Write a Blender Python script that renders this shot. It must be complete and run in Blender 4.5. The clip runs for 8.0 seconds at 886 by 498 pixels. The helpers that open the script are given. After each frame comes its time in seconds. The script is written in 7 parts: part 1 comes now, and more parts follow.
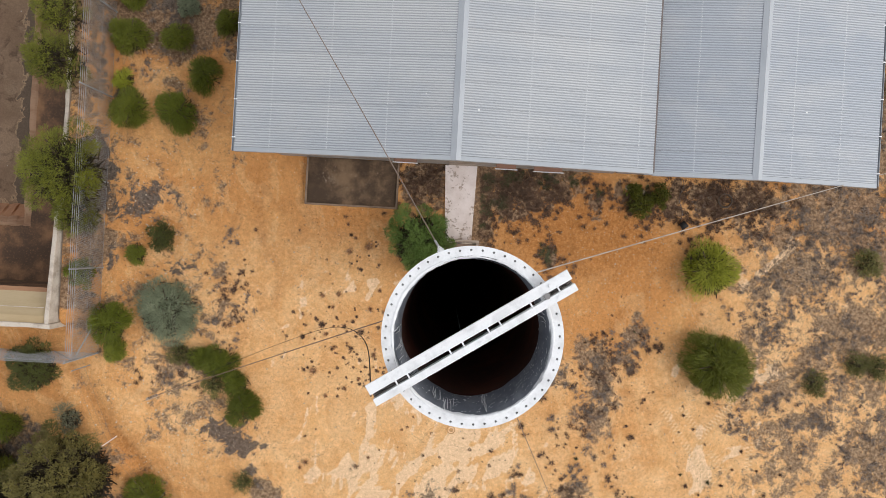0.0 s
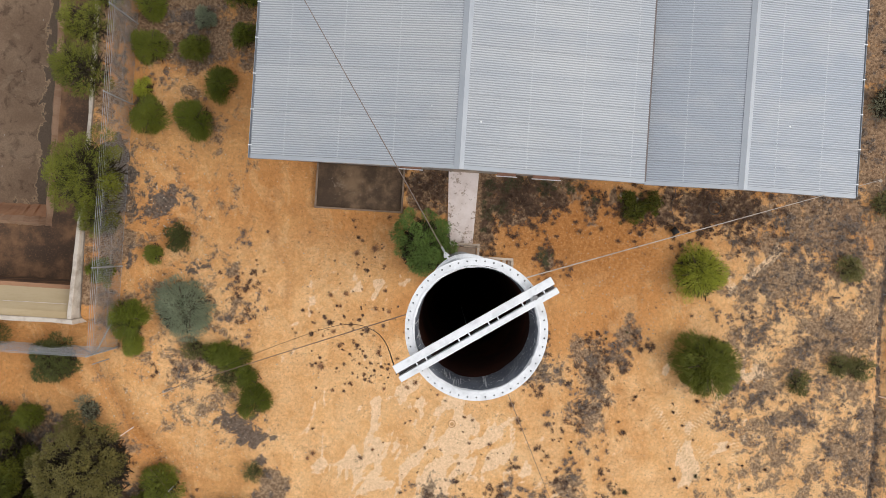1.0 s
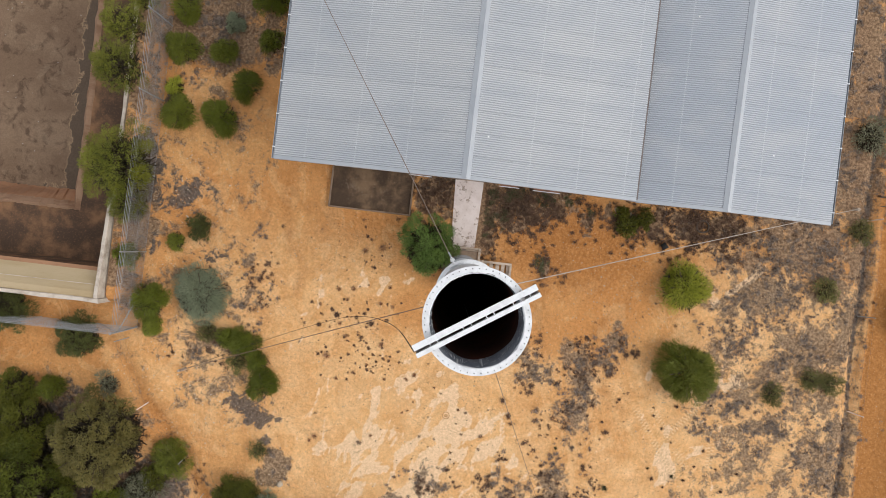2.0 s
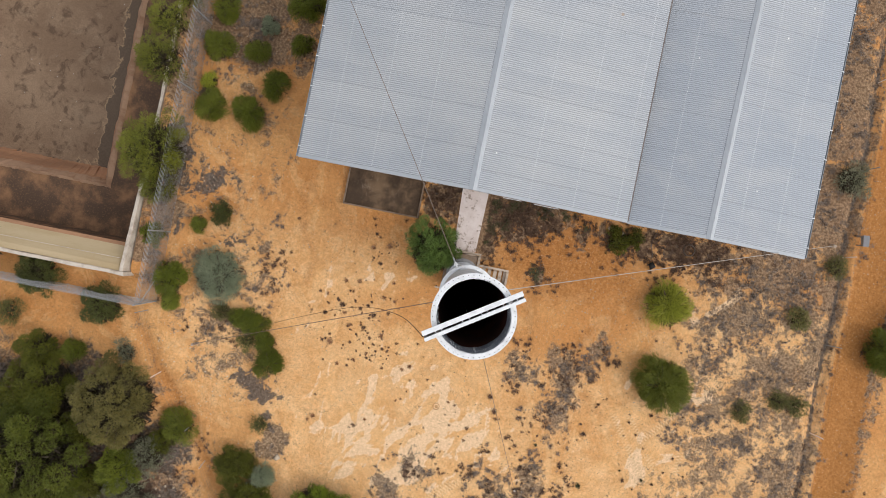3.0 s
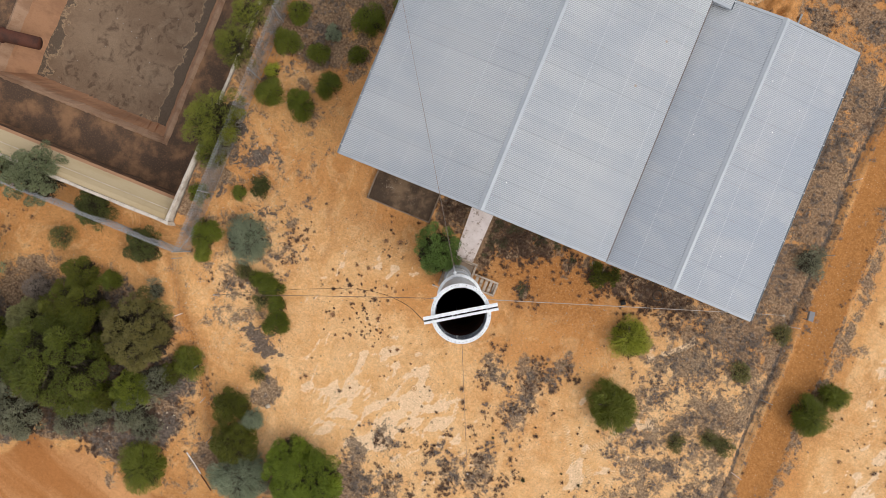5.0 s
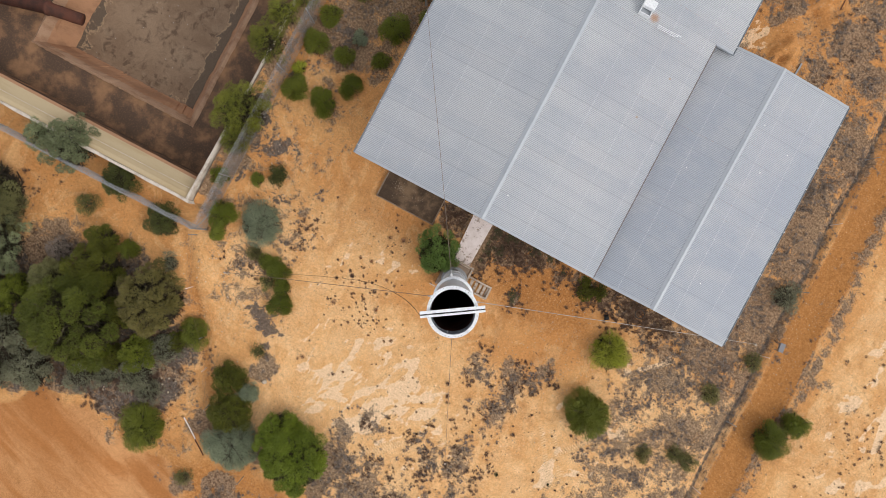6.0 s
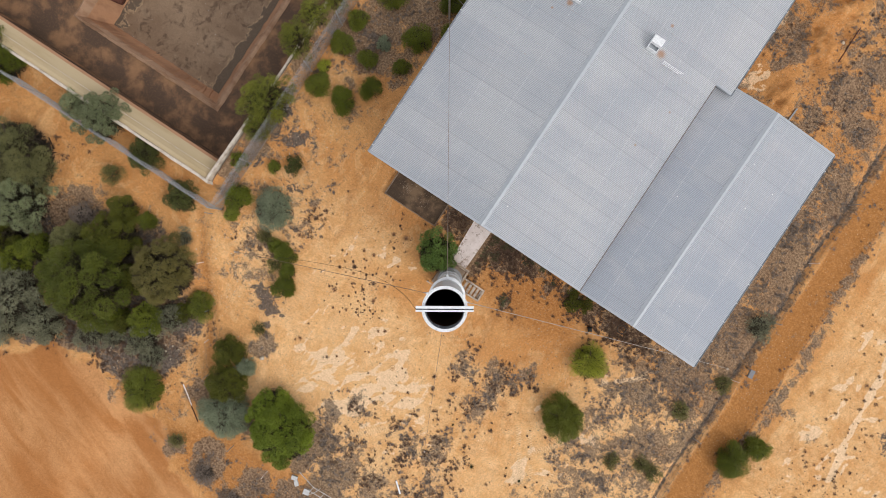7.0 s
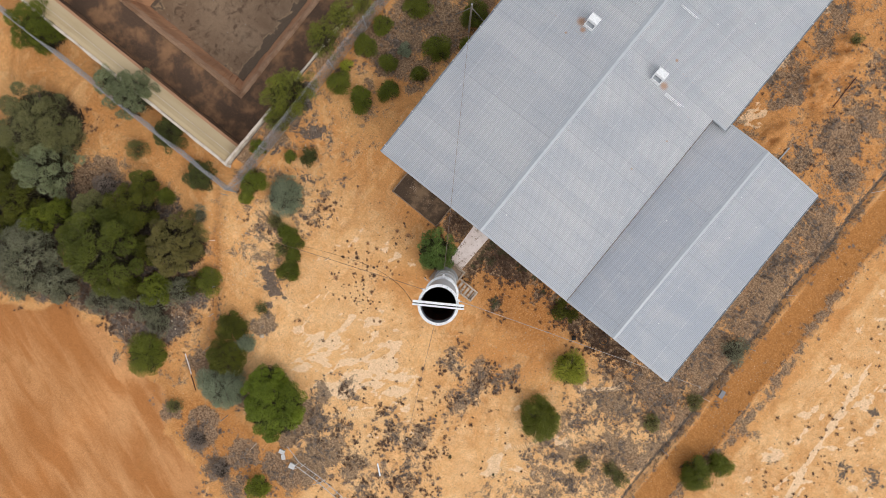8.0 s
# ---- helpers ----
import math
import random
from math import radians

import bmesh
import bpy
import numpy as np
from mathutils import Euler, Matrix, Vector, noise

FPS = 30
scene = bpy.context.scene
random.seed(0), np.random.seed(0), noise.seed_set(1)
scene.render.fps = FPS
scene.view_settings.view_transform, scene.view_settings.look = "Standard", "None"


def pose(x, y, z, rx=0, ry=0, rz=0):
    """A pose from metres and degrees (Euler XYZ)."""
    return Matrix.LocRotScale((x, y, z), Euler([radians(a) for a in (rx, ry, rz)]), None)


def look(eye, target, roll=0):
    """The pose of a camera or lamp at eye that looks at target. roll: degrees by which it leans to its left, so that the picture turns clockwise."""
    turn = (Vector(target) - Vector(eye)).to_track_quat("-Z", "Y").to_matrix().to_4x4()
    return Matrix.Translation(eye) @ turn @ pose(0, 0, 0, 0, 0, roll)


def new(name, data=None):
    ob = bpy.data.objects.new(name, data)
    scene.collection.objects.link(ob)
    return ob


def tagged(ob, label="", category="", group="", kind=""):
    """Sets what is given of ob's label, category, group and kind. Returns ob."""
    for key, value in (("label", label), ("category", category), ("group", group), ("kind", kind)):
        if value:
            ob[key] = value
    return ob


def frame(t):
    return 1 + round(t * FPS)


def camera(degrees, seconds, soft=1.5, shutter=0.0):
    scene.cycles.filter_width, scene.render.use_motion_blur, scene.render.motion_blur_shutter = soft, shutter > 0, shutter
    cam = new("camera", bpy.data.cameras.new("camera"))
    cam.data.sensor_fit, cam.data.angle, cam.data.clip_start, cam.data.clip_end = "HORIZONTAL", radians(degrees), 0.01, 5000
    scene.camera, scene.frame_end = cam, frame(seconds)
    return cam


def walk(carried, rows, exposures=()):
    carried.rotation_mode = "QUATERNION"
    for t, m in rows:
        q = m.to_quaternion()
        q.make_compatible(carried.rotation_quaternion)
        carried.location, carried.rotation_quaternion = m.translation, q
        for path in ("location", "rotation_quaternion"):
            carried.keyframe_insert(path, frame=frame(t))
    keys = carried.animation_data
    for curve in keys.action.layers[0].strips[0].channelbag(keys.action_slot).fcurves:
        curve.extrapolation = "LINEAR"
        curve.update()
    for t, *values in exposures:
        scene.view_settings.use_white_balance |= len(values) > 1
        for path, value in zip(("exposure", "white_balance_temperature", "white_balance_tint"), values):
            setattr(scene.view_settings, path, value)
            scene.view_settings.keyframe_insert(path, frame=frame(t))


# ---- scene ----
cam = camera(70.0, 8.0, soft=0.7)
PATH = [  # seconds, eye, turn about x, y, z
    (0, -0.163, 0.571, 23.475, 0.013, -0.036, 3.177),
    (0.5, -0.204, 0.614, 23.994, 0.028, -0.023, 3.062),
    (1, -0.262, 0.656, 24.657, 0.036, -0.011, 3.695),
    (1.5, -0.329, 0.699, 25.438, 0.036, 0.002, 4.959),
    (3, -0.546, 0.847, 28.230, -0.005, 0.040, 11.397),
    (3.5, -0.611, 0.907, 29.208, -0.033, 0.052, 13.957),
    (4, -0.670, 0.971, 30.185, -0.068, 0.065, 16.672),
    (4.5, -0.721, 1.041, 31.155, -0.110, 0.077, 19.413),
    (6, -0.832, 1.271, 34.105, -0.280, 0.115, 27.832),
    (6.5, -0.860, 1.350, 35.089, -0.351, 0.127, 30.667),
    (7, -0.886, 1.427, 36.073, -0.430, 0.140, 33.467),
    (7.5, -0.914, 1.500, 37.057, -0.515, 0.153, 36.202),
    (8, -0.949, 1.564, 38.041, -0.608, 0.165, 38.844),
]
walk(cam, [(t, pose(x, y, z, rx, ry, rz)) for t, x, y, z, rx, ry, rz in PATH])

# ---------- light: a bright overcast sky with a weak, broad sun ----------
SUN_EL, SUN_AZ = 40.0, 96.0          # degrees; azimuth from +y towards +x
world = bpy.data.worlds.new("overcast")
scene.world = world
world.use_nodes = True
wt = world.node_tree
wt.nodes.clear()
sky = wt.nodes.new("ShaderNodeTexSky")
sky.sky_type, sky.sun_disc = "NISHITA", False
sky.sun_elevation, sky.sun_rotation = radians(SUN_EL), radians(SUN_AZ)
sky_bg = wt.nodes.new("ShaderNodeBackground")
sky_bg.inputs["Strength"].default_value = 0.05
cloud_bg = wt.nodes.new("ShaderNodeBackground")
cloud_bg.inputs["Color"].default_value = (1.0, 0.985, 0.97, 1)
_el, _az = radians(SUN_EL), radians(SUN_AZ)
SUN_DIR = (math.sin(_az) * math.cos(_el), math.cos(_az) * math.cos(_el), math.sin(_el))
geo_w = wt.nodes.new("ShaderNodeTexCoord")        # the cloud is brighter round the hidden sun
dot_w = wt.nodes.new("ShaderNodeVectorMath")
dot_w.operation = "DOT_PRODUCT"
dot_w.inputs[1].default_value = SUN_DIR
glow_w = wt.nodes.new("ShaderNodeMapRange")
glow_w.inputs["From Min"].default_value, glow_w.inputs["From Max"].default_value = -0.2, 1.0
glow_w.inputs["To Min"].default_value, glow_w.inputs["To Max"].default_value = 0.46, 0.90
wt.links.new(geo_w.outputs["Generated"], dot_w.inputs[0])
wt.links.new(dot_w.outputs["Value"], glow_w.inputs["Value"])
wt.links.new(glow_w.outputs[0], cloud_bg.inputs["Strength"])
w_add = wt.nodes.new("ShaderNodeAddShader")
w_out = wt.nodes.new("ShaderNodeOutputWorld")
wt.links.new(sky.outputs[0], sky_bg.inputs["Color"])
wt.links.new(sky_bg.outputs[0], w_add.inputs[0])
wt.links.new(cloud_bg.outputs[0], w_add.inputs[1])
wt.links.new(w_add.outputs[0], w_out.inputs["Surface"])
sun = new("sun", bpy.data.lights.new("sun", "SUN"))
sun.data.energy, sun.data.angle, sun.data.color = 1.05, radians(25), (1.0, 0.96, 0.9)
sun.matrix_world = look(Vector(SUN_DIR) * 60, (0, 0, 0))

rng = np.random.default_rng(7)


# ---------- materials ----------
class Nodes:
    """A short way to wire shader nodes."""

    def __init__(self, name):
        self.mat = bpy.data.materials.new(name)
        self.mat.use_nodes = True
        self.nt = self.mat.node_tree
        self.bsdf = self.nt.nodes["Principled BSDF"]
        self.tc = None

    def add(self, kind, **values):
        n = self.nt.nodes.new(kind)
        for k, v in values.items():
            if k in n.inputs:
                n.inputs[k].default_value = v
        return n

    def link(self, a, b):
        self.nt.links.new(a, b)

    def coords(self):
        if self.tc is None:
            self.tc = self.add("ShaderNodeTexCoord")
        return self.tc.outputs["Object"]

    def noise(self, scale, detail=4.0, rough=0.55, stretch=None, distort=0.0):
        n = self.add("ShaderNodeTexNoise", Scale=scale, Detail=detail, Roughness=rough, Distortion=distort)
        src = self.coords()
        if stretch:
            m = self.add("ShaderNodeMapping")
            m.inputs["Scale"].default_value = stretch
            self.link(src, m.inputs["Vector"])
            src = m.outputs[0]
        self.link(src, n.inputs["Vector"])
        return n.outputs[0]

    def ramp(self, fac, lo, hi, smooth=True):
        """0 below lo, 1 above hi."""
        m = self.add("ShaderNodeMapRange")
        m.interpolation_type = "SMOOTHSTEP" if smooth else "LINEAR"
        m.inputs["From Min"].default_value, m.inputs["From Max"].default_value = lo, hi
        self.link(fac, m.inputs["Value"])
        return m.outputs[0]

    def math(self, op, a, b):
        m = self.add("ShaderNodeMath")
        m.operation = op
        for i, v in enumerate((a, b)):
            if isinstance(v, (int, float)):
                m.inputs[i].default_value = v
            else:
                self.link(v, m.inputs[i])
        return m.outputs[0]

    def mix(self, fac, a, b, blend="MIX"):
        m = self.add("ShaderNodeMix")
        m.data_type, m.blend_type = "RGBA", blend
        for sock, v in ((m.inputs[0], fac), (m.inputs[6], a), (m.inputs[7], b)):
            if isinstance(v, (int, float)):
                sock.default_value = v
            elif isinstance(v, tuple):
                sock.default_value = (*v, 1)
            else:
                self.link(v, sock)
        return m.outputs[2]

    def attr(self, name):
        a = self.add("ShaderNodeAttribute")
        a.attribute_name = name
        return a.outputs["Fac"]

    def bump(self, height, strength, distance):
        b = self.add("ShaderNodeBump", Strength=strength, Distance=distance)
        self.link(height, b.inputs["Height"])
        self.link(b.outputs[0], self.bsdf.inputs["Normal"])

    def done(self, color, rough=0.8, metal=0.0, spec=0.3):
        if isinstance(color, tuple):
            self.bsdf.inputs["Base Color"].default_value = (*color, 1)
        else:
            self.link(color, self.bsdf.inputs["Base Color"])
        if isinstance(rough, (int, float)):
            self.bsdf.inputs["Roughness"].default_value = rough
        else:
            self.link(rough, self.bsdf.inputs["Roughness"])
        self.bsdf.inputs["Metallic"].default_value = metal
        self.bsdf.inputs["Specular IOR Level"].default_value = spec
        return self.mat


def worn(name, base, dark, rough=0.7, metal=0.0, scale=3.0, fine=40.0, amount=0.6, bump=0.2, spec=0.3, stretch=None, random_tone=0.0):
    """A surface of one colour with stains at two scales and fine relief."""
    n = Nodes(name)
    big = n.ramp(n.noise(scale, 6, 0.6, stretch), 0.42, 0.68)
    small = n.noise(fine, 4, 0.6, stretch)
    col = n.mix(n.math("MULTIPLY", big, amount), base, dark)
    col = n.mix(n.math("MULTIPLY", n.ramp(small, 0.5, 0.75), amount * 0.5), col, dark)
    if random_tone:
        info = n.add("ShaderNodeObjectInfo")
        k = n.math("ADD", 1 - random_tone / 2, n.math("MULTIPLY", info.outputs["Random"], random_tone))
        grey = n.add("ShaderNodeCombineXYZ")
        for i in range(3):
            n.link(k, grey.inputs[i])
        col = n.mix(1.0, col, grey.outputs[0], "MULTIPLY")
    n.bump(small, bump, 0.01)
    return n.done(col, rough, metal, spec)


def ground_material():
    n = Nodes("sandy_ground")
    wide, mid, fine, grit = n.noise(0.22, 5, 0.6), n.noise(0.9, 9, 0.68), n.noise(9, 6, 0.75), n.noise(55, 4, 0.7)
    col = n.mix(n.ramp(wide, 0.38, 0.64), (0.750, 0.405, 0.162), (0.660, 0.312, 0.108))
    col = n.mix(n.math("MULTIPLY", n.ramp(mid, 0.52, 0.72), 0.5), col, (0.68, 0.42, 0.195))
    # lighter, yellower sand
    tan = n.ramp(n.math("ADD", n.attr("tan"), n.math("MULTIPLY", n.math("SUBTRACT", mid, 0.5), 0.9)), 0.25, 0.85)
    col = n.mix(tan, col, n.mix(n.ramp(mid, 0.35, 0.68), (0.835, 0.478, 0.206), (0.915, 0.582, 0.292)))
    plate = n.noise(0.55, 6, 0.55, None, 1.5)
    crust = n.ramp(plate, 0.505, 0.525)
    col = n.mix(n.math("MULTIPLY", crust, 0.22), col, (0.62, 0.285, 0.098))
    dry = n.ramp(n.noise(0.9, 6, 0.6, (1.0, 0.6, 1.0), 1.2), 0.555, 0.58)
    col = n.mix(n.math("MULTIPLY", dry, 0.30), col, (0.86, 0.56, 0.285))
    # saturated orange earth
    rust = n.ramp(n.math("ADD", n.attr("rust"), n.math("MULTIPLY", n.math("SUBTRACT", mid, 0.5), 0.8)), 0.3, 0.95)
    col = n.mix(rust, col, n.mix(n.ramp(fine, 0.35, 0.7), (0.49, 0.205, 0.062), (0.59, 0.285, 0.100)))
    worn_road = n.ramp(n.attr("rust"), 0.88, 1.15)
    col = n.mix(worn_road, col, n.mix(n.ramp(fine, 0.35, 0.7), (0.42, 0.180, 0.054), (0.51, 0.242, 0.082)))
    # graded clearing: smooth peach earth with blade streaks
    blade = n.add("ShaderNodeMapping")
    blade.vector_type = "TEXTURE"
    blade.inputs["Rotation"].default_value, blade.inputs["Scale"].default_value = (0, 0, radians(-21)), (4.5, 1.0, 1.0)
    n.link(n.coords(), blade.inputs["Vector"])
    streak = n.add("ShaderNodeTexNoise", Scale=0.75, Detail=5.0, Roughness=0.5, Distortion=0.7)
    n.link(blade.outputs[0], streak.inputs["Vector"])
    sweep = n.noise(0.10, 3, 0.5, None, 0.8)
    peach = n.mix(n.ramp(streak.outputs[0], 0.36, 0.66), (0.475, 0.198, 0.066), (0.665, 0.342, 0.148))
    peach = n.mix(n.math("MULTIPLY", n.ramp(sweep, 0.42, 0.60), 0.35), peach, (0.435, 0.178, 0.056))
    col = n.mix(n.ramp(n.math("ADD", n.attr("graded"), n.math("MULTIPLY", n.math("SUBTRACT", mid, 0.5), 0.7)), 0.3, 0.7), col, peach)
    # reddish damp stains
    stain = n.noise(0.38, 7, 0.62, (1.0, 0.55, 1.0), 1.2)
    col = n.mix(n.math("MULTIPLY", n.ramp(stain, 0.56, 0.68), n.math("SUBTRACT", 0.42, n.math("MULTIPLY", tan, 0.24))), col, (0.44, 0.205, 0.072))
    # pale clay left by dried puddles, with crisp edges
    def smears(turn, scale, long):
        m = n.add("ShaderNodeMapping")
        m.vector_type = "TEXTURE"
        m.inputs["Rotation"].default_value, m.inputs["Scale"].default_value = (0, 0, radians(turn)), (long, 1.0, 1.0)
        n.link(n.coords(), m.inputs["Vector"])
        t = n.add("ShaderNodeTexNoise", Scale=scale, Detail=5.0, Roughness=0.48, Distortion=1.1)
        n.link(m.outputs[0], t.inputs["Vector"])
        return n.math("SUBTRACT", t.outputs[0], 0.5)
    swirl = n.math("ADD", n.math("MULTIPLY", smears(78.0, 1.25, 2.6), 2.2), n.math("MULTIPLY", smears(28.0, 0.8, 2.2), 2.3))
    swirl = n.math("ADD", swirl, n.math("MULTIPLY", n.math("SUBTRACT", fine, 0.5), 0.22))
    pale = n.math("MULTIPLY", n.ramp(n.math("ADD", n.attr("pale"), swirl), 0.66, 0.76), n.ramp(n.attr("pale"), 0.04, 0.15))
    col = n.mix(n.math("MULTIPLY", pale, 0.92), col, n.mix(n.ramp(fine, 0.30, 0.70), (0.905, 0.630, 0.385), (0.940, 0.675, 0.425)))
    # tread prints of a wheel loader
    for cx, cy, turn, length in ((9.35, -6.3, 126.0, 4.2), (9.9, -6.0, 126.0, 3.6), (10.4, -5.1, 50.0, 2.4), (0.9, -10.2, 46.0, 2.8), (1.5, -9.9, 46.0, 2.4), (11.6, -5.9, 90.0, 2.6)):
        m = n.add("ShaderNodeMapping")
        m.vector_type = "TEXTURE"
        m.inputs["Location"].default_value, m.inputs["Rotation"].default_value = (cx, cy, 0), (0, 0, radians(turn))
        n.link(n.coords(), m.inputs["Vector"])
        s = n.add("ShaderNodeSeparateXYZ")
        n.link(m.outputs[0], s.inputs[0])
        across = n.math("SUBTRACT", 1.0, n.ramp(n.math("ABSOLUTE", s.outputs["Y"], 0.0), 0.11, 0.16))
        along = n.math("SUBTRACT", 1.0, n.ramp(n.math("ABSOLUTE", s.outputs["X"], 0.0), length * 0.35, length * 0.5))
        bars = n.ramp(n.math("SINE", n.math("ADD", n.math("MULTIPLY", s.outputs["X"], 46.0), n.math("MULTIPLY", n.math("SIGN", s.outputs["Y"], 0.0), 1.2)), 0.0), -0.2, 0.5)
        worn_off = n.ramp(mid, 0.34, 0.50)
        col = n.mix(n.math("MULTIPLY", n.math("MULTIPLY", n.math("MULTIPLY", across, along), worn_off), n.math("MULTIPLY", bars, 0.55)), col, (0.93, 0.67, 0.40))
        dent = n.math("MULTIPLY", n.math("MULTIPLY", n.math("MULTIPLY", across, along), worn_off), n.math("MULTIPLY", n.math("SUBTRACT", 1.0, bars), 0.20))
        col = n.mix(dent, col, (0.56, 0.315, 0.130))
    # grey litter and dead stubble, mottled
    mott = n.noise(1.9, 9, 0.7, None, 0.6)
    drift = n.noise(0.42, 5, 0.6, None, 0.8)
    crumb = n.noise(6.5, 6, 0.78)
    heap = n.math("ADD", n.math("ADD", n.attr("scrub"), n.math("MULTIPLY", n.math("SUBTRACT", drift, 0.5), 1.5)), n.math("MULTIPLY", n.math("SUBTRACT", mott, 0.5), 1.7))
    scrub = n.ramp(n.math("ADD", heap, n.math("MULTIPLY", n.math("SUBTRACT", crumb, 0.5), 0.9)), 0.50, 0.74)
    litter = n.mix(n.ramp(fine, 0.38, 0.62), (0.105, 0.078, 0.060), (0.36, 0.258, 0.172))
    litter = n.mix(n.math("MULTIPLY", n.ramp(crumb, 0.54, 0.66), 0.55), litter, (0.066, 0.047, 0.036))
    col = n.mix(n.math("MULTIPLY", scrub, 0.86), col, litter)
    # charcoal and ash, plus painted shade of trees, eave and trench
    ash_shade = n.ramp(n.math("ADD", n.attr("ash_shade"), n.math("ADD", n.math("MULTIPLY", n.math("SUBTRACT", mott, 0.5), 2.8), n.math("MULTIPLY", n.math("SUBTRACT", crumb, 0.5), 1.1))), 0.54, 0.76)
    col = n.mix(n.math("MULTIPLY", ash_shade, 0.92), col, n.mix(n.ramp(fine, 0.3, 0.7), (0.080, 0.068, 0.059), (0.185, 0.150, 0.126)))
    # specks of gravel and dead matter, light and dark, at three sizes
    bare = n.math("SUBTRACT", 1.0, n.math("MULTIPLY", n.ramp(n.math("MAXIMUM", n.attr("graded"), n.math("MULTIPLY", pale, n.attr("pale"))), 0.3, 0.8), 0.85))
    for scale, lo, hi, share, weight in ((4.5, 0.07, 0.13, 0.90, 0.75), (10.0, 0.12, 0.20, 0.84, 0.7), (24.0, 0.16, 0.28, 0.80, 0.6)):
        speck = n.add("ShaderNodeTexVoronoi", Scale=scale)
        n.link(n.coords(), speck.inputs["Vector"])
        dots = n.math("SUBTRACT", 1.0, n.ramp(n.math("ADD", speck.outputs["Distance"], n.math("MULTIPLY", n.math("SUBTRACT", fine, 0.5), 0.25)), lo, hi))
        dots = n.math("MULTIPLY", dots, bare)
        pick = n.add("ShaderNodeSeparateColor")
        n.link(speck.outputs["Color"], pick.inputs[0])
        patchy = n.ramp(n.math("ADD", wide, n.math("MULTIPLY", mid, 0.5)), 0.60, 0.82)
        col = n.mix(n.math("MULTIPLY", n.math("MULTIPLY", dots, n.ramp(pick.outputs[0], share + 0.04, share + 0.06)), weight), col, (0.80, 0.66, 0.48))
        col = n.mix(n.math("MULTIPLY", n.math("MULTIPLY", n.math("MULTIPLY", dots, n.ramp(pick.outputs[1], share - 0.22, share - 0.17)), patchy), weight), col, (0.16, 0.088, 0.046))
    # thin cracks and drag marks
    crack = n.add("ShaderNodeTexVoronoi", Scale=0.8)
    crack.feature = "DISTANCE_TO_EDGE"
    bend = n.add("ShaderNodeVectorMath")
    bend.operation = "ADD"
    warp_v = n.add("ShaderNodeTexNoise", Scale=1.5, Detail=5.0)
    n.link(n.coords(), warp_v.inputs["Vector"])
    n.link(n.coords(), bend.inputs[0])
    n.link(warp_v.outputs["Color"], bend.inputs[1])
    n.link(bend.outputs[0], crack.inputs["Vector"])
    line = n.math("SUBTRACT", 1.0, n.ramp(crack.outputs["Distance"], 0.004, 0.016))
    col = n.mix(n.math("MULTIPLY", n.math("MULTIPLY", line, n.ramp(mid, 0.50, 0.62)), 0.35), col, (0.26, 0.125, 0.050))
    tone = n.mix(n.ramp(fine, 0.28, 0.74), (0.86, 0.84, 0.82), (1.08, 1.08, 1.08))
    smooth = n.math("SUBTRACT", 1.0, n.math("MULTIPLY", n.ramp(n.math("MAXIMUM", n.attr("pale"), n.attr("graded")), 0.2, 0.8), 0.55))
    col = n.mix(smooth, col, n.mix(1.0, col, n.mix(n.ramp(crumb, 0.36, 0.64), (0.91, 0.895, 0.88), (1.07, 1.075, 1.08)), "MULTIPLY"))
    rub = n.ramp(n.noise(2.7, 9, 0.72, None, 0.4), 0.40, 0.60)
    col = n.mix(1.0, col, n.mix(rub, (0.965, 0.955, 0.945), (1.02, 1.02, 1.02)), "MULTIPLY")
    col = n.mix(1.0, col, tone, "MULTIPLY")
    col = n.mix(1.0, col, n.mix(n.ramp(grit, 0.3, 0.7), (0.84, 0.83, 0.82), (1.12, 1.12, 1.12)), "MULTIPLY")
    n.bump(n.math("ADD", fine, n.math("MULTIPLY", grit, 0.4)), 0.55, 0.05)
    return n.done(col, 0.95, 0.0, 0.1)


def leaf_material(name, dark, light):
    n = Nodes(name)
    geo = n.add("ShaderNodeNewGeometry")
    info = n.add("ShaderNodeObjectInfo")
    col = n.mix(n.math("ADD", 0.14, n.math("MULTIPLY", geo.outputs["Random Per Island"], 0.66)), dark, light)
    clump = n.attr("sprig")
    col = n.mix(n.math("MULTIPLY", clump, 0.5), n.mix(0.35, col, dark), light)
    k = n.math("ADD", 0.85, n.math("MULTIPLY", info.outputs["Random"], 0.3))
    grey = n.add("ShaderNodeCombineXYZ")
    for i in range(3):
        n.link(k, grey.inputs[i])
    col = n.mix(1.0, col, grey.outputs[0], "MULTIPLY")
    m = n.done(col, 0.55, 0.0, 0.35)
    tr = n.add("ShaderNodeBsdfTranslucent")
    n.link(col, tr.inputs["Color"])
    mixer = n.add("ShaderNodeMixShader", Fac=0.22)
    n.link(n.bsdf.outputs[0], mixer.inputs[1])
    n.link(tr.outputs[0], mixer.inputs[2])
    n.link(mixer.outputs[0], n.nt.nodes["Material Output"].inputs["Surface"])
    return m


PURLINS = (-5.53, -3.78, -2.02, 2.18, 3.87, 5.55, 7.37, 10.30, 11.85)


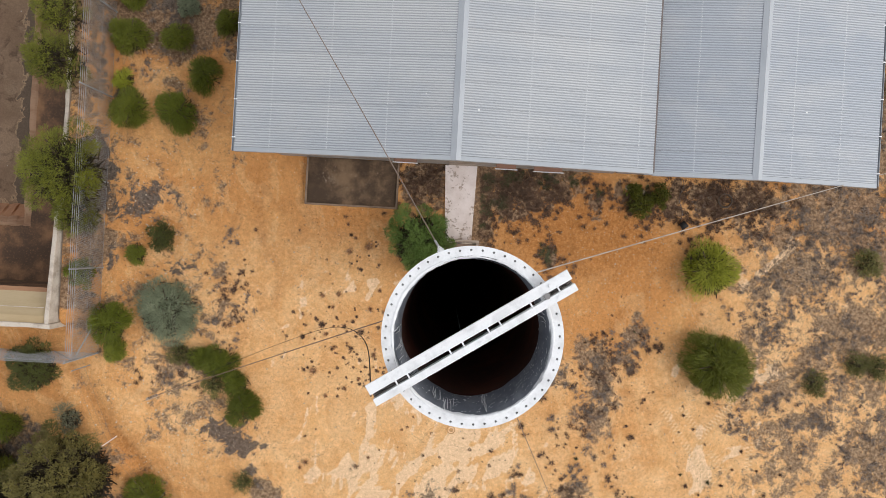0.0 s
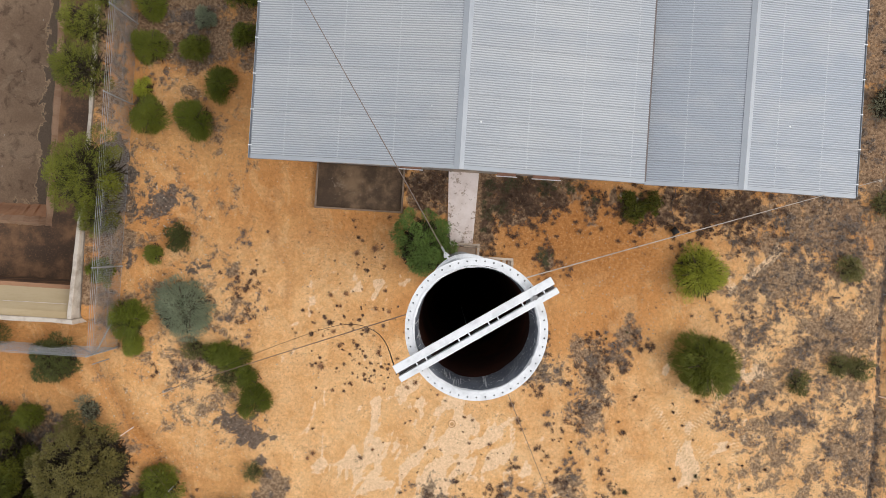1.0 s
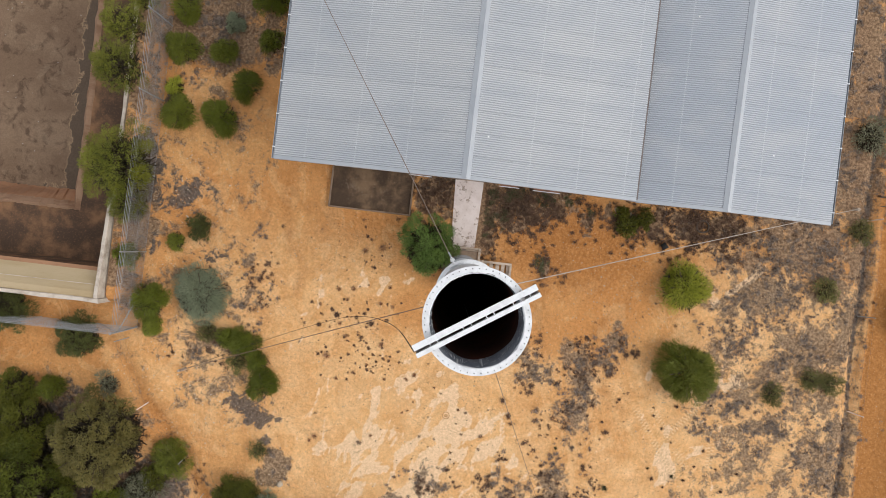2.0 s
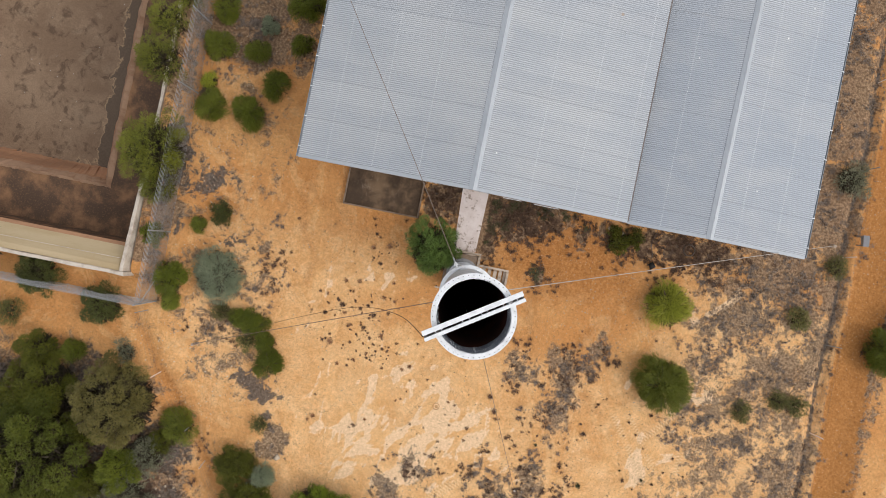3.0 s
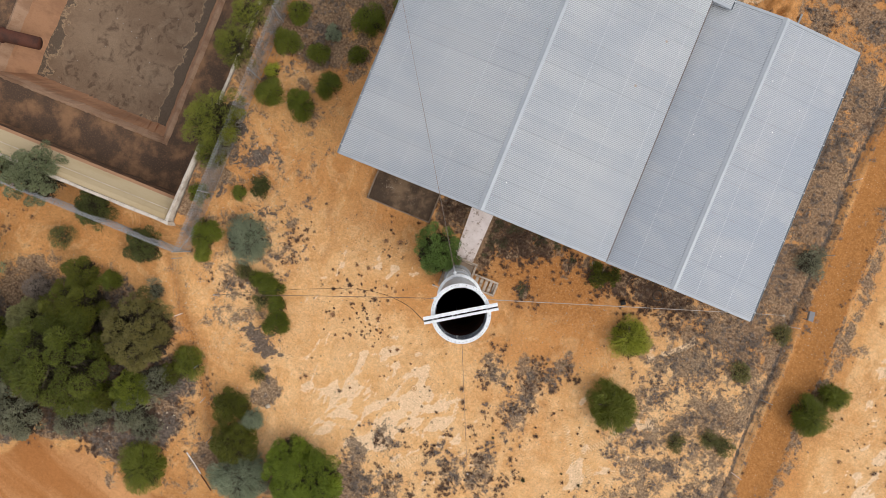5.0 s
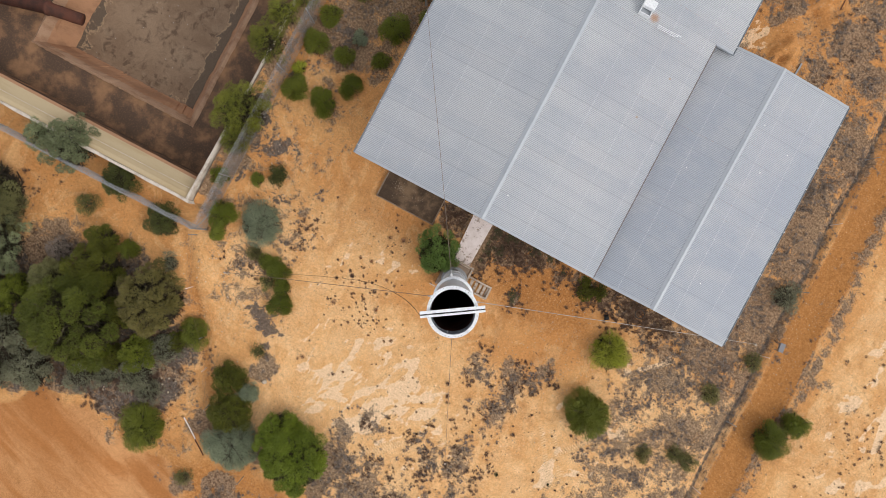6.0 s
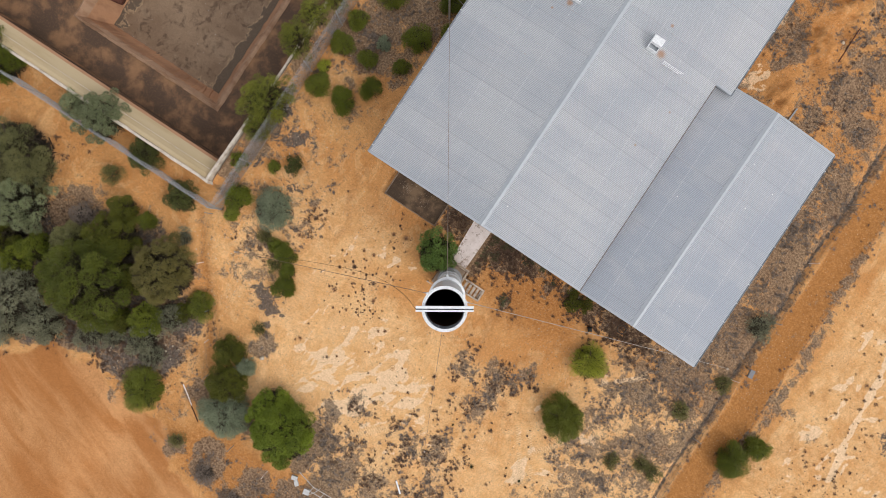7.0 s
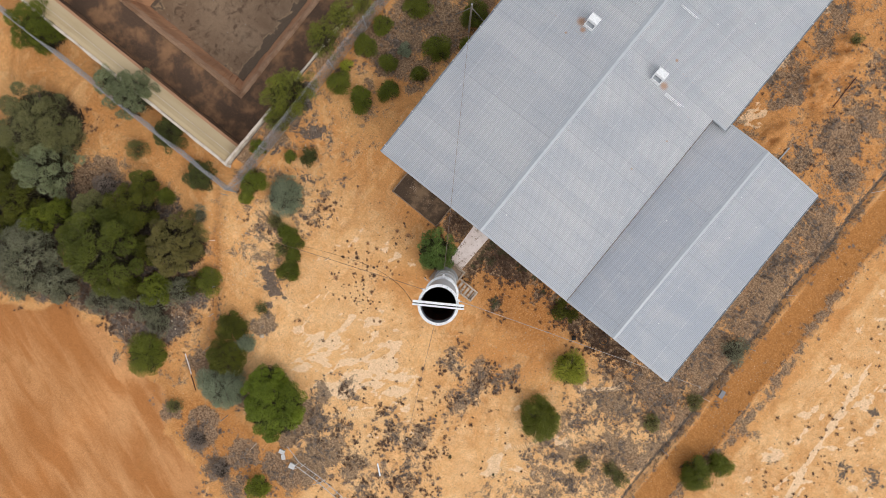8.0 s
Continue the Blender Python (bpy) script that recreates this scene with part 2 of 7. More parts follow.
def roof_material(name, dull, clean):
    """Weathered zinc-coated sheet: spangle, faint screw rows at the purlins, dull bands."""
    n = Nodes(name)
    place = n.add("ShaderNodeNewGeometry").outputs["Position"]
    sheet = n.coords()

    def over_roof(scale, detail, rough, stretch):
        m = n.add("ShaderNodeMapping")
        m.inputs["Scale"].default_value = stretch
        t = n.add("ShaderNodeTexNoise", Scale=scale, Detail=detail, Roughness=rough)
        n.link(place, m.inputs["Vector"])
        n.link(m.outputs[0], t.inputs["Vector"])
        return t.outputs[0]
    big, streak, fine = over_roof(0.22, 4, 0.55, (1, 1, 1)), over_roof(0.7, 6, 0.65, (0.12, 3.0, 1.0)), over_roof(26, 3, 0.6, (1, 1, 1))
    info = n.add("ShaderNodeObjectInfo")
    col = n.mix(n.ramp(big, 0.35, 0.65), dull, clean)
    col = n.mix(n.math("MULTIPLY", n.ramp(streak, 0.48, 0.66), 0.30), col, (0.45, 0.475, 0.515))
    col = n.mix(n.math("MULTIPLY", n.ramp(info.outputs["Random"], 0.2, 1.0, False), 0.36), col, (0.455, 0.475, 0.505))
    col = n.mix(n.math("MULTIPLY", n.ramp(fine, 0.5, 0.8), 0.25), col, (0.55, 0.56, 0.57))
    cloudy = over_roof(0.9, 6, 0.6, (0.7, 1, 1))
    col = n.mix(n.math("MULTIPLY", n.ramp(cloudy, 0.46, 0.64), 0.30), col, (0.60, 0.595, 0.585))
    xyz = n.add("ShaderNodeSeparateXYZ")              # shading of the waves painted in: valleys darker
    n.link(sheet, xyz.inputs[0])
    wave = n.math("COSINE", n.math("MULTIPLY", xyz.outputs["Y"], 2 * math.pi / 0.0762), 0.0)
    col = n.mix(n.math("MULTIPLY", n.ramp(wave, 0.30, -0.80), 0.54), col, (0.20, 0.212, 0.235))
    lap = n.math("SUBTRACT", 1.0, n.ramp(xyz.outputs["Y"], 0.016, 0.034))     # dirt held in the side laps of some sheets
    col = n.mix(n.math("MULTIPLY", n.math("MULTIPLY", lap, n.ramp(info.outputs["Random"], 0.35, 0.75)), 0.40), col, (0.27, 0.275, 0.29))
    spots = n.add("ShaderNodeTexVoronoi", Scale=1.3)
    n.link(place, spots.inputs["Vector"])
    pick = n.add("ShaderNodeSeparateColor")
    n.link(spots.outputs["Color"], pick.inputs[0])
    drop = n.math("MULTIPLY", n.math("SUBTRACT", 1.0, n.ramp(spots.outputs["Distance"], 0.03, 0.06)), n.ramp(pick.outputs[0], 0.8, 0.85))
    col = n.mix(drop, col, (0.78, 0.78, 0.76))
    rust = n.math("MULTIPLY", n.math("SUBTRACT", 1.0, n.ramp(spots.outputs["Distance"], 0.03, 0.12)), n.ramp(pick.outputs[1], 0.965, 0.975))
    col = n.mix(n.math("MULTIPLY", rust, 0.6), col, (0.42, 0.25, 0.12))
    axis_x = n.add("ShaderNodeSeparateXYZ")
    n.link(place, axis_x.inputs[0])
    for x in PURLINS:                                  # bright scuffs round the screws along each purlin
        f = n.math("SUBTRACT", 1.0, n.ramp(n.math("ABSOLUTE", n.math("SUBTRACT", axis_x.outputs["X"], x), 0.0), 0.012, 0.034))
        col = n.mix(n.math("MULTIPLY", n.math("MULTIPLY", f, n.ramp(fine, 0.38, 0.66)), 0.36), col, (0.72, 0.73, 0.74))
    for x, y, r in ((-2.62, 15.05, 0.34), (2.86, 15.15, 0.30), (-2.3, 14.75, 0.22), (2.55, 16.6, 0.12), (-2.9, 14.1, 0.10)):   # rust bled from the vents
        d = n.add("ShaderNodeVectorMath")
        d.operation = "DISTANCE"
        d.inputs[1].default_value = (x, y, 4.78)
        n.link(place, d.inputs[0])
        f = n.ramp(n.math("ADD", n.math("DIVIDE", d.outputs["Value"], r), n.math("MULTIPLY", n.math("SUBTRACT", fine, 0.5), 1.2)), 1.0, 0.25)
        col = n.mix(n.math("MULTIPLY", f, 0.72), col, (0.42, 0.20, 0.075))
    return n.done(col, n.math("ADD", 0.46, n.math("MULTIPLY", fine, 0.18)), 0.35, 0.4)


def path_material():
    """Pale concrete whose skin has flaked off in small brown chips."""
    n = Nodes("chipped_concrete")
    big, mid, fine = n.noise(0.9, 5, 0.6), n.noise(5.0, 8, 0.72), n.noise(34, 4, 0.6)
    col = n.mix(n.ramp(n.noise(2.2, 5, 0.6), 0.35, 0.7), (0.90, 0.80, 0.76), (0.78, 0.67, 0.62))
    chips = n.ramp(n.math("ADD", mid, n.math("MULTIPLY", n.math("SUBTRACT", big, 0.5), 0.5)), 0.555, 0.615)
    col = n.mix(n.math("MULTIPLY", chips, 0.85), col, n.mix(n.ramp(fine, 0.4, 0.6), (0.30, 0.21, 0.15), (0.50, 0.38, 0.30)))
    col = n.mix(n.math("MULTIPLY", n.ramp(fine, 0.58, 0.7), 0.4), col, (0.55, 0.44, 0.38))
    n.bump(n.math("ADD", fine, n.math("MULTIPLY", chips, -1.0)), 0.3, 0.01)
    return n.done(col, 0.9, 0.0, 0.2)


M_GROUND = ground_material()
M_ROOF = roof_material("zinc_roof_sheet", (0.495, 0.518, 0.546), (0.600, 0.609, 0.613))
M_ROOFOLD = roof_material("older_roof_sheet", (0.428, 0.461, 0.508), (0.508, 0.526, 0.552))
M_TRIM = worn("zinc_flashing", (0.445, 0.467, 0.493), (0.37, 0.395, 0.43), 0.55, 0.25, 0.8, 20, 0.5, 0.1, 0.4)
M_SCREW = worn("screw_heads", (0.64, 0.65, 0.66), (0.5, 0.5, 0.5), 0.4, 0.4)
M_GUTTER = worn("gutter_paint", (0.20, 0.17, 0.16), (0.13, 0.11, 0.10), 0.6)
M_WHITE = worn("white_paint", (0.89, 0.895, 0.90), (0.56, 0.56, 0.56), 0.5, 0.0, 9.0, 60, 0.45, 0.15, 0.4)
M_STACK = worn("galvanised_stack", (0.52, 0.53, 0.54), (0.37, 0.38, 0.40), 0.45, 0.45, 1.2, 14, 0.7, 0.1, 0.4, (1, 1, 0.25))
M_COLLAR = worn("grey_collar", (0.195, 0.208, 0.240), (0.36, 0.37, 0.40), 0.6, 0.0, 9, 45, 0.65, 0.2, 0.3, (1, 1, 0.35))
M_SOOT = worn("sooty_lining", (0.075, 0.034, 0.025), (0.150, 0.048, 0.030), 0.9, 0.0, 1.5, 20, 0.8, 0.3, 0.1)
M_RUN = worn("white_runs", (0.86, 0.86, 0.86), (0.7, 0.7, 0.7), 0.6)
M_STEEL = worn("dull_steel", (0.34, 0.34, 0.34), (0.22, 0.20, 0.19), 0.5, 0.5)
M_GALV = worn("galvanised_wire", (0.44, 0.45, 0.47), (0.34, 0.34, 0.35), 0.5, 0.45)
M_RUSTWIRE = worn("rusty_strand", (0.30, 0.21, 0.15), (0.18, 0.11, 0.08), 0.8)
M_PALEROPE = worn("pale_strand", (0.42, 0.37, 0.32), (0.25, 0.19, 0.15), 0.8)
M_NORTHSTAY = worn("brown_strand", (0.27, 0.21, 0.17), (0.20, 0.15, 0.12), 0.8)
M_DUSTYTYRE = worn("dusty_rubber", (0.085, 0.065, 0.050), (0.15, 0.10, 0.07), 0.9)
M_BLACK = worn("black_rubber", (0.022, 0.021, 0.020), (0.04, 0.036, 0.033), 0.7)
M_CONC = worn("pale_concrete", (0.90, 0.81, 0.76), (0.72, 0.60, 0.52), 0.9, 0.0, 1.6, 30, 0.55, 0.3, 0.2)
M_SLAB = worn("stained_slab", (0.078, 0.052, 0.035), (0.275, 0.180, 0.108), 0.9, 0.0, 1.1, 48, 0.85, 0.4, 0.2)
M_PATH = path_material()
M_SLABEDGE = worn("slab_kerb", (0.30, 0.215, 0.15), (0.13, 0.09, 0.065), 0.9, 0.0, 3, 30, 0.6, 0.3)
M_WALL = worn("rendered_wall", (0.40, 0.34, 0.29), (0.28, 0.22, 0.18), 0.9)
M_SILL = worn("painted_sill", (0.36, 0.20, 0.14), (0.26, 0.15, 0.11), 0.8)
M_WOOD = worn("grey_timber", (0.53, 0.43, 0.34), (0.19, 0.135, 0.095), 0.9, 0.0, 3, 35, 0.7, 0.4, 0.2, (0.4, 2, 2), 0.3)
M_BARK = worn("bark", (0.14, 0.10, 0.075), (0.07, 0.05, 0.04), 0.95)
M_SANDTUFT = worn("brown_dry_stalks", (0.380, 0.215, 0.118), (0.200, 0.112, 0.064), 0.95, 0.0, 2.0, 20, 0.7, 0.0)
M_TWIG = worn("dead_twigs", (0.190, 0.116, 0.076), (0.095, 0.058, 0.040), 0.95, 0.0, 2.0, 20, 0.7, 0.0)
M_TWIGGREY = worn("grey_twigs", (0.275, 0.215, 0.17), (0.15, 0.115, 0.092), 0.95, 0.0, 2.0, 20, 0.7, 0.0)
M_TUFTGREEN = worn("dull_green_tuft", (0.13, 0.125, 0.06), (0.075, 0.07, 0.04), 0.9, 0.0, 2.0, 20, 0.7, 0.0)
M_STONE = worn("pale_stone", (0.58, 0.47, 0.35), (0.40, 0.28, 0.18), 0.9, 0.0, 4, 40, 0.6, 0.3, 0.2, None, 0.4)
M_PITWALL = worn("pit_wall_render", (0.66, 0.575, 0.48), (0.36, 0.27, 0.20), 0.9, 0.0, 2.2, 26, 0.7, 0.4)
M_CREAM = worn("cream_ledge", (0.54, 0.42, 0.26), (0.43, 0.31, 0.165), 0.9, 0.0, 0.7, 16, 0.6, 0.2, 0.2, (0.35, 2, 1))
M_LEDGE = worn("dark_damp_floor", (0.105, 0.068, 0.048), (0.350, 0.190, 0.100), 0.95, 0.0, 0.7, 12, 0.85, 0.4, 0.08)
M_BANK = worn("brown_bank", (0.440, 0.240, 0.135), (0.290, 0.155, 0.090), 0.9, 0.0, 0.9, 9, 0.8, 0.4, 0.2, (0.4, 1.5, 1.0))
M_BANKPALE = worn("pale_bank_crust", (0.42, 0.265, 0.170), (0.27, 0.150, 0.088), 0.9, 0.0, 1.2, 12, 0.8, 0.4, 0.2, (0.5, 1.5, 1.0))
M_RUSTIRON = worn("rusted_iron", (0.135, 0.052, 0.034), (0.060, 0.033, 0.026), 0.8, 0.2, 1.6, 18, 0.8, 0.4)
M_OLIVE = leaf_material("olive_leaves", (0.054, 0.066, 0.006), (0.315, 0.350, 0.038))
M_BRIGHT = leaf_material("bright_leaves", (0.058, 0.094, 0.020), (0.285, 0.420, 0.095))
M_DUSKY = leaf_material("dusky_leaves", (0.045, 0.050, 0.013), (0.215, 0.225, 0.062))
M_VIVID = leaf_material("vivid_leaves", (0.066, 0.094, 0.008), (0.345, 0.425, 0.042))
M_BROOM = leaf_material("broom_needles", (0.082, 0.096, 0.013), (0.325, 0.350, 0.045))
M_DARKBROOM = leaf_material("dark_needles", (0.062, 0.078, 0.008), (0.270, 0.300, 0.034))
M_LEMON = leaf_material("yellow_green_needles", (0.175, 0.195, 0.018), (0.600, 0.610, 0.070))
M_DULL = leaf_material("dull_leaves", (0.085, 0.080, 0.026), (0.320, 0.300, 0.090))
M_THICK = leaf_material("thicket_leaves", (0.034, 0.042, 0.006), (0.215, 0.235, 0.030))
M_DARKGR = leaf_material("dark_leaves", (0.038, 0.042, 0.005), (0.235, 0.235, 0.028))
M_SILVER = leaf_material("silver_leaves", (0.135, 0.160, 0.092), (0.520, 0.565, 0.365))
M_WATTLE = leaf_material("wattle_leaves", (0.066, 0.074, 0.010), (0.345, 0.352, 0.046))
M_OLGUM = leaf_material("olive_grey_leaves", (0.100, 0.094, 0.036), (0.415, 0.395, 0.150))
M_SAGE = leaf_material("sage_leaves", (0.098, 0.112, 0.050), (0.455, 0.490, 0.255))
M_BROWNGR = leaf_material("brownish_leaves", (0.072, 0.059, 0.017), (0.340, 0.290, 0.085))
M_GREYGR = leaf_material("grey_leaves", (0.078, 0.078, 0.042), (0.390, 0.380, 0.240))


def pit_floor_material():
    n = Nodes("pit_floor")
    big, mid, fine = n.noise(0.35, 6, 0.6), n.noise(1.4, 8, 0.65, None, 0.5), n.noise(16, 5, 0.65)
    col = n.mix(n.ramp(big, 0.38, 0.62), (0.215, 0.142, 0.092), (0.290, 0.200, 0.132))
    col = n.mix(n.math("MULTIPLY", n.ramp(mid, 0.50, 0.64), 0.8), col, (0.110, 0.072, 0.048))
    col = n.mix(n.math("MULTIPLY", n.ramp(n.noise(0.9, 7, 0.65, None, 1.0), 0.56, 0.66), 0.5), col, (0.30, 0.215, 0.145))
    edge = n.attr("edge")
    crust = n.ramp(n.math("ADD", edge, n.math("MULTIPLY", n.math("SUBTRACT", mid, 0.5), 2.0)), 0.55, 0.62)
    inner = n.ramp(n.math("ADD", edge, n.math("MULTIPLY", n.math("SUBTRACT", mid, 0.5), 2.0)), 0.64, 0.72)
    col = n.mix(n.math("MULTIPLY", crust, 0.7), col, (0.44, 0.31, 0.19))
    col = n.mix(n.math("MULTIPLY", inner, 0.85), col, (0.105, 0.080, 0.062))
    speck = n.add("ShaderNodeTexVoronoi", Scale=5.0)
    n.link(n.coords(), speck.inputs["Vector"])
    pick = n.add("ShaderNodeSeparateColor")
    n.link(speck.outputs["Color"], pick.inputs[0])
    dots = n.math("MULTIPLY", n.math("SUBTRACT", 1.0, n.ramp(speck.outputs["Distance"], 0.08, 0.14)), n.ramp(n.math("ADD", pick.outputs[0], n.math("MULTIPLY", big, 0.2)), 1.02, 1.05))
    col = n.mix(dots, col, (0.55, 0.52, 0.48))
    col = n.mix(1.0, col, n.mix(n.ramp(fine, 0.3, 0.7), (0.85, 0.85, 0.85), (1.12, 1.12, 1.12)), "MULTIPLY")
    n.bump(fine, 0.4, 0.03)
    return n.done(col, 0.95, 0.0, 0.1)


M_PITFLOOR = pit_floor_material()


# ---------- building blocks ----------
def mesh_of(name, bm, material, smooth=False):
    me = bpy.data.meshes.new(name)
    bm.to_mesh(me)
    bm.free()
    me.materials.append(material)
    if smooth:
        for p in me.polygons:
            p.use_smooth = True
    return me


def part(name, bm, material, parent=None, label="", smooth=False):
    me = bm if isinstance(bm, bpy.types.Mesh) else mesh_of(name, bm, material, smooth)
    ob = new(name, me)
    ob.parent = parent
    if label:
        tagged(ob, label)
    return ob


def thing(name, at, label, category, group="", kind="", turn=0.0):
    ob = new(name)
    ob.empty_display_size = 0.2
    ob.matrix_basis = pose(*at, 0, 0, turn)
    return tagged(ob, label, category, group, kind)


def box(bm, x0, x1, y0, y1, z0, z1, bevel=0.0):
    r = bmesh.ops.create_cube(bm, size=1.0)
    for v in r["verts"]:
        v.co = Vector(((x0 + x1) / 2 + v.co.x * (x1 - x0), (y0 + y1) / 2 + v.co.y * (y1 - y0), (z0 + z1) / 2 + v.co.z * (z1 - z0)))
    if bevel:
        edges = list({e for v in r["verts"] for e in v.link_edges})
        bmesh.ops.bevel(bm, geom=edges, offset=bevel, segments=2, affect="EDGES", profile=0.5)
    return bm


def tube(bm, points, radii, sides=8, closed=True):
    """A tube through points; radii: one number or one a point."""
    pts = [Vector(p) for p in points]
    if isinstance(radii, (int, float)):
        radii = [radii] * len(pts)
    rings = []
    for i, p in enumerate(pts):
        d = (pts[min(i + 1, len(pts) - 1)] - pts[max(i - 1, 0)]).normalized()
        u = d.cross(Vector((0, 0, 1)) if abs(d.z) < 0.95 else Vector((1, 0, 0))).normalized()
        w = d.cross(u)
        rings.append([bm.verts.new(p + radii[i] * (math.cos(a) * u + math.sin(a) * w)) for a in (2 * math.pi * k / sides for k in range(sides))])
    for a, b in zip(rings, rings[1:]):
        for k in range(sides):
            bm.faces.new((a[k], a[(k + 1) % sides], b[(k + 1) % sides], b[k]))
    if closed:
        bm.faces.new(rings[0][::-1])
        bm.faces.new(rings[-1])
    return bm


def fast_mesh(name, verts, faces, material):
    """A mesh from arrays of places and of equally long faces."""
    me = bpy.data.meshes.new(name)
    verts, faces = np.asarray(verts, np.float32), np.asarray(faces, np.int32)
    me.vertices.add(len(verts))
    me.vertices.foreach_set("co", verts.ravel())
    me.loops.add(faces.size)
    me.loops.foreach_set("vertex_index", faces.ravel())
    me.polygons.add(len(faces))
    me.polygons.foreach_set("loop_start", np.arange(len(faces), dtype=np.int32) * faces.shape[1])
    me.update(calc_edges=True)
    me.materials.append(material)
    return me


def smooth01(v):
    v = np.clip(v, 0, 1)
    return v * v * (3 - 2 * v)


def lump(x, y, scale, seed):
    """Cheap smooth noise for numpy arrays, about -1 to 1."""
    r = np.random.default_rng(seed)
    out = 0
    for k in range(5):
        a, f, p = r.uniform(0, 6.28), scale * r.uniform(0.6, 1.9), r.uniform(0, 6.28)
        out = out + np.sin((x * math.cos(a) + y * math.sin(a)) * f + p + 1.3 * np.sin((y * math.cos(a) - x * math.sin(a)) * f * 0.7 + k))
    return out / 3.2


# ---------- the lie of the land ----------
PIT = (-44.0, -13.45, -2.75, 26.0)         # x0, x1, y0, y1 of the walled pit


RUBBLE = [(10.4, 19.0, 0.9, 0.36), (10.5, 22.9, 1.0, 0.46), (10.8, 25.4, 1.1, 0.34), (12.3, 21.6, 1.0, 0.14), (11.1, 23.9, 0.6, -0.34), (10.9, 21.6, 0.5, -0.26)]   # mounds and a gully


def rise(x, y):
    """Height of the ground: level, a step up towards the west fence, wheel-worn road, low rubble to the north-east."""
    z = 0.45 * smooth01((-np.asarray(x, float) - 9.8) / 2.6)
    z = z + 0.85 * smooth01((-np.asarray(x, float) - 12.6) / 0.8) * smooth01((np.asarray(y, float) + 3.2) / 0.6)
    z = z + 0.035 * lump(x, y, 0.8, 3) + 0.015 * lump(x, y, 2.6, 4)
    z = z - 0.08 * smooth01(1 - np.abs(x - 18.55) / 1.1)
    z = z - 0.22 * smooth01(1 - np.abs(x - 17.12 - 0.06 * np.sin(y * 0.9)) / 0.45)
    rough = 1 + 0.8 * lump(x, y, 3.0, 9) + 0.8 * lump(x, y, 7.0, 10)
    for a, b, r, h in RUBBLE:
        z = z + h * np.exp(-((x - a) ** 2 + (y - b) ** 2) / (r * r)) * rough
    d = np.abs((x + 13.3) * 0.81 + (y + 4.7) * 0.587)
    z = z - 0.16 * smooth01(1 - d / 0.5) * smooth01((-3.8 - y) / 0.8) * smooth01((y + 15.5) / 1.5)
    return z


def gz(x, y):
    return float(rise(np.float64(x), np.float64(y)))


SCRUB_YARD = [(3.9, -3.75, 1.1), (5.9, -4.3, 1.1), (5.6, -3.2, 1.2), (6.9, -3.1, 0.9), (5.7, -5.45, 1.1), (2.8, -8.4, 0.6), (3.8, -9.1, 1.2), (5.1, -8.5, 1.4),
              (0.2, -8.9, 1.0), (0.9, -11.4, 1.6), (3.9, -12.5, 2.2), (6.3, -11.1, 2.1), (7.1, -2.0, 0.5), (-9.7, -4.2, 1.2), (-7.9, -2.0, 0.9), (-8.1, -0.7, 0.8)]
SCRUB_EAVE = [(1.30, 3.0, 0.4), (1.30, 2.3, 0.4), (1.35, 1.6, 0.4), (1.5, 1.0, 0.4), (2.2, 3.1, 0.7), (2.9, 2.7, 0.8), (3.7, 2.9, 0.7), (2.3, 2.2, 0.6), (3.7, 0.6, 0.5), (5.5, 2.9, 0.4), (5.4, 2.2, 0.25), (6.4, 3.0, 0.4),
              (7.2, 2.7, 0.6), (8.2, 3.0, 0.7), (9.7, 2.8, 0.9), (11.4, 3.0, 1.2), (-1.0, 2.9, 1.1)]
SCRUB_EAST = [(12.7, 1.6, 2.0), (14.9, 1.6, 2.0), (12.7, -1.1, 1.6), (14.2, -2.4, 1.7), (14.0, -4.4, 1.7), (11.3, -4.8, 1.0), (15.8, 3.2, 1.8), (15.7, 5.4, 1.6),
              (15.1, 8.8, 1.9), (15.0, 12.2, 1.9), (15.1, 15.8, 2.2), (16.0, -6.5, 1.6)]
SCRUB_RUBBLE = [(9.35, 22.3, 1.2), (10.0, 21.3, 0.9), (9.2, 20.6, 0.6), (9.1, 25.1, 0.9), (8.9, 27.1, 1.0), (13.5, 21.2, 1.6), (15.3, 19.8, 1.3), (12.45, 18.9, 1.0), (14.1, 23.1, 1.0), (15.8, 16.8, 1.3), (15.5, 13.1, 1.2), (13.9, 26.5, 1.5)]
SCRUB_WEST = [(-5.1, -17.0, 1.2), (-0.3, -15.4, 1.0), (-5.6, -15.6, 0.8), (-1.0, -13.3, 0.8), (-3.15, -17.7, 1.1), (-2.7, -16.15, 0.9), (-7.6, -16.7, 0.7), (-2.1, -15.54, 0.7), (-1.6, -17.9, 1.1), (0.55, -15.5, 0.9), (1.0, -14.6, 1.3), (1.0, -12.9, 1.3),
              (-0.6, -11.9, 1.4), (-6.3, -9.1, 0.8), (-1.1, -10.0, 0.8), (-4.3, -13.5, 1.0), (-7.9, -13.2, 0.8), (-11.9, 8.3, 1.2), (-10.6, 9.9, 1.6), (-10.3, 7.9, 1.2), (-9.0, 12.0, 2.0)]
SCRUB_THICKET = [(-15.6, -9.4, 2.9), (-20.3, -12.2, 3.2), (-13.0, -10.8, 2.4), (-23.0, -8.6, 2.0), (-12.0, -13.2, 2.0), (-13.9, -13.4, 1.4), (-10.8, -12.6, 1.5), (-15.7, -14.2, 1.0), (-11.2, -10.8, 1.6), (-15.0, -14.1, 1.0), (-17.5, -15.1, 1.3), (-19.5, -15.8, 1.4), (-13.0, -14.4, 0.9), (-21.5, -16.5, 1.5)]
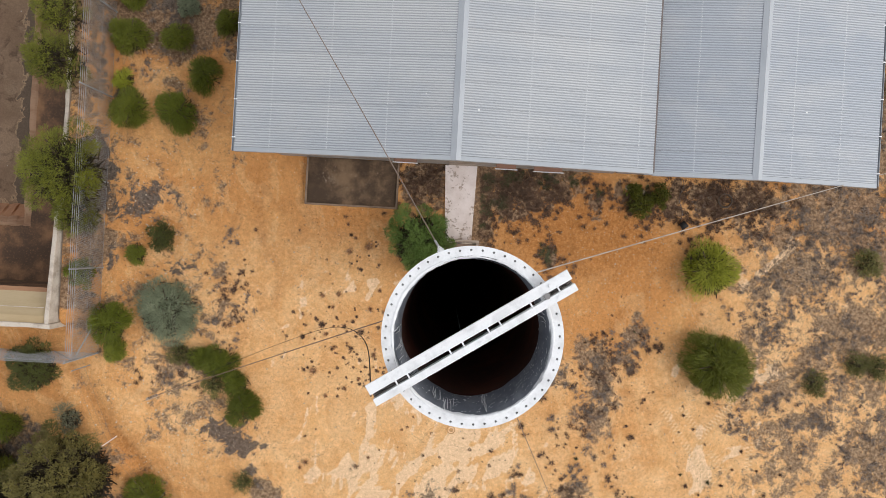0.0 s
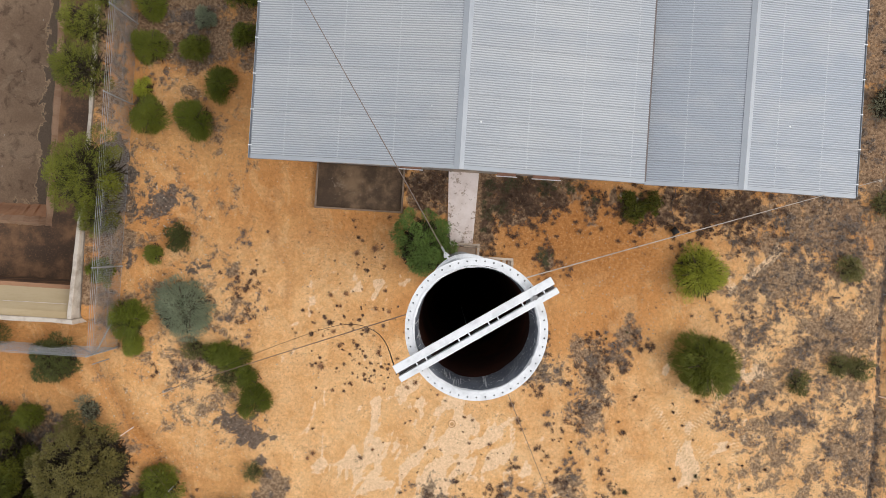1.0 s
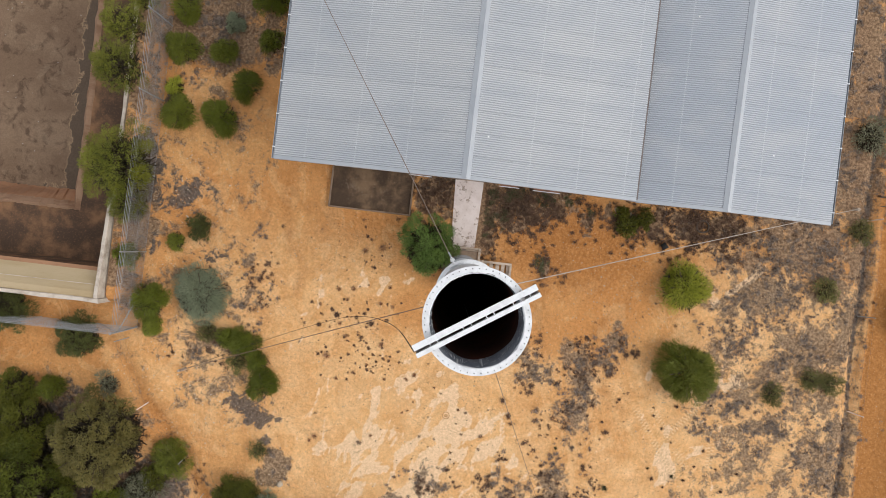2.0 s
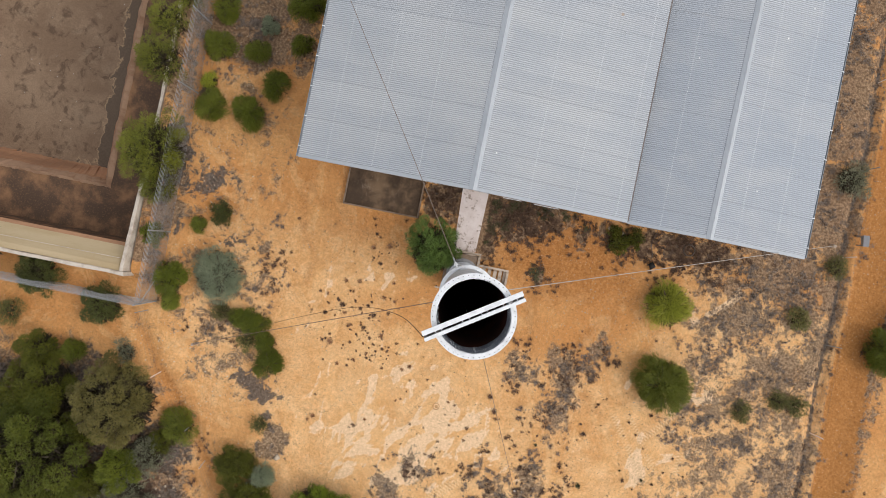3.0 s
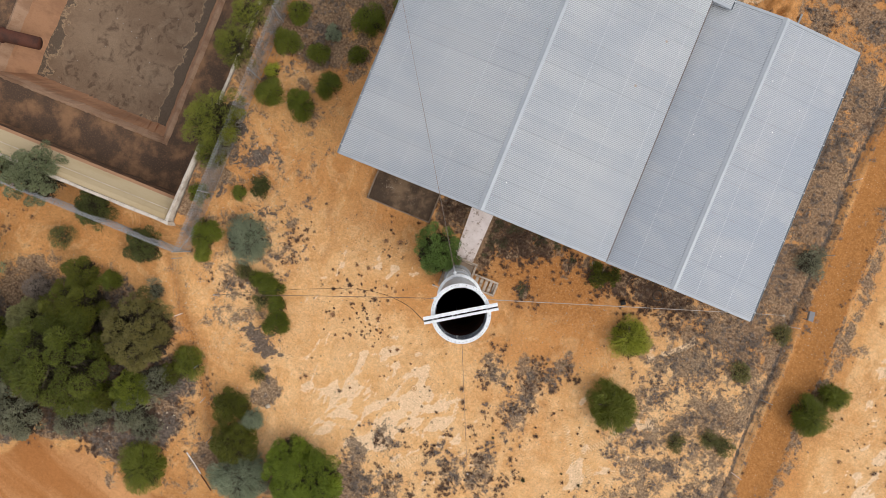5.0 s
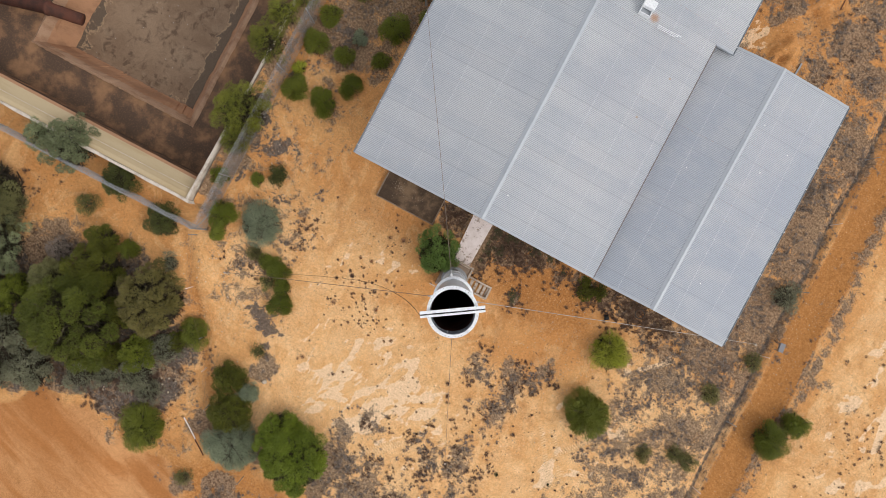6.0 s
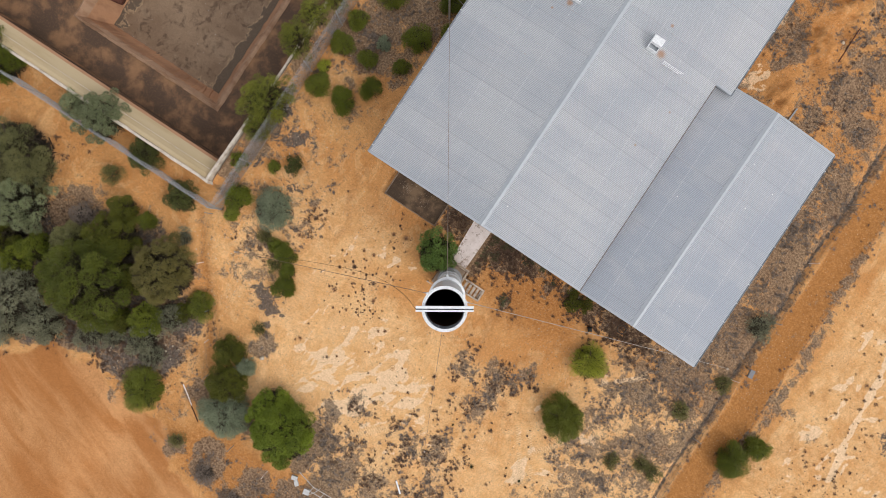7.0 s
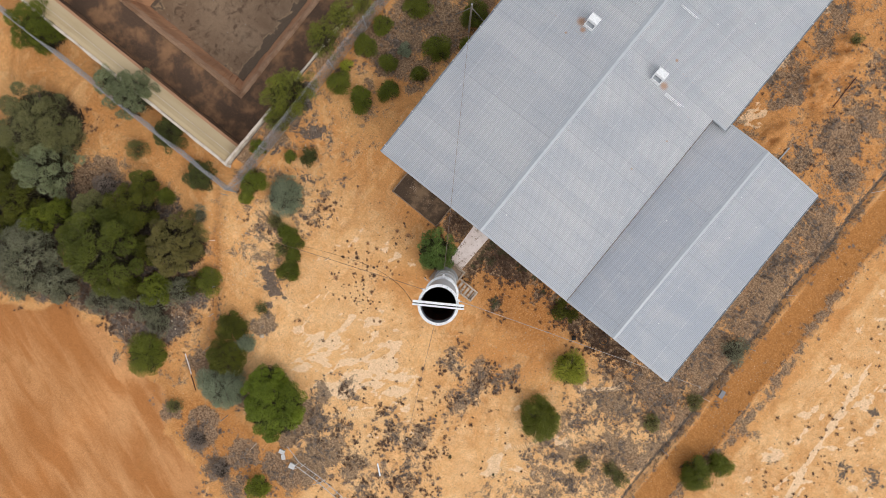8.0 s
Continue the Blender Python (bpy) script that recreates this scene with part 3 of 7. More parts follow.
EMBER = [(-7.75, -6.6, 1.05), (-7.2, -7.0, 0.95), (-6.8, -8.0, 0.5)]
# ash beside the pit trees, with the trees' shade painted into it
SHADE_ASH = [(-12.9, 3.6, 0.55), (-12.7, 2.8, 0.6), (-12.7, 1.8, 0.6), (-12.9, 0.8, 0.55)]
ASH = [(-9.7, 5.6, 0.35), (-11.4, 6.6, 0.35), (-11.15, 1.67, 1.15), (-12.2, 5.6, 0.7), (-10.6, 8.6, 0.8), (-12.3, -0.6, 0.5), (-10.0, -0.5, 0.5), (25.7, 9.8, 0.65), (26.3, 6.1, 0.75), (28.2, 6.7, 0.9)]


def zones(x, y):
    """Shares of each kind of earth and of painted shade at places x, y."""
    def blobs(rows):
        v = np.zeros_like(x)
        wx, wy = x + 0.30 * lump(x, y, 2.4, 71) + 0.14 * lump(x, y, 6.0, 73), y + 0.30 * lump(x, y, 2.2, 72) + 0.14 * lump(x, y, 5.5, 74)
        for a, b, r in rows:
            v = np.maximum(v, np.exp(-(((wx - a) ** 2 + (wy - b) ** 2) / (r * r)) ** 1.4))
        return v
    scrub = 0.62 * np.maximum.reduce([1.12 * blobs(SCRUB_YARD), blobs(SCRUB_EAVE) * 1.65, blobs(SCRUB_EAST), blobs(SCRUB_WEST) * 1.75, blobs(SCRUB_RUBBLE) * 1.75, blobs(SCRUB_THICKET) * 2.2])
    scrub = np.maximum(scrub, 0.80 * smooth01((x - 0.9) / 0.3) * smooth01((6.0 - x) / 1.6) * smooth01((y - 1.2 - 0.25 * (x - 1.2)) / 0.9))
    scrub = np.maximum(scrub, 1.05 * smooth01((x - 0.70) / 0.15) * smooth01((1.9 - x) / 0.5) * smooth01((y - 0.6) / 0.5))
    # scrub between slab and path, with the dark of the shadow painted in
    scrub = np.maximum(scrub, 0.85 * smooth01((x + 2.0) / 0.3) * smooth01((0.0 - x) / 0.3) * smooth01((y - 1.6) / 0.6))
    east = smooth01((x - 8.5) / 3) * smooth01((17.7 - x) / 0.7) * (1 - smooth01((y - 16.8) / 1.5))
    scrub = np.maximum(scrub, (0.575 + 0.125 * smooth01((x - 13.0) / 3.0) + 0.20 * smooth01((x - 12.5) / 1.0) * smooth01((y - 1.0) / 2.0)) * east)
    # scrub along the trench, strengthened to paint its dark shadow line
    scrub = np.maximum(scrub, 1.05 * np.exp(-((x - 17.12 - 0.06 * np.sin(y * 0.9)) / 0.17) ** 2))
    scrub = np.maximum(scrub, 0.66 * np.exp(-((x - 17.1) / 0.75) ** 2))
    for line, wide in ((19.38, 0.16),):
        scrub = np.maximum(scrub, 0.62 * np.exp(-((x - line - 0.10 * np.sin(y * 0.35) - 0.04 * np.sin(y * 1.7)) / wide) ** 2))
    scrub = np.maximum(scrub, 0.62 * np.exp(-((x - 19.75 - 0.25 * np.sin(y * 0.35)) / 0.55) ** 2))
    for a, b, r in ((20.45, 5.3, 0.6), (20.85, 4.2, 0.6), (19.1, 11.0, 0.6), (18.3, 9.9, 0.6), (18.9, 8.0, 0.7), (22.6, 3.6, 0.6)):
        scrub = np.maximum(scrub, 0.55 * np.exp(-((x - a) ** 2 + (y - b) ** 2) / (r * r)))
    scrub = np.maximum(scrub, 0.44 * smooth01((-x - 6.5) / 2) * smooth01((x + 15) / 2))
    scrub = np.maximum(scrub, 0.80 * smooth01((-x - 7.0) / 1) * smooth01((x + 12.6) / 0.6) * smooth01((y - 5.8) / 2))
    scrub = np.maximum(scrub, 1.05 * np.exp(-(((x + 17.8) / 6.2) ** 2 + ((y + 10.2) / 4.0) ** 2) ** 2))
    north = smooth01((x - 6.5) / 1) * smooth01((17.7 - x) / 1) * smooth01((y - 16.5) / 1.5)
    scrub = np.maximum(scrub, 0.58 * north)
    scrub = np.maximum(scrub, 0.85 * np.exp(-((x - 8.0 - 0.4 * np.sin(y * 0.9)) / 0.55) ** 2) * north * smooth01((y - 20.5) / 1))
    scrub = scrub * (1 - 0.75 * north * blobs([r[:3] for r in RUBBLE[:3]]))
    scrub = np.maximum(scrub, 0.50 * np.exp(-((x + 13.1) / 0.5) ** 2) * smooth01((y + 4) / 1))
    # leaf litter by the pit trees, darkened for their shade
    scrub = np.maximum(scrub, 0.85 * smooth01(1.6 - np.abs(x + 12.7) / 0.6) * smooth01((y + 1.5) / 0.8) * smooth01((4.6 - y) / 0.8))
    # litter south of the thicket, darkened for the trees' shade
    scrub = np.maximum(scrub, 0.95 * np.exp(-(((x + 12.0) / 3.6) ** 2 + ((y + 12.3) / 2.2) ** 2) ** 2))
    # growth on the pit bank, with shade painted in
    scrub = np.maximum(scrub, 0.80 * smooth01((-x - 12.55) / 0.3) * smooth01((y + 2.6) / 0.4))
    pale = 0.74 * np.exp(-(((x + 0.2) / 4.8) ** 2 + ((y + 7.6) / 3.6) ** 2) ** 1.3)
    pale = np.maximum(pale, 0.5 * np.exp(-(((x - 10.5) / 3.6) ** 2 + ((y + 5.5) / 3.0) ** 2) ** 1.2))
    pale = np.maximum(pale, 0.40 * smooth01((x - 20.8) / 1.5))
    lane = np.interp(y, [-2.0, 4.6, 6.5, 9.7, 14.0], [25.4, 24.5, 24.2, 23.9, 23.3])
    pale = np.maximum(pale, 1.5 * np.exp(-((x - lane) / 0.22) ** 2) * smooth01((y - 1.0) / 2) * smooth01((13.0 - y) / 2))
    pale = np.maximum(pale, 0.8 * np.exp(-(((x - 8.7) / 0.75) ** 2 + ((y - 19.3) / 1.5) ** 2) ** 1.5))
    pale = np.maximum(pale, 0.8 * np.exp(-((x - 7.9 - 0.2 * np.sin(y)) / 0.35) ** 2) * north * smooth01((y - 20) / 1))
    pale = np.maximum(pale, 0.36 * np.exp(-(((x + 3.2) / 3.2) ** 2 + ((y + 2.6) / 3.4) ** 2)))
    pale = np.maximum(pale, 0.34 * np.exp(-(((x - 12.0) / 3.0) ** 2 + ((y - 0.2) / 2.0) ** 2)))
    tan = 0.9 * smooth01((-y - 1.0) / 3.5) * smooth01((x + 9) / 3.5) * smooth01((20 - x) / 2)
    tan = np.maximum(tan, 0.8 * smooth01((x - 8) / 3) * smooth01((y + 14) / 3) * smooth01((2.5 - y) / 2) * smooth01((18 - x) / 1))
    tan = np.maximum(tan, 0.66 * smooth01((x - 20.2) / 0.9))
    tan = np.maximum(tan, 0.65 * np.exp(-((x + 5.5) / 4.0) ** 4 - ((y + 2.2) / 4.0) ** 4))
    tan = np.maximum(tan, 0.85 * np.exp(-(((x + 9.3) / 2.6) ** 2 + ((y + 4) / 5.5) ** 2)))
    tan = np.maximum(tan, 0.8 * np.exp(-(((x + 10.8) / 1.0) ** 2 + ((y - 6.2) / 1.0) ** 2)))
    tan = tan * (1 - 0.40 * np.exp(-((x - 6.0) / 3.5) ** 2 - ((y + 6.0) / 3.5) ** 2))
    rust = 0.50 * np.exp(-(((x + 4.5) / 4.0) ** 2 + ((y - 1.8) / 2.6) ** 2) ** 1.2)
    rust = np.maximum(rust, 1.25 * smooth01((1.15 - np.abs(x - 18.55 - 0.08 * np.sin(y * 0.7)) / 1.05) / 0.45))
    rust = np.maximum(rust, 0.62 * north)
    rust = np.maximum(rust, 0.40 * np.exp(-(((x - 22.7) / 1.4) ** 2 + ((y - 12.5) / 3.0) ** 2)))
    rust = np.maximum(rust, 0.95 * np.exp(-(((x - 5.0) / 4.4) ** 2 + ((y - 1.4) / 2.4) ** 2) ** 1.5))
    brink = np.interp(x, [-40, -26, -19.6, -17.5, -16.0, -13.7, -11.8, -8.65, -6.9, -4.5, -2.0, 3.0, 8.0], [-26, -20.6, -17.4, -16.3, -15.1, -14.8, -15.7, -16.1, -17.2, -18.5, -19.1, -21.5, -25])
    sw = y - brink + 0.5 * lump(x, y, 1.1, 17) + 0.25 * lump(x, y, 3.0, 18)        # edge of the graded clearing
    graded = smooth01((0.6 - sw) / 1.7)
    rust = np.maximum(rust, 1.0 * np.exp(-(((x + 4.0) / 6.2) ** 2 + ((y + 16.2) / 2.3) ** 2) ** 1.5))
    tan = tan * (1 - smooth01((-y - 13.2) / 1.5) * smooth01((3.0 - x) / 2.5))
    rust = np.maximum(rust, 0.60 * np.exp(-(((x - 9.5) / 2.4) ** 2 + ((y - 20.0) / 2.4) ** 2)))
    rust = np.maximum(rust, 0.45 * smooth01((-x - 14) / 1.5) * smooth01((-3.9 - y) / 0.7) * smooth01((y + 8) / 2))
    trail = np.interp(y, [-2.6, -0.4, 1.0, 3.1], [-5.9, -6.4, -6.95, -7.2])
    rust = np.maximum(rust, 0.62 * np.exp(-((x - trail - 0.2 * lump(x, y, 2.0, 77)) / 0.42) ** 2) * smooth01((y + 2.6) / 0.8) * smooth01((3.6 - y) / 1.0))
    dk = np.abs((x + 13.3) * 0.81 + (y + 4.7) * 0.587)
    rust = np.maximum(rust, 0.72 * smooth01(1.1 - (dk + 0.10 * lump(x, y, 2.5, 75)) / 0.42) * smooth01((-3.8 - y) / 0.8) * smooth01((y + 15.5) / 1.5))
    gully = np.abs((x + 13.05) * 0.81 + (y + 4.55) * 0.587 + 0.10 * np.sin(y * 1.3) + 0.05 * lump(x, y, 2.5, 76))
    scrub = np.maximum(scrub, 0.58 * smooth01(1 - gully / 0.36) * smooth01((-4.2 - y) / 0.8) * smooth01((y + 14.5) / 1.5))
    scrub = scrub * (1 - 0.9 * smooth01((0.0 - sw) / 1.0))
    # ash over SCRUB_THICKET: dark litter with the thicket's shade painted in
    # first ash term paints the eave's shade onto the earth by the wall
    # last ash term paints the shadow in the roadside trench
    return {"graded": graded, "tan": tan * (1 - 0.9 * smooth01((0.0 - sw) / 1.0)), "scrub": scrub, "pale": pale, "rust": rust, "ash_shade": np.maximum.reduce([0.42 * smooth01((x + 2.0) / 0.3) * smooth01((5.0 - x) / 1.5) * smooth01((y - 1.3 - 0.2 * np.abs(x)) / 1.0), 0.46 * smooth01(1.5 - np.abs(x + 12.75) / 0.32) * smooth01((y + 2.4) / 0.6), 0.80 * blobs(ASH), 1.3 * blobs(SHADE_ASH), 0.98 * blobs(EMBER), 0.90 * blobs(SCRUB_THICKET), 0.85 * np.exp(-((x - 17.12 - 0.06 * np.sin(y * 0.9)) / 0.12) ** 2)])}


def land_mesh(name, xs, ys, hole=None, lift=0.0):
    X, Y = np.meshgrid(xs, ys, indexing="ij")
    fx, fy = X.ravel(), Y.ravel()
    far = smooth01((np.maximum(np.abs(fx), np.abs(fy)) - 34) / 20)
    z = rise(fx, fy) * (1 - far) + lift
    nx, ny = len(xs), len(ys)
    i, j = np.meshgrid(np.arange(nx - 1), np.arange(ny - 1), indexing="ij")
    cx, cy = (xs[i] + xs[i + 1]) / 2, (ys[j] + ys[j + 1]) / 2
    keep = np.ones(i.shape, bool)
    if hole:
        keep = ~((cx > hole[0]) & (cx < hole[1]) & (cy > hole[2]) & (cy < hole[3]))
    a = (i * ny + j)[keep]
    faces = np.stack([a, a + ny, a + ny + 1, a + 1], 1)
    me = fast_mesh(name, np.stack([fx, fy, z], 1), faces, M_GROUND)
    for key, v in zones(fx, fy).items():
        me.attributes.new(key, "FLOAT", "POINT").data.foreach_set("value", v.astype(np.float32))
    for p in me.polygons:
        p.use_smooth = True
    return me


far_out = np.array([40, 60, 100, 200, 500, 1200, 2500.0])
gx = np.unique(np.round(np.concatenate([-far_out, far_out, np.arange(-32, 32, 0.2), np.arange(16.7, 20.8, 0.08), [PIT[0], PIT[1]]]), 3))
gy = np.unique(np.round(np.concatenate([-far_out, far_out, np.arange(-30, 32, 0.2), [PIT[2], PIT[3]]]), 3))
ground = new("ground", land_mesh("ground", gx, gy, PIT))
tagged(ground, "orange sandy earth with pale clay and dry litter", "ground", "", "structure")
road = new("road", land_mesh("road", np.round(np.arange(17.7, 19.46, 0.16), 3), np.round(np.arange(-30, 32, 0.2), 3), None, 0.006))
tagged(road, "worn orange dirt track beside the yard", "road", "", "structure")


# ---------- the long shed and the annex ----------
EAVE_S = 3.2                              # south edge of both roofs
PITCH = 0.0762
SHED = dict(x0=-6.6, xr=0.08, x1=6.03, y1=31.0, ze=4.42, zr=5.02)
ANNEX = dict(x0=5.90, xr=9.25, x1=13.12, y1=16.1, ze0=3.98, zr=4.30, ze=3.92)


def corrugated_sheet(length_x, x_from, z_from, z_to, periods, material, sides=6):
    """One sheet: waves along y, running from x_from to x_from + length_x; y starts at 0."""
    n = periods * sides + 1
    y = np.arange(n) * PITCH / sides
    w = 0.0095 * np.cos(2 * math.pi * np.arange(n) / sides)
    v = np.concatenate([np.stack([np.full(n, x_from), y, z_from + w], 1), np.stack([np.full(n, x_from + length_x), y, z_to + w], 1)])
    a = np.arange(n - 1)
    f = np.stack([a, a + n, a + n + 1, a + 1], 1)
    me = fast_mesh("roof_sheet", v, f, material)
    for p in me.polygons:
        p.use_smooth = True
    return me


def lay_sheets(parent, x_a, x_b, z_a, z_b, y0, y1, skew, material, drift=0.0, fixed=0.0):
    """Sheets side by side; drift: how far the edge away from x = fixed moves east over the run."""
    periods = 10
    cover = periods * PITCH
    me = corrugated_sheet(x_b - x_a, x_a, z_a, z_b, periods, material)
    count = int(math.ceil((y1 - y0) / cover - 0.2))
    moving = x_b if abs(x_a - fixed) < abs(x_b - fixed) else x_a
    for k in range(count):
        ob = part("roof_sheet", me, material, parent)
        wider = 1 + (drift * (k + 0.5) / count / (moving - fixed) if drift else 0.0)
        fill = (y1 - y0) / (count * cover)
        ob.scale = (wider, fill, 1)
        ob.location = (fixed * (1 - wider), y0 + k * cover * fill, 0.0015 * (k % 2) + skew * math.sin(k * 1.7))
    return y1


def ridge_cap(parent, x, z, y0, y1, half=0.17, drift=0.0):
    """Folded capping with a rolled crease; drift: how far its north end stands east of its south end."""
    bm = bmesh.new()
    tube(bm, [(x, y0, z + 0.034), (x + drift, y1, z + 0.034)], 0.011, 8)
    for s, w in ((-1, half), (1, half * 0.85)):
        q = [bm.verts.new(p) for p in ((x + s * 0.008, y0, z + 0.043), (x + s * w, y0, z + 0.014 - 0.09 * w), (x + drift + s * w, y1, z + 0.014 - 0.09 * w), (x + drift + s * 0.008, y1, z + 0.043))]
        bm.faces.new(q if s < 0 else q[::-1])
        lip = [bm.verts.new(p) for p in ((x + s * w, y0, z - 0.004 - 0.09 * w), (x + drift + s * w, y1, z - 0.004 - 0.09 * w))]
        bm.faces.new((q[1], lip[0], lip[1], q[2]))
    return part("ridge_cap", bm, M_TRIM, parent, "folded zinc ridge capping")


def screw_rows(parent, xs, zs, y0, y1):
    """Screw heads and the slight dent along each purlin."""
    vs, fs = [], []
    for x, z in zip(xs, zs):
        for y in np.arange(y0 + PITCH * 0.5, y1, PITCH * 2):
            if rng.random() < 0.12:
                continue
            c, s, b = len(vs), 0.0125, z + 0.012
            dx = rng.uniform(-0.012, 0.012)
            vs += [(x + dx - s, y - s, b), (x + dx + s, y - s, b), (x + dx + s, y + s, b), (x + dx - s, y + s, b), (x + dx, y, b + 0.009)]
            fs += [(c, c + 1, c + 4), (c + 1, c + 2, c + 4), (c + 2, c + 3, c + 4), (c + 3, c, c + 4)]
    return tagged(part("screws", fast_mesh("screws", vs, fs, M_SCREW), M_SCREW, parent, "rows of roofing screws"), kind="stuff")


def edge_trim(parent, x_a, x_b, z_a, z_b, y, south):
    """Folded barge flashing along a gable edge."""
    bm = bmesh.new()
    w = 0.11 if south else -0.11
    y_out = y - 0.02 if south else y + 0.02
    pts = [(y + w, 0.014), (y_out, 0.018), (y_out, -0.13)]
    cols = [[bm.verts.new((x, yy, z + dz)) for yy, dz in pts] for x, z in ((x_a, z_a), (x_b, z_b))]
    for k in range(2):
        bm.faces.new((cols[0][k], cols[0][k + 1], cols[1][k + 1], cols[1][k]))
    return part("barge_flashing", bm, M_TRIM, parent, "folded zinc barge flashing")


def gutter(parent, x, z, y0, y1, side, brackets):
    bm = bmesh.new()
    prof = [(0.0, 0.0), (0.0, -0.09), (side * 0.075, -0.09), (side * 0.075, 0.0), (side * 0.065, 0.0), (side * 0.065, -0.08), (side * 0.01, -0.08), (side * 0.01, 0.0)]
    a = [bm.verts.new((x + p, y0, z + q)) for p, q in prof]
    b = [bm.verts.new((x + p, y1, z + q)) for p, q in prof]
    for k in range(8):
        bm.faces.new((a[k], a[(k + 1) % 8], b[(k + 1) % 8], b[k]))
    bm.faces.new(a)
    bm.faces.new(b[::-1])
    g = part("gutter", bm, M_TRIM if brackets else M_GUTTER, parent, "narrow box gutter")
    y = y0 + 0.4
    while brackets and y < y1:
        bk = bmesh.new()
        box(bk, x - side * 0.03, x + side * 0.085, y - 0.018, y + 0.018, z + 0.004, z + 0.016)
        part("gutter_bracket", bk, M_WHITE, g, "white gutter strap")
        y += 1.15
    return g


def wall_box(parent, name, x0, x1, y0, y1, z1, label):
    bm = bmesh.new()
    box(bm, x0, x1, y0, y1, -0.3, z1)
    return part(name, bm, M_WALL, parent, label)


shed = thing("shed", (0, 0, 0), "long shed with pale zinc corrugated gable roof", "building")
S = SHED
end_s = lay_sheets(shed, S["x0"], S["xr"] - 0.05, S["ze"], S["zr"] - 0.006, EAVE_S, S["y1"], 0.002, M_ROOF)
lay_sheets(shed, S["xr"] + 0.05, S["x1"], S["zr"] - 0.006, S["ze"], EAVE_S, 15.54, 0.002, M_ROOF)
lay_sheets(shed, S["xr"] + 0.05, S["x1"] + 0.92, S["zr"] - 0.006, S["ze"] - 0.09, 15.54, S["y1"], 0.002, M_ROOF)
ridge_cap(shed, S["xr"], S["zr"], EAVE_S - 0.02, end_s)
px = list(PURLINS[:3])
screw_rows(shed, px, [S["ze"] + (S["zr"] - S["ze"]) * (x - S["x0"]) / (S["xr"] - S["x0"]) for x in px], EAVE_S, end_s)
px = list(PURLINS[3:6])
screw_rows(shed, px, [S["zr"] - (S["zr"] - S["ze"]) * (x - S["xr"]) / (S["x1"] - S["xr"]) for x in px], EAVE_S, end_s)
edge_trim(shed, S["x0"], S["xr"], S["ze"], S["zr"], EAVE_S, True)
edge_trim(shed, S["xr"], S["x1"], S["zr"], S["ze"], EAVE_S, True)
edge_trim(shed, S["x1"] + 0.01, S["x1"] + 0.92, S["ze"] + 0.004, S["ze"] - 0.085, 15.54, True)
gutter(shed, S["x0"] - 0.012, S["ze"] - 0.02, EAVE_S, end_s, -1, True)
gutter(shed, S["x1"] + 0.925, S["ze"] - 0.12, 15.54, end_s, 1, True)
# added dark strip in place of the eave's shadow line over the annex
bm = bmesh.new()
box(bm, S["x1"] + 0.003, S["x1"] + 0.055, EAVE_S + 0.04, 15.50, S["ze"] - 0.16, S["ze"] - 0.015)
part("fascia", bm, M_GUTTER, shed, "dark strip that stands in for the shadow line under the eave")
wall_box(shed, "wall_south", -6.1, 5.82, 3.72, 3.92, 4.2, "rendered end wall under the eave")
wall_box(shed, "wall_west", -6.3, -6.1, 3.72, 30.8, 4.2, "rendered side wall")
wall_box(shed, "wall_east", 5.82, 5.98, 3.72, 30.8, 3.9, "rendered side wall")
wall_box(shed, "wall_north", -6.1, 5.82, 30.6, 30.8, 4.2, "rendered end wall")
for x0, x1, z, d in ((-2.05, -1.25, 1.1, 0.17), (1.58, 2.28, 1.0, 0.20), (2.92, 3.92, 1.0, 0.22)):
    bm = bmesh.new()
    box(bm, x0, x1, 3.72 - d, 3.74, z - 0.05, z + 0.05, 0.012)
    part("window_sill", bm, M_SILL, shed, "terracotta projecting sill")
    bm = bmesh.new()
    box(bm, x0 - 0.05, x1 + 0.05, 3.70 - d, 3.735 - d, z + 0.052, z + 0.075, 0.006)
    part("sill_edge", bm, M_WHITE, shed, "white nosing on the sill")
bm = bmesh.new()
box(bm, -0.1, 0.86, 3.69, 3.718, 0.06, 2.1, 0.006)
part("door", bm, M_WOOD, shed, "timber door at the path's end")

annex = thing("annex", (0, 0, 0), "lower annex with blue-grey corrugated gable roof", "building")
A = ANNEX
LEAN = 0.17                               # the annex ridge runs slightly east of north
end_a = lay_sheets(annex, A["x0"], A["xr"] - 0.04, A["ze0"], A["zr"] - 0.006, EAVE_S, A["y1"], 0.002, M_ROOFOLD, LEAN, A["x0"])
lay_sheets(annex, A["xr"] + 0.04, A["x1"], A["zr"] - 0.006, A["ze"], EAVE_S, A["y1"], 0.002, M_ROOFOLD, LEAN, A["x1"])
ridge_cap(annex, A["xr"], A["zr"], EAVE_S - 0.01, end_a + 0.02, 0.16, LEAN)
screw_rows(annex, [7.37], [4.115], EAVE_S, end_a)
screw_rows(annex, [10.30, 11.85], [4.196, 4.045], EAVE_S, end_a)
edge_trim(annex, 6.16, A["xr"], A["ze0"] + 0.014, A["zr"], EAVE_S + 0.01, True)
edge_trim(annex, A["xr"], A["x1"], A["zr"], A["ze"], EAVE_S + 0.01, True)
edge_trim(annex, A["xr"] + LEAN, A["x1"], A["zr"], A["ze"], end_a, False)
edge_trim(annex, 7.05, A["xr"] + LEAN, A["ze0"] + 0.10, A["zr"], end_a, False)
gutter(annex, A["x1"] + 0.006, A["ze"] - 0.02, EAVE_S + 0.05, end_a, 1, True)
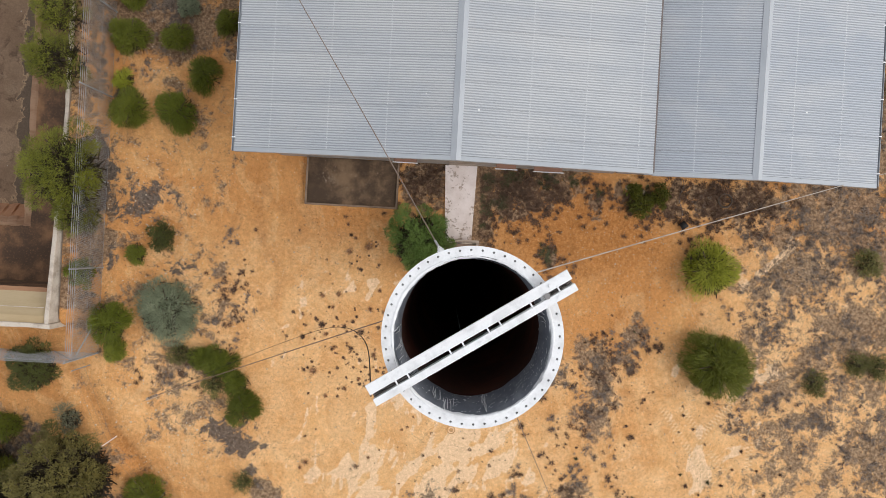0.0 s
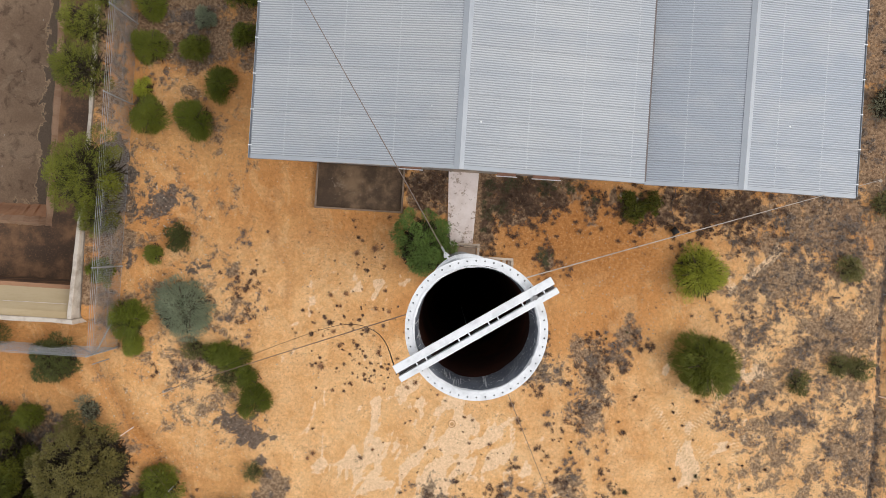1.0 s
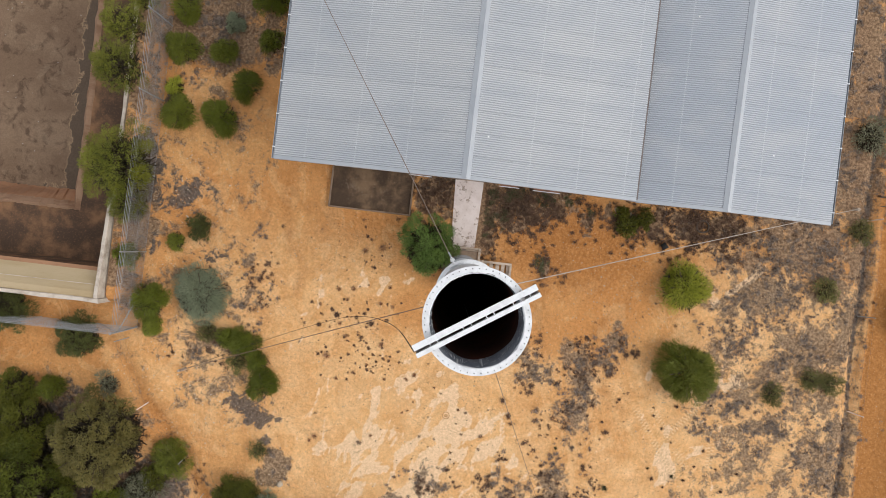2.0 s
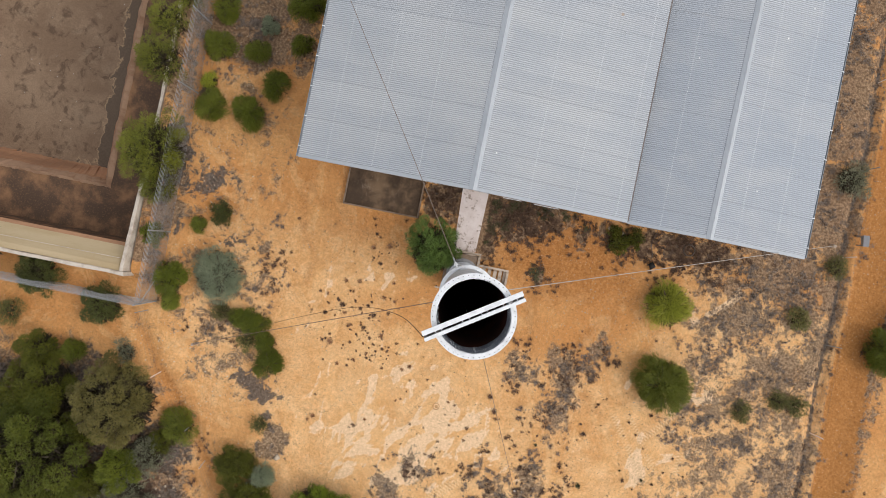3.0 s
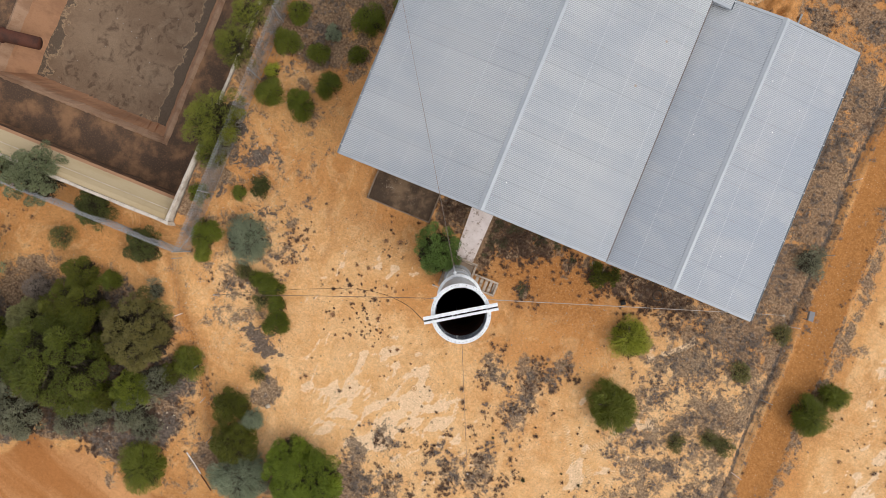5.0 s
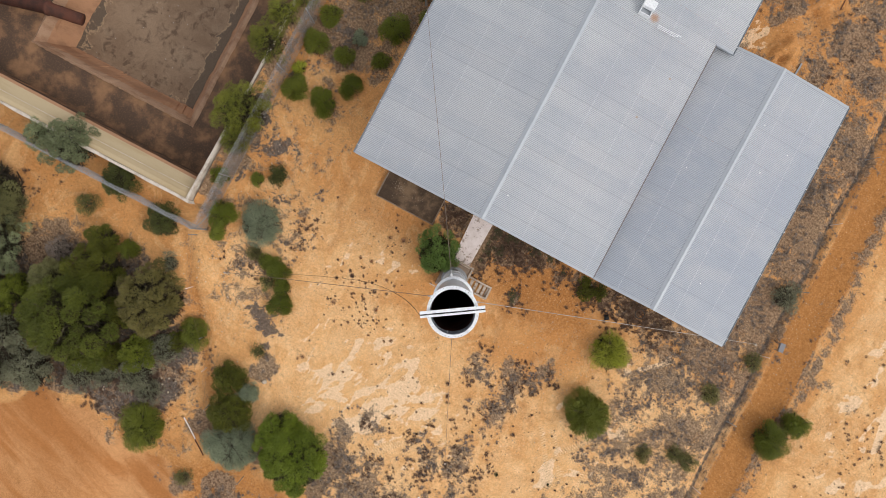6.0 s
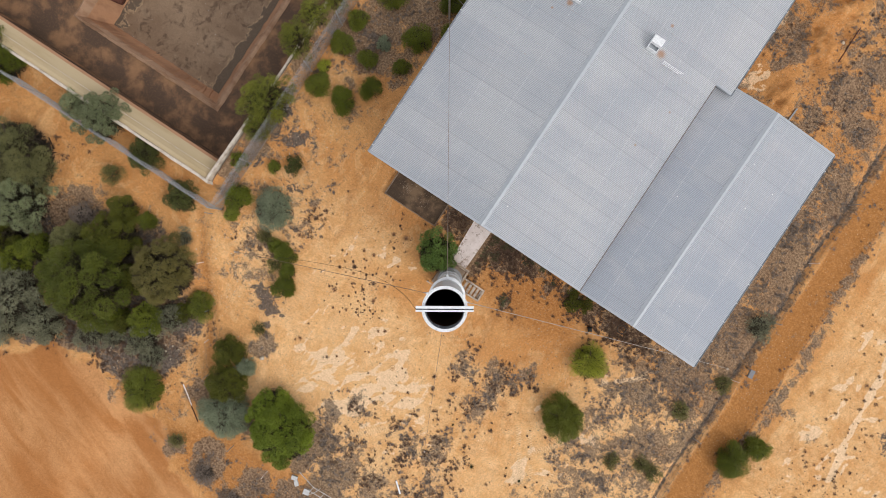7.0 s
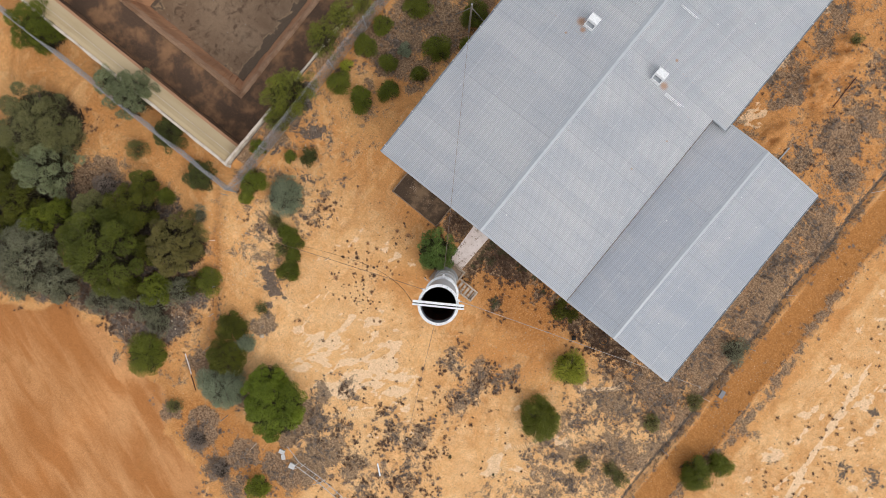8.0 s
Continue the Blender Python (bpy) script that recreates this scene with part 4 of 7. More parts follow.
wall_box(annex, "wall_south", 6.1, 12.7, 3.74, 3.92, 3.85, "rendered end wall under the eave")
wall_box(annex, "wall_east", 12.7, 12.88, 3.74, 15.9, 3.8, "rendered side wall")
wall_box(annex, "wall_north", 6.1, 12.7, 15.72, 15.9, 3.85, "rendered end wall")


def roof_vent(x, y, z, turn):
    v = thing("roof_vent", (x, y, z), "white box vent with an open square throat on rust-stained sheet", "vent", "vents on the roof", "", turn)
    v.scale = (0.76, 0.76, 0.8)
    bm = bmesh.new()                       # curb with an open throat
    for b in ((-0.36, 0.36, -0.36, -0.31), (-0.36, 0.36, 0.31, 0.36), (-0.36, -0.31, -0.31, 0.31), (0.31, 0.36, -0.31, 0.31)):
        box(bm, *b, -0.06, 0.34)
    part("curb", bm, M_WHITE, v)
    bm = bmesh.new()
    box(bm, -0.30, 0.30, -0.30, 0.30, 0.16, 0.19)
    part("throat", bm, M_TRIM, v, "pale grey louvred throat")
    bm = bmesh.new()                       # sloping hood over the back half
    prof = [(-0.05, 0.36), (-0.02, 0.62), (0.42, 0.70), (0.66, 0.30), (0.66, 0.20), (0.36, 0.34)]
    a, b = ([bm.verts.new((s, q, r)) for q, r in prof] for s in (-0.38, 0.38))
    for k in range(6):
        bm.faces.new((a[k], a[(k + 1) % 6], b[(k + 1) % 6], b[k]))
    bm.faces.new(a[::-1])
    bm.faces.new(b)
    bmesh.ops.recalc_face_normals(bm, faces=bm.faces)
    part("hood", bm, M_WHITE, v)
    return v


roof_vent(-2.15, 15.2, 4.83, 0)
roof_vent(2.33, 15.2, 4.83, 0)
for k, (x, y, n) in enumerate(((3.15, 14.9, 3), (0.9, 18.9, 2))):
    pipes = thing("conduit", (x, y, 4.80 if k == 0 else 4.97), "white conduit lying on the roof sheets", "conduit", "conduits on the roof")
    for i in range(n):
        bm = bmesh.new()
        tube(bm, [(0, -0.07 * i, 0.05 - 0.0), (1.2 - 0.12 * i, -0.07 * i + 0.05, 0.05 - 0.11)], 0.016, 6)
        part("pipe", bm, M_WHITE, pipes)

# ---------- the chimney stack ----------
BASE, TOP = Vector((0.48, -0.08, 0.0)), Vector((0.07, -0.012, 19.20))
AXIS = (TOP - BASE).normalized()
LEAN_Q = Vector((0, 0, 1)).rotation_difference(AXIS)
stack = new("chimney_stack")
stack.matrix_basis = Matrix.LocRotScale(BASE, LEAN_Q, None)
tagged(stack, "tall galvanised steel chimney with white bolted top flange", "chimney")
STACK_H = (TOP - BASE).length
R_OUT, R_IN = 0.560, 0.545


def turned(bm, profile, sides=72):
    rings = [[bm.verts.new((r * math.cos(2 * math.pi * k / sides), r * math.sin(2 * math.pi * k / sides), z)) for k in range(sides)] for r, z in profile]
    for a, b in zip(rings, rings[1:]):
        for k in range(sides):
            bm.faces.new((a[k], a[(k + 1) % sides], b[(k + 1) % sides], b[k]))
    return bm


bm = turned(bmesh.new(), [(R_OUT, 0.3), (R_OUT, STACK_H - 0.03)])
part("shell", bm, M_STACK, stack, "ribbed galvanised shell", True)
bm = turned(bmesh.new(), [(R_IN, STACK_H - 0.66), (R_IN, 0.35), (0.02, 0.35)])
part("lining", bm, M_SOOT, stack, "soot-black rusty inside", True)


def collar_mesh():
    """The lining's grey top collar with an uneven lower edge and a lip of sealant."""
    bm = bmesh.new()
    sides = 160
    rows = []
    for zf in (0.0, 0.15, 0.5, 0.85, 1.0):
        ring = []
        for k in range(sides):
            a = 2 * math.pi * k / sides
            low = STACK_H - 0.64 + 0.02 * math.sin(3 * a) + 0.012 * math.sin(11 * a + 1) + 0.008 * math.sin(23 * a)
            r = R_IN - 0.012 - 0.006 * math.sin(5 * a + 8 * zf)
            ring.append(bm.verts.new((r * math.cos(a), r * math.sin(a), low + zf * (STACK_H - 0.012 - low))))
        rows.append(ring)
    for a, b in zip(rows, rows[1:]):
        for k in range(sides):
            bm.faces.new((a[k], b[k], b[(k + 1) % sides], a[(k + 1) % sides]))
    return bm


part("collar", collar_mesh(), M_COLLAR, stack, "slate-grey inner collar with white runs", True)


def flange_mesh(ri, ro, z0, z1, holes=48, rh=0.0085):
    """A flat ring pierced by bolt holes."""
    bm = bmesh.new()
    rb, step = (ri * 0.42 + ro * 0.58), 2 * math.pi / holes
    inner = {}

    def at(r, a, z):
        key = (round(r, 4), round(a / step * 4) % (holes * 4), z)
        if key not in inner:
            inner[key] = bm.verts.new((r * math.cos(a), r * math.sin(a), z))
        return inner[key]
    for k in range(holes):
        a0 = k * step
        am, a1 = a0 + step / 2, a0 + step
        loop = [at(ri, a0, z1), at(ri, am, z1), at(ri, a1, z1), at(rb, a1, z1), at(ro, a1, z1), at(ro, am, z1), at(ro, a0, z1), at(rb, a0, z1)]
        c = Vector((rb * math.cos(am), rb * math.sin(am), z1))
        top, low = [], []
        for v in loop:
            d = (v.co - c).normalized() * rh
            top.append(bm.verts.new(c + d))
            low.append(bm.verts.new(c + d - Vector((0, 0, z1 - z0))))
        for i in range(8):
            j = (i + 1) % 8
            bm.faces.new((loop[i], loop[j], top[j], top[i]))
            bm.faces.new((top[i], top[j], low[j], low[i]))
    for r, flip in ((ri, True), (ro, False)):
        for k in range(holes * 2):
            a, b = k * step / 2, (k + 1) * step / 2
            q = (at(r, a, z1), at(r, b, z1), at(r, b, z0), at(r, a, z0))
            bm.faces.new(q if flip else q[::-1])
    bmesh.ops.recalc_face_normals(bm, faces=bm.faces)
    return bm


part("top_flange", flange_mesh(R_IN + 0.006, 0.618, STACK_H - 0.016, STACK_H), M_WHITE, stack, "white bolted ring flange")
bm = turned(bmesh.new(), [(R_OUT - 0.004, STACK_H - 0.020), (0.616, STACK_H - 0.020), (0.616, STACK_H - 0.036), (R_OUT, STACK_H - 0.036)])
part("flange_backing", bm, M_STEEL, stack, "dark backing ring")


def sealant():
    bm = bmesh.new()
    sides, rows = 200, []
    for i, (dr, dz) in enumerate(((0.008, 0.001), (0.003, 0.005), (-0.005, 0.003), (-0.011, -0.008), (-0.013, -0.030))):
        ring = []
        for k in range(sides):
            a = 2 * math.pi * k / sides
            wob = 0.004 * math.sin(3 * a + i) + 0.002 * math.sin(17 * a + 2 * i) + 0.0015 * math.sin(41 * a + i) + rng.normal(0, 0.0008)
            ring.append(bm.verts.new(((R_IN + dr + wob) * math.cos(a), (R_IN + dr + wob) * math.sin(a), STACK_H + dz + (0.012 * math.sin(5 * a) + 0.006 * math.sin(31 * a) if i == 4 else 0))))
        rows.append(ring)
    for a, b in zip(rows, rows[1:]):
        for k in range(sides):
            bm.faces.new((a[k], a[(k + 1) % sides], b[(k + 1) % sides], b[k]))
    return bm


part("sealant_lip", sealant(), M_WHITE, stack, "ragged white sealant round the mouth", True)
for k in range(230):                        # a few long runs, many short flecks
    long_run = k < 34
    if long_run:
        a = radians(rng.choice((rng.uniform(236, 262), rng.uniform(282, 286), rng.uniform(176, 204), rng.uniform(200, 300), rng.uniform(8, 20))))
    else:
        a = radians(rng.choice((262, 296, 322, 345, 215)) + rng.normal(0, 17))
    bm = bmesh.new()
    z, pts = STACK_H - 0.03 - (rng.uniform(0, 0.30) if long_run else rng.uniform(0.05, 0.55)), []
    slant = rng.normal(0, 0.004) if long_run else rng.uniform(0.002, 0.007)
    for i in range(6):
        a += slant + (rng.normal(0, 0.004) if long_run else 0)
        r = R_IN - 0.0185 - 0.006 * math.sin(5 * a + 8 * (1 - (STACK_H - z) / 0.64))
        pts.append((r * math.cos(a), r * math.sin(a), z))
        z -= rng.uniform(0.03, 0.08) if long_run else rng.uniform(0.0, 0.006)
    if pts[-1][2] < STACK_H - 0.62:
        continue
    s = rng.uniform(0.7, 1.35) if long_run else rng.uniform(0.25, 0.5)
    tube(bm, pts, [0.0025 * s, 0.0035 * s, 0.003 * s, 0.004 * s, 0.003 * s, 0.0015 * s], 5)
    part("white_run", bm, M_RUN, stack)

for z, r in ((13.95, 0.640), (13.2, 0.605), (11.9, 0.590), (8.0, 0.583), (4.0, 0.583)):
    tall = 0.025 if z > 10 else 0.05
    bm = turned(bmesh.new(), [(R_OUT, z - tall), (r, z - tall), (r + 0.004, z), (r, z + tall), (R_OUT, z + tall)])
    part("band", bm, M_WHITE if z > 10 else M_STACK, stack, "raised clamp band", True)
bm = turned(bmesh.new(), [(0.66, 0.55), (0.70, 0.55), (0.70, 0.60), (R_OUT, 0.60)], 48)
part("foot_ring", bm, M_STEEL, stack)
for k in range(9):                          # seams between the shell's strakes
    bm = turned(bmesh.new(), [(R_OUT, 1.9 * k + 1.2), (R_OUT + 0.006, 1.9 * k + 1.205), (R_OUT + 0.006, 1.9 * k + 1.235), (R_OUT, 1.9 * k + 1.24)], 48)
    part("seam", bm, M_STACK, stack)

GUY_Z = 13.95
ANCHORS = {"north": (-7.62, 12.1, 4.75), "east": (16.35, 4.40, 0.35), "south": (4.66, -9.06, 0.05), "west": (-10.38, -5.35, 0.75)}


def axis_at(z):
    return BASE + AXIS * (z / AXIS.z)


lug_at = {}
for name, p in ANCHORS.items():
    c = axis_at(GUY_Z)
    d = Vector((p[0] - c.x, p[1] - c.y, 0)).normalized()
    lug_at[name] = c + d * 0.66
    bm = bmesh.new()
    inv = stack.matrix_basis.inverted()
    m = inv @ Matrix.LocRotScale(c + d * 0.63, d.to_track_quat("X", "Z"), None)
    box(bm, -0.05, 0.10, -0.018, 0.018, -0.06, 0.06, 0.006)
    box(bm, -0.045, -0.02, -0.13, 0.13, -0.09, 0.09, 0.006)
    tube(bm, [(0.06, -0.05, 0.0), (0.06, 0.05, 0.0)], 0.018, 6)
    tube(bm, [(0.06, -0.03, 0.0), (0.10, -0.026, 0.0), (0.125, 0.0, 0.0), (0.10, 0.026, 0.0), (0.06, 0.03, 0.0)], 0.010, 6)
    bm.transform(m)
    part("guy_lug", bm, M_WHITE, stack, "white bracket for a stay")


def strand(name, a, b, sag, radius, material, label, group="stays of the chimney"):
    a, b = Vector(a), Vector(b)
    bm = bmesh.new()
    pts = []
    for i in range(25):
        s = i / 24
        p = a.lerp(b, s)
        p.z -= 4 * sag * s * (1 - s)
        pts.append(p)
    tube(bm, pts, radius, 6)
    w = thing(name, (0, 0, 0), label, "stay wire", group)
    part("strand", bm, material, w)
    d = (pts[0] - pts[2]).normalized()
    bm = bmesh.new()
    tube(bm, [pts[0], pts[0] - d * 0.25], radius * 2.0, 6)
    part("turnbuckle", bm, M_GALV, w)
    return w


strand("stay_wire", lug_at["north"], ANCHORS["north"], 0.12, 0.009, M_NORTHSTAY, "thin brown steel stay running over the shed roof")
strand("stay_wire", lug_at["east"], ANCHORS["east"], 0.10, 0.012, M_PALEROPE, "pale steel stay running down past the annex corner")
strand("stay_wire", lug_at["south"], ANCHORS["south"], 0.08, 0.008, M_RUSTWIRE, "thin rusty stay running down to dry scrub")
strand("stay_wire", lug_at["west"], ANCHORS["west"], 0.20, 0.010, M_RUSTWIRE, "rusty stay running down to a short timber post")

# the pair of channels bolted across the mouth
BEAM_A, BEAM_B = Vector((-0.579, -0.436, 0)), Vector((0.715, 0.409, 0))
mid = (BEAM_A + BEAM_B) / 2
ang = math.degrees(math.atan2(BEAM_B.y - BEAM_A.y, BEAM_B.x - BEAM_A.x))
beam = thing("cross_beam", (mid.x, mid.y, 19.222), "white double channel beam bolted across the chimney mouth", "beam", "", "", ang)
HALF = 0.772


def channel(y_web, y_lip):
    """A channel laid on its web's edge: upright web towards the gap, wide flange on top."""
    bm = bmesh.new()
    lo, hi = sorted((y_web, y_lip))
    box(bm, -HALF, HALF, lo, hi, 0.062, 0.070, 0.0015)
    s = 0.007 if y_lip > y_web else -0.007
    a, b = sorted((y_web, y_web + s))
    box(bm, -HALF, HALF, a, b, 0.0, 0.062, 0.0015)
    a, b = sorted((y_lip, y_lip - s))
    box(bm, -HALF, HALF, a, b, 0.044, 0.062, 0.0015)
    return bm


part("channel", channel(0.017, 0.088), M_WHITE, beam, "white steel channel")
part("channel", channel(-0.017, -0.068), M_WHITE, beam, "white steel channel")
for x in (-0.58, -0.49, -0.17, -0.07, 0.12, 0.21, 0.45, 0.66):
    bm = bmesh.new()
    tube(bm, [(x, -0.026, 0.066), (x, 0.026, 0.066)], 0.006, 8)
    for y in (-0.020, 0.020):
        tube(bm, [(x, y - 0.004, 0.066), (x, y + 0.004, 0.066)], 0.0095, 6)
    part("spacer_bolt", bm, M_WHITE, beam, "cross bolt with nuts")
for x in (-0.62, 0.02, 0.62):
    bm = bmesh.new()
    tube(bm, [(x, 0.050, 0.068), (x, 0.050, 0.084)], 0.013, 6)
    tube(bm, [(x + 0.015, -0.048, 0.068), (x + 0.015, -0.048, 0.082)], 0.012, 6)
    part("bolt_head", bm, M_WHITE, beam)
bm = bmesh.new()
tube(bm, [(0.57, 0.0, 0.064), (0.57, 0.0, 0.082)], 0.021, 12)
part("pulley_nut", bm, M_STEEL, beam, "round steel nut in the gap")
for k, (y, x0, x1) in enumerate(((-0.006, -0.76, 0.20), (0.004, -0.74, -0.45), (-0.003, 0.56, 0.76), (0.006, 0.60, 0.75), (0.0, -0.05, 0.15))):
    bm = bmesh.new()
    n = 14
    tube(bm, [(x0 + (x1 - x0) * i / n, y + 0.004 * math.sin(i * 1.3 + k), 0.040 + 0.006 * math.sin(i * 0.9 + k)) for i in range(n + 1)], 0.0024, 6)
    part("wiring", bm, M_BLACK, beam, "dark cable laid in the gap")
for x0, x1 in ((-0.765, -0.50), (0.575, 0.765)):
    bm = bmesh.new()
    box(bm, x0, x1, -0.0165, 0.0165, 0.006, 0.018, 0.002)
    part("packing_plate", bm, M_GUTTER, beam, "dark packing plate between the channels")
bm = bmesh.new()
tube(bm, [(-0.07, 0.0, 0.05), (-0.068, 0.004, -0.8), (-0.06, 0.02, -2.4)], 0.004, 5)
part("hanging_rod", bm, M_STEEL, beam, "thin rod hanging into the stack")

cable = thing("cable", (0, 0, 0), "loose black cable drooping from the beam to a post", "cable")
ca, cb = Vector((-0.585, -0.43, 0)), Vector((-10.38, -5.35, 0))
knots = [(0, 19.27), (0.03, 16.8), (0.1056, 12.4), (0.18, 9.2), (0.271, 6.3), (0.35, 4.7), (0.428, 3.6), (0.57, 2.1), (0.71, 1.35), (0.85, 1.1), (1, 1.25)]
bm = bmesh.new()
ks = np.array(knots)
fine_s = np.linspace(0, 1, 70) ** 1.6
slope = np.gradient(ks[:, 1], ks[:, 0])
pts = []
for s in fine_s:
    k = min(max(int(np.searchsorted(ks[:, 0], s)) - 1, 0), len(ks) - 2)
    h = ks[k + 1, 0] - ks[k, 0]
    u = (s - ks[k, 0]) / h
    z = (2 * u ** 3 - 3 * u ** 2 + 1) * ks[k, 1] + (u ** 3 - 2 * u ** 2 + u) * h * slope[k] + (3 * u ** 2 - 2 * u ** 3) * ks[k + 1, 1] + (u ** 3 - u ** 2) * h * slope[k + 1]
    pts.append((*ca.lerp(cb, s).xy, z))
tube(bm, pts, 0.006, 6)
part("sheath", bm, M_BLACK, cable, "", True)

# plinth, path, stair at the chimney's foot
bm = bmesh.new()
box(bm, -0.36, 1.02, -0.72, 0.80, -0.25, 0.55, 0.02)
plinth = part("plinth", bm, M_SLABEDGE)
tagged(plinth, "low concrete block under the chimney", "plinth", "", "structure")
bm = bmesh.new()
bmesh.ops.create_grid(bm, x_segments=8, y_segments=24, size=0.5)
for v in bm.verts:
    s = v.co.y + 0.5
    x0, x1 = -0.10 - 0.13 * s, 0.87 + 0.08 * s
    v.co = Vector((x0 + (x1 - x0) * (v.co.x + 0.5), 0.80 + 2.89 * s, 0.115 + rng.normal(0, 0.002)))
ext = bmesh.ops.extrude_face_region(bm, geom=bm.faces[:])
for v in ext["geom"]:
    if isinstance(v, bmesh.types.BMVert):
        v.co.z = -0.25
bmesh.ops.recalc_face_normals(bm, faces=bm.faces)
path = part("path", bm, M_PATH)
tagged(path, "pale cracked concrete path from shed to chimney", "path", "", "structure")

stair = thing("timber_stair", (0, 0, 0), "weathered grey timber stair and landing frame beside the chimney", "stair")


def plank(name, x0, x1, y0, y1, z0, z1, parent=stair, material=M_WOOD, label=""):
    b = bmesh.new()
    box(b, x0, x1, y0, y1, z0, z1, 0.005)
    return part(name, b, material, parent, label)


plank("landing_rail", 1.03, 1.13, 0.10, 0.95, 0.45, 0.62)
plank("landing_rail", 0.30, 1.03, 0.86, 0.95, 0.45, 0.60)
plank("landing_board", 0.50, 1.03, 0.802, 0.858, 0.40, 0.50)
for k in range(2):
    y = 0.44 - 0.66 * k
    b = bmesh.new()
    prof = [(1.13, 0.60), (1.22, 0.62), (2.48, 0.22), (2.48, -0.15), (2.30, -0.15), (1.13, 0.40)]
    q = [[b.verts.new((x, y + s, z)) for x, z in prof] for s in (-0.045, 0.045)]
    for i in range(6):
        b.faces.new((q[0][i], q[0][(i + 1) % 6], q[1][(i + 1) % 6], q[1][i]))
    b.faces.new(q[0][::-1])
    b.faces.new(q[1])
    bmesh.ops.recalc_face_normals(b, faces=b.faces)
    part("stringer", b, M_WOOD, stair)
for k, x in enumerate((1.30, 1.56, 1.82, 2.06, 2.28)):
    plank("tread", x, x + 0.15, -0.17, 0.39, 0.40 - 0.095 * k, 0.44 - 0.095 * k)
plank("end_rail", 2.40, 2.50, -0.175, 0.395, 0.06, 0.17)
plank("post", 1.15, 1.24, -0.16, -0.07, -0.2, 0.55)
plank("post", -0.56, -0.49, -0.86, -0.80, -0.2, 0.75)
plank("post", -0.60, -0.25, -0.865, -0.805, 0.66, 0.73)

# the stained slab with a low kerb
slab = thing("slab", (0, 0, 0), "dark stained concrete slab with a thin kerb beside the shed", "slab", "", "structure")
bm = bmesh.new()
box(bm, -5.27, -1.99, 2.02, 3.70, -0.25, 0.10)
part("slab_top", bm, M_SLAB, slab)
for b in ((-5.34, -5.272, 1.955, 3.70), (-1.988, -1.92, 1.955, 3.70), (-5.27, -1.99, 1.955, 2.018)):
    bm = bmesh.new()
    box(bm, *b, -0.25, 0.17, 0.01)
    part("kerb", bm, M_SLABEDGE, slab)

# ---------- the walled pit ----------
WT = 1.8                                   # top of its wall
LEDGE_Z, FLOOR_Z = -1.5, -3.4
pit = thing("pit", (0, 0, 0), "walled concrete pit with dark ledge, brown banks and a deep stained floor", "pit", "", "structure")


def rough_bar(name, x0, x1, y0, y1, z0, z1, material, label="", cuts=40, rough=0.012, fall=None):
    """A long wall with a slightly uneven, worn top."""
    along_x = (x1 - x0) > (y1 - y0)
    n = cuts
    bm2 = bmesh.new()
    prev = None
    for i in range(n + 1):
        s = i / n
        j = [rng.normal(0, rough) for _ in range(3)]
        if fall:
            j[2] -= fall[0] * min(1.0, s * ((x1 - x0) if along_x else (y1 - y0)) / fall[1])
        if along_x:
            x = x0 + (x1 - x0) * s
            ring = [(x, y0 + j[0], z0), (x, y0 + j[0], z1 - 0.02 + j[2]), (x, y0 + 0.02 + j[0], z1 + j[2]), (x, y1 - 0.02 + j[1], z1 + j[2]), (x, y1 + j[1], z1 - 0.02 + j[2]), (x, y1 + j[1], z0)]
        else:
            y = y0 + (y1 - y0) * s
            ring = [(x0 + j[0], y, z0), (x0 + j[0], y, z1 - 0.02 + j[2]), (x0 + 0.02 + j[0], y, z1 + j[2]), (x1 - 0.02 + j[1], y, z1 + j[2]), (x1 + j[1], y, z1 - 0.02 + j[2]), (x1 + j[1], y, z0)]
        ring = [bm2.verts.new(p) for p in ring]
        if prev:
            for k in range(6):
                bm2.faces.new((prev[k], prev[(k + 1) % 6], ring[(k + 1) % 6], ring[k]))
        else:
            bm2.faces.new(ring)
        prev = ring
    bm2.faces.new(prev[::-1])
    bmesh.ops.recalc_face_normals(bm2, faces=bm2.faces)
    return part(name, bm2, material, pit, label)


rough_bar("wall_south", -43.8, -13.45, -2.90, -2.74, LEDGE_Z - 0.3, WT, M_PITWALL, "weathered pale wall")
rough_bar("wall_east", -13.68, -13.53, -2.738, 26.0, LEDGE_Z - 0.3, WT - 0.02, M_PITWALL, "weathered pale wall", 90, 0.006, (0.5, 7.0))
for nm, x0, x1, y0, y1 in (("wall_west", -44.0, -43.8, -2.98, 26.0), ("wall_north", -43.8, -13.45, 26.0, 26.2)):
    rough_bar(nm, x0, x1, y0, y1, LEDGE_Z - 0.3, WT, M_PITWALL, "weathered pale wall")
bm = bmesh.new()                           # cream shelf along the south wall, falling inwards
pr = [(-2.738, WT - 0.10), (-2.50, WT - 0.14), (-1.72, 1.12), (-1.57, 1.04), (-1.57, LEDGE_Z - 0.2), (-2.738, LEDGE_Z - 0.2)]
prev = None
for i in range(61):
    x = -43.8 + (43.8 - 13.70) * i / 60
    ring = [bm.verts.new((x, y, z + rng.normal(0, 0.008))) for y, z in pr]
    if prev:
        for k in range(6):
            bm.faces.new((prev[k], prev[(k + 1) % 6], ring[(k + 1) % 6], ring[k])).material_index = {2: 1, 3: 2}.get(k, 0)
    prev = ring
bmesh.ops.recalc_face_normals(bm, faces=bm.faces)
shelf = part("shelf", bm, M_CREAM, pit, "cream sloping shelf with a dark stained inner face")
shelf.data.materials.append(M_BANK)
shelf.data.materials.append(M_LEDGE)
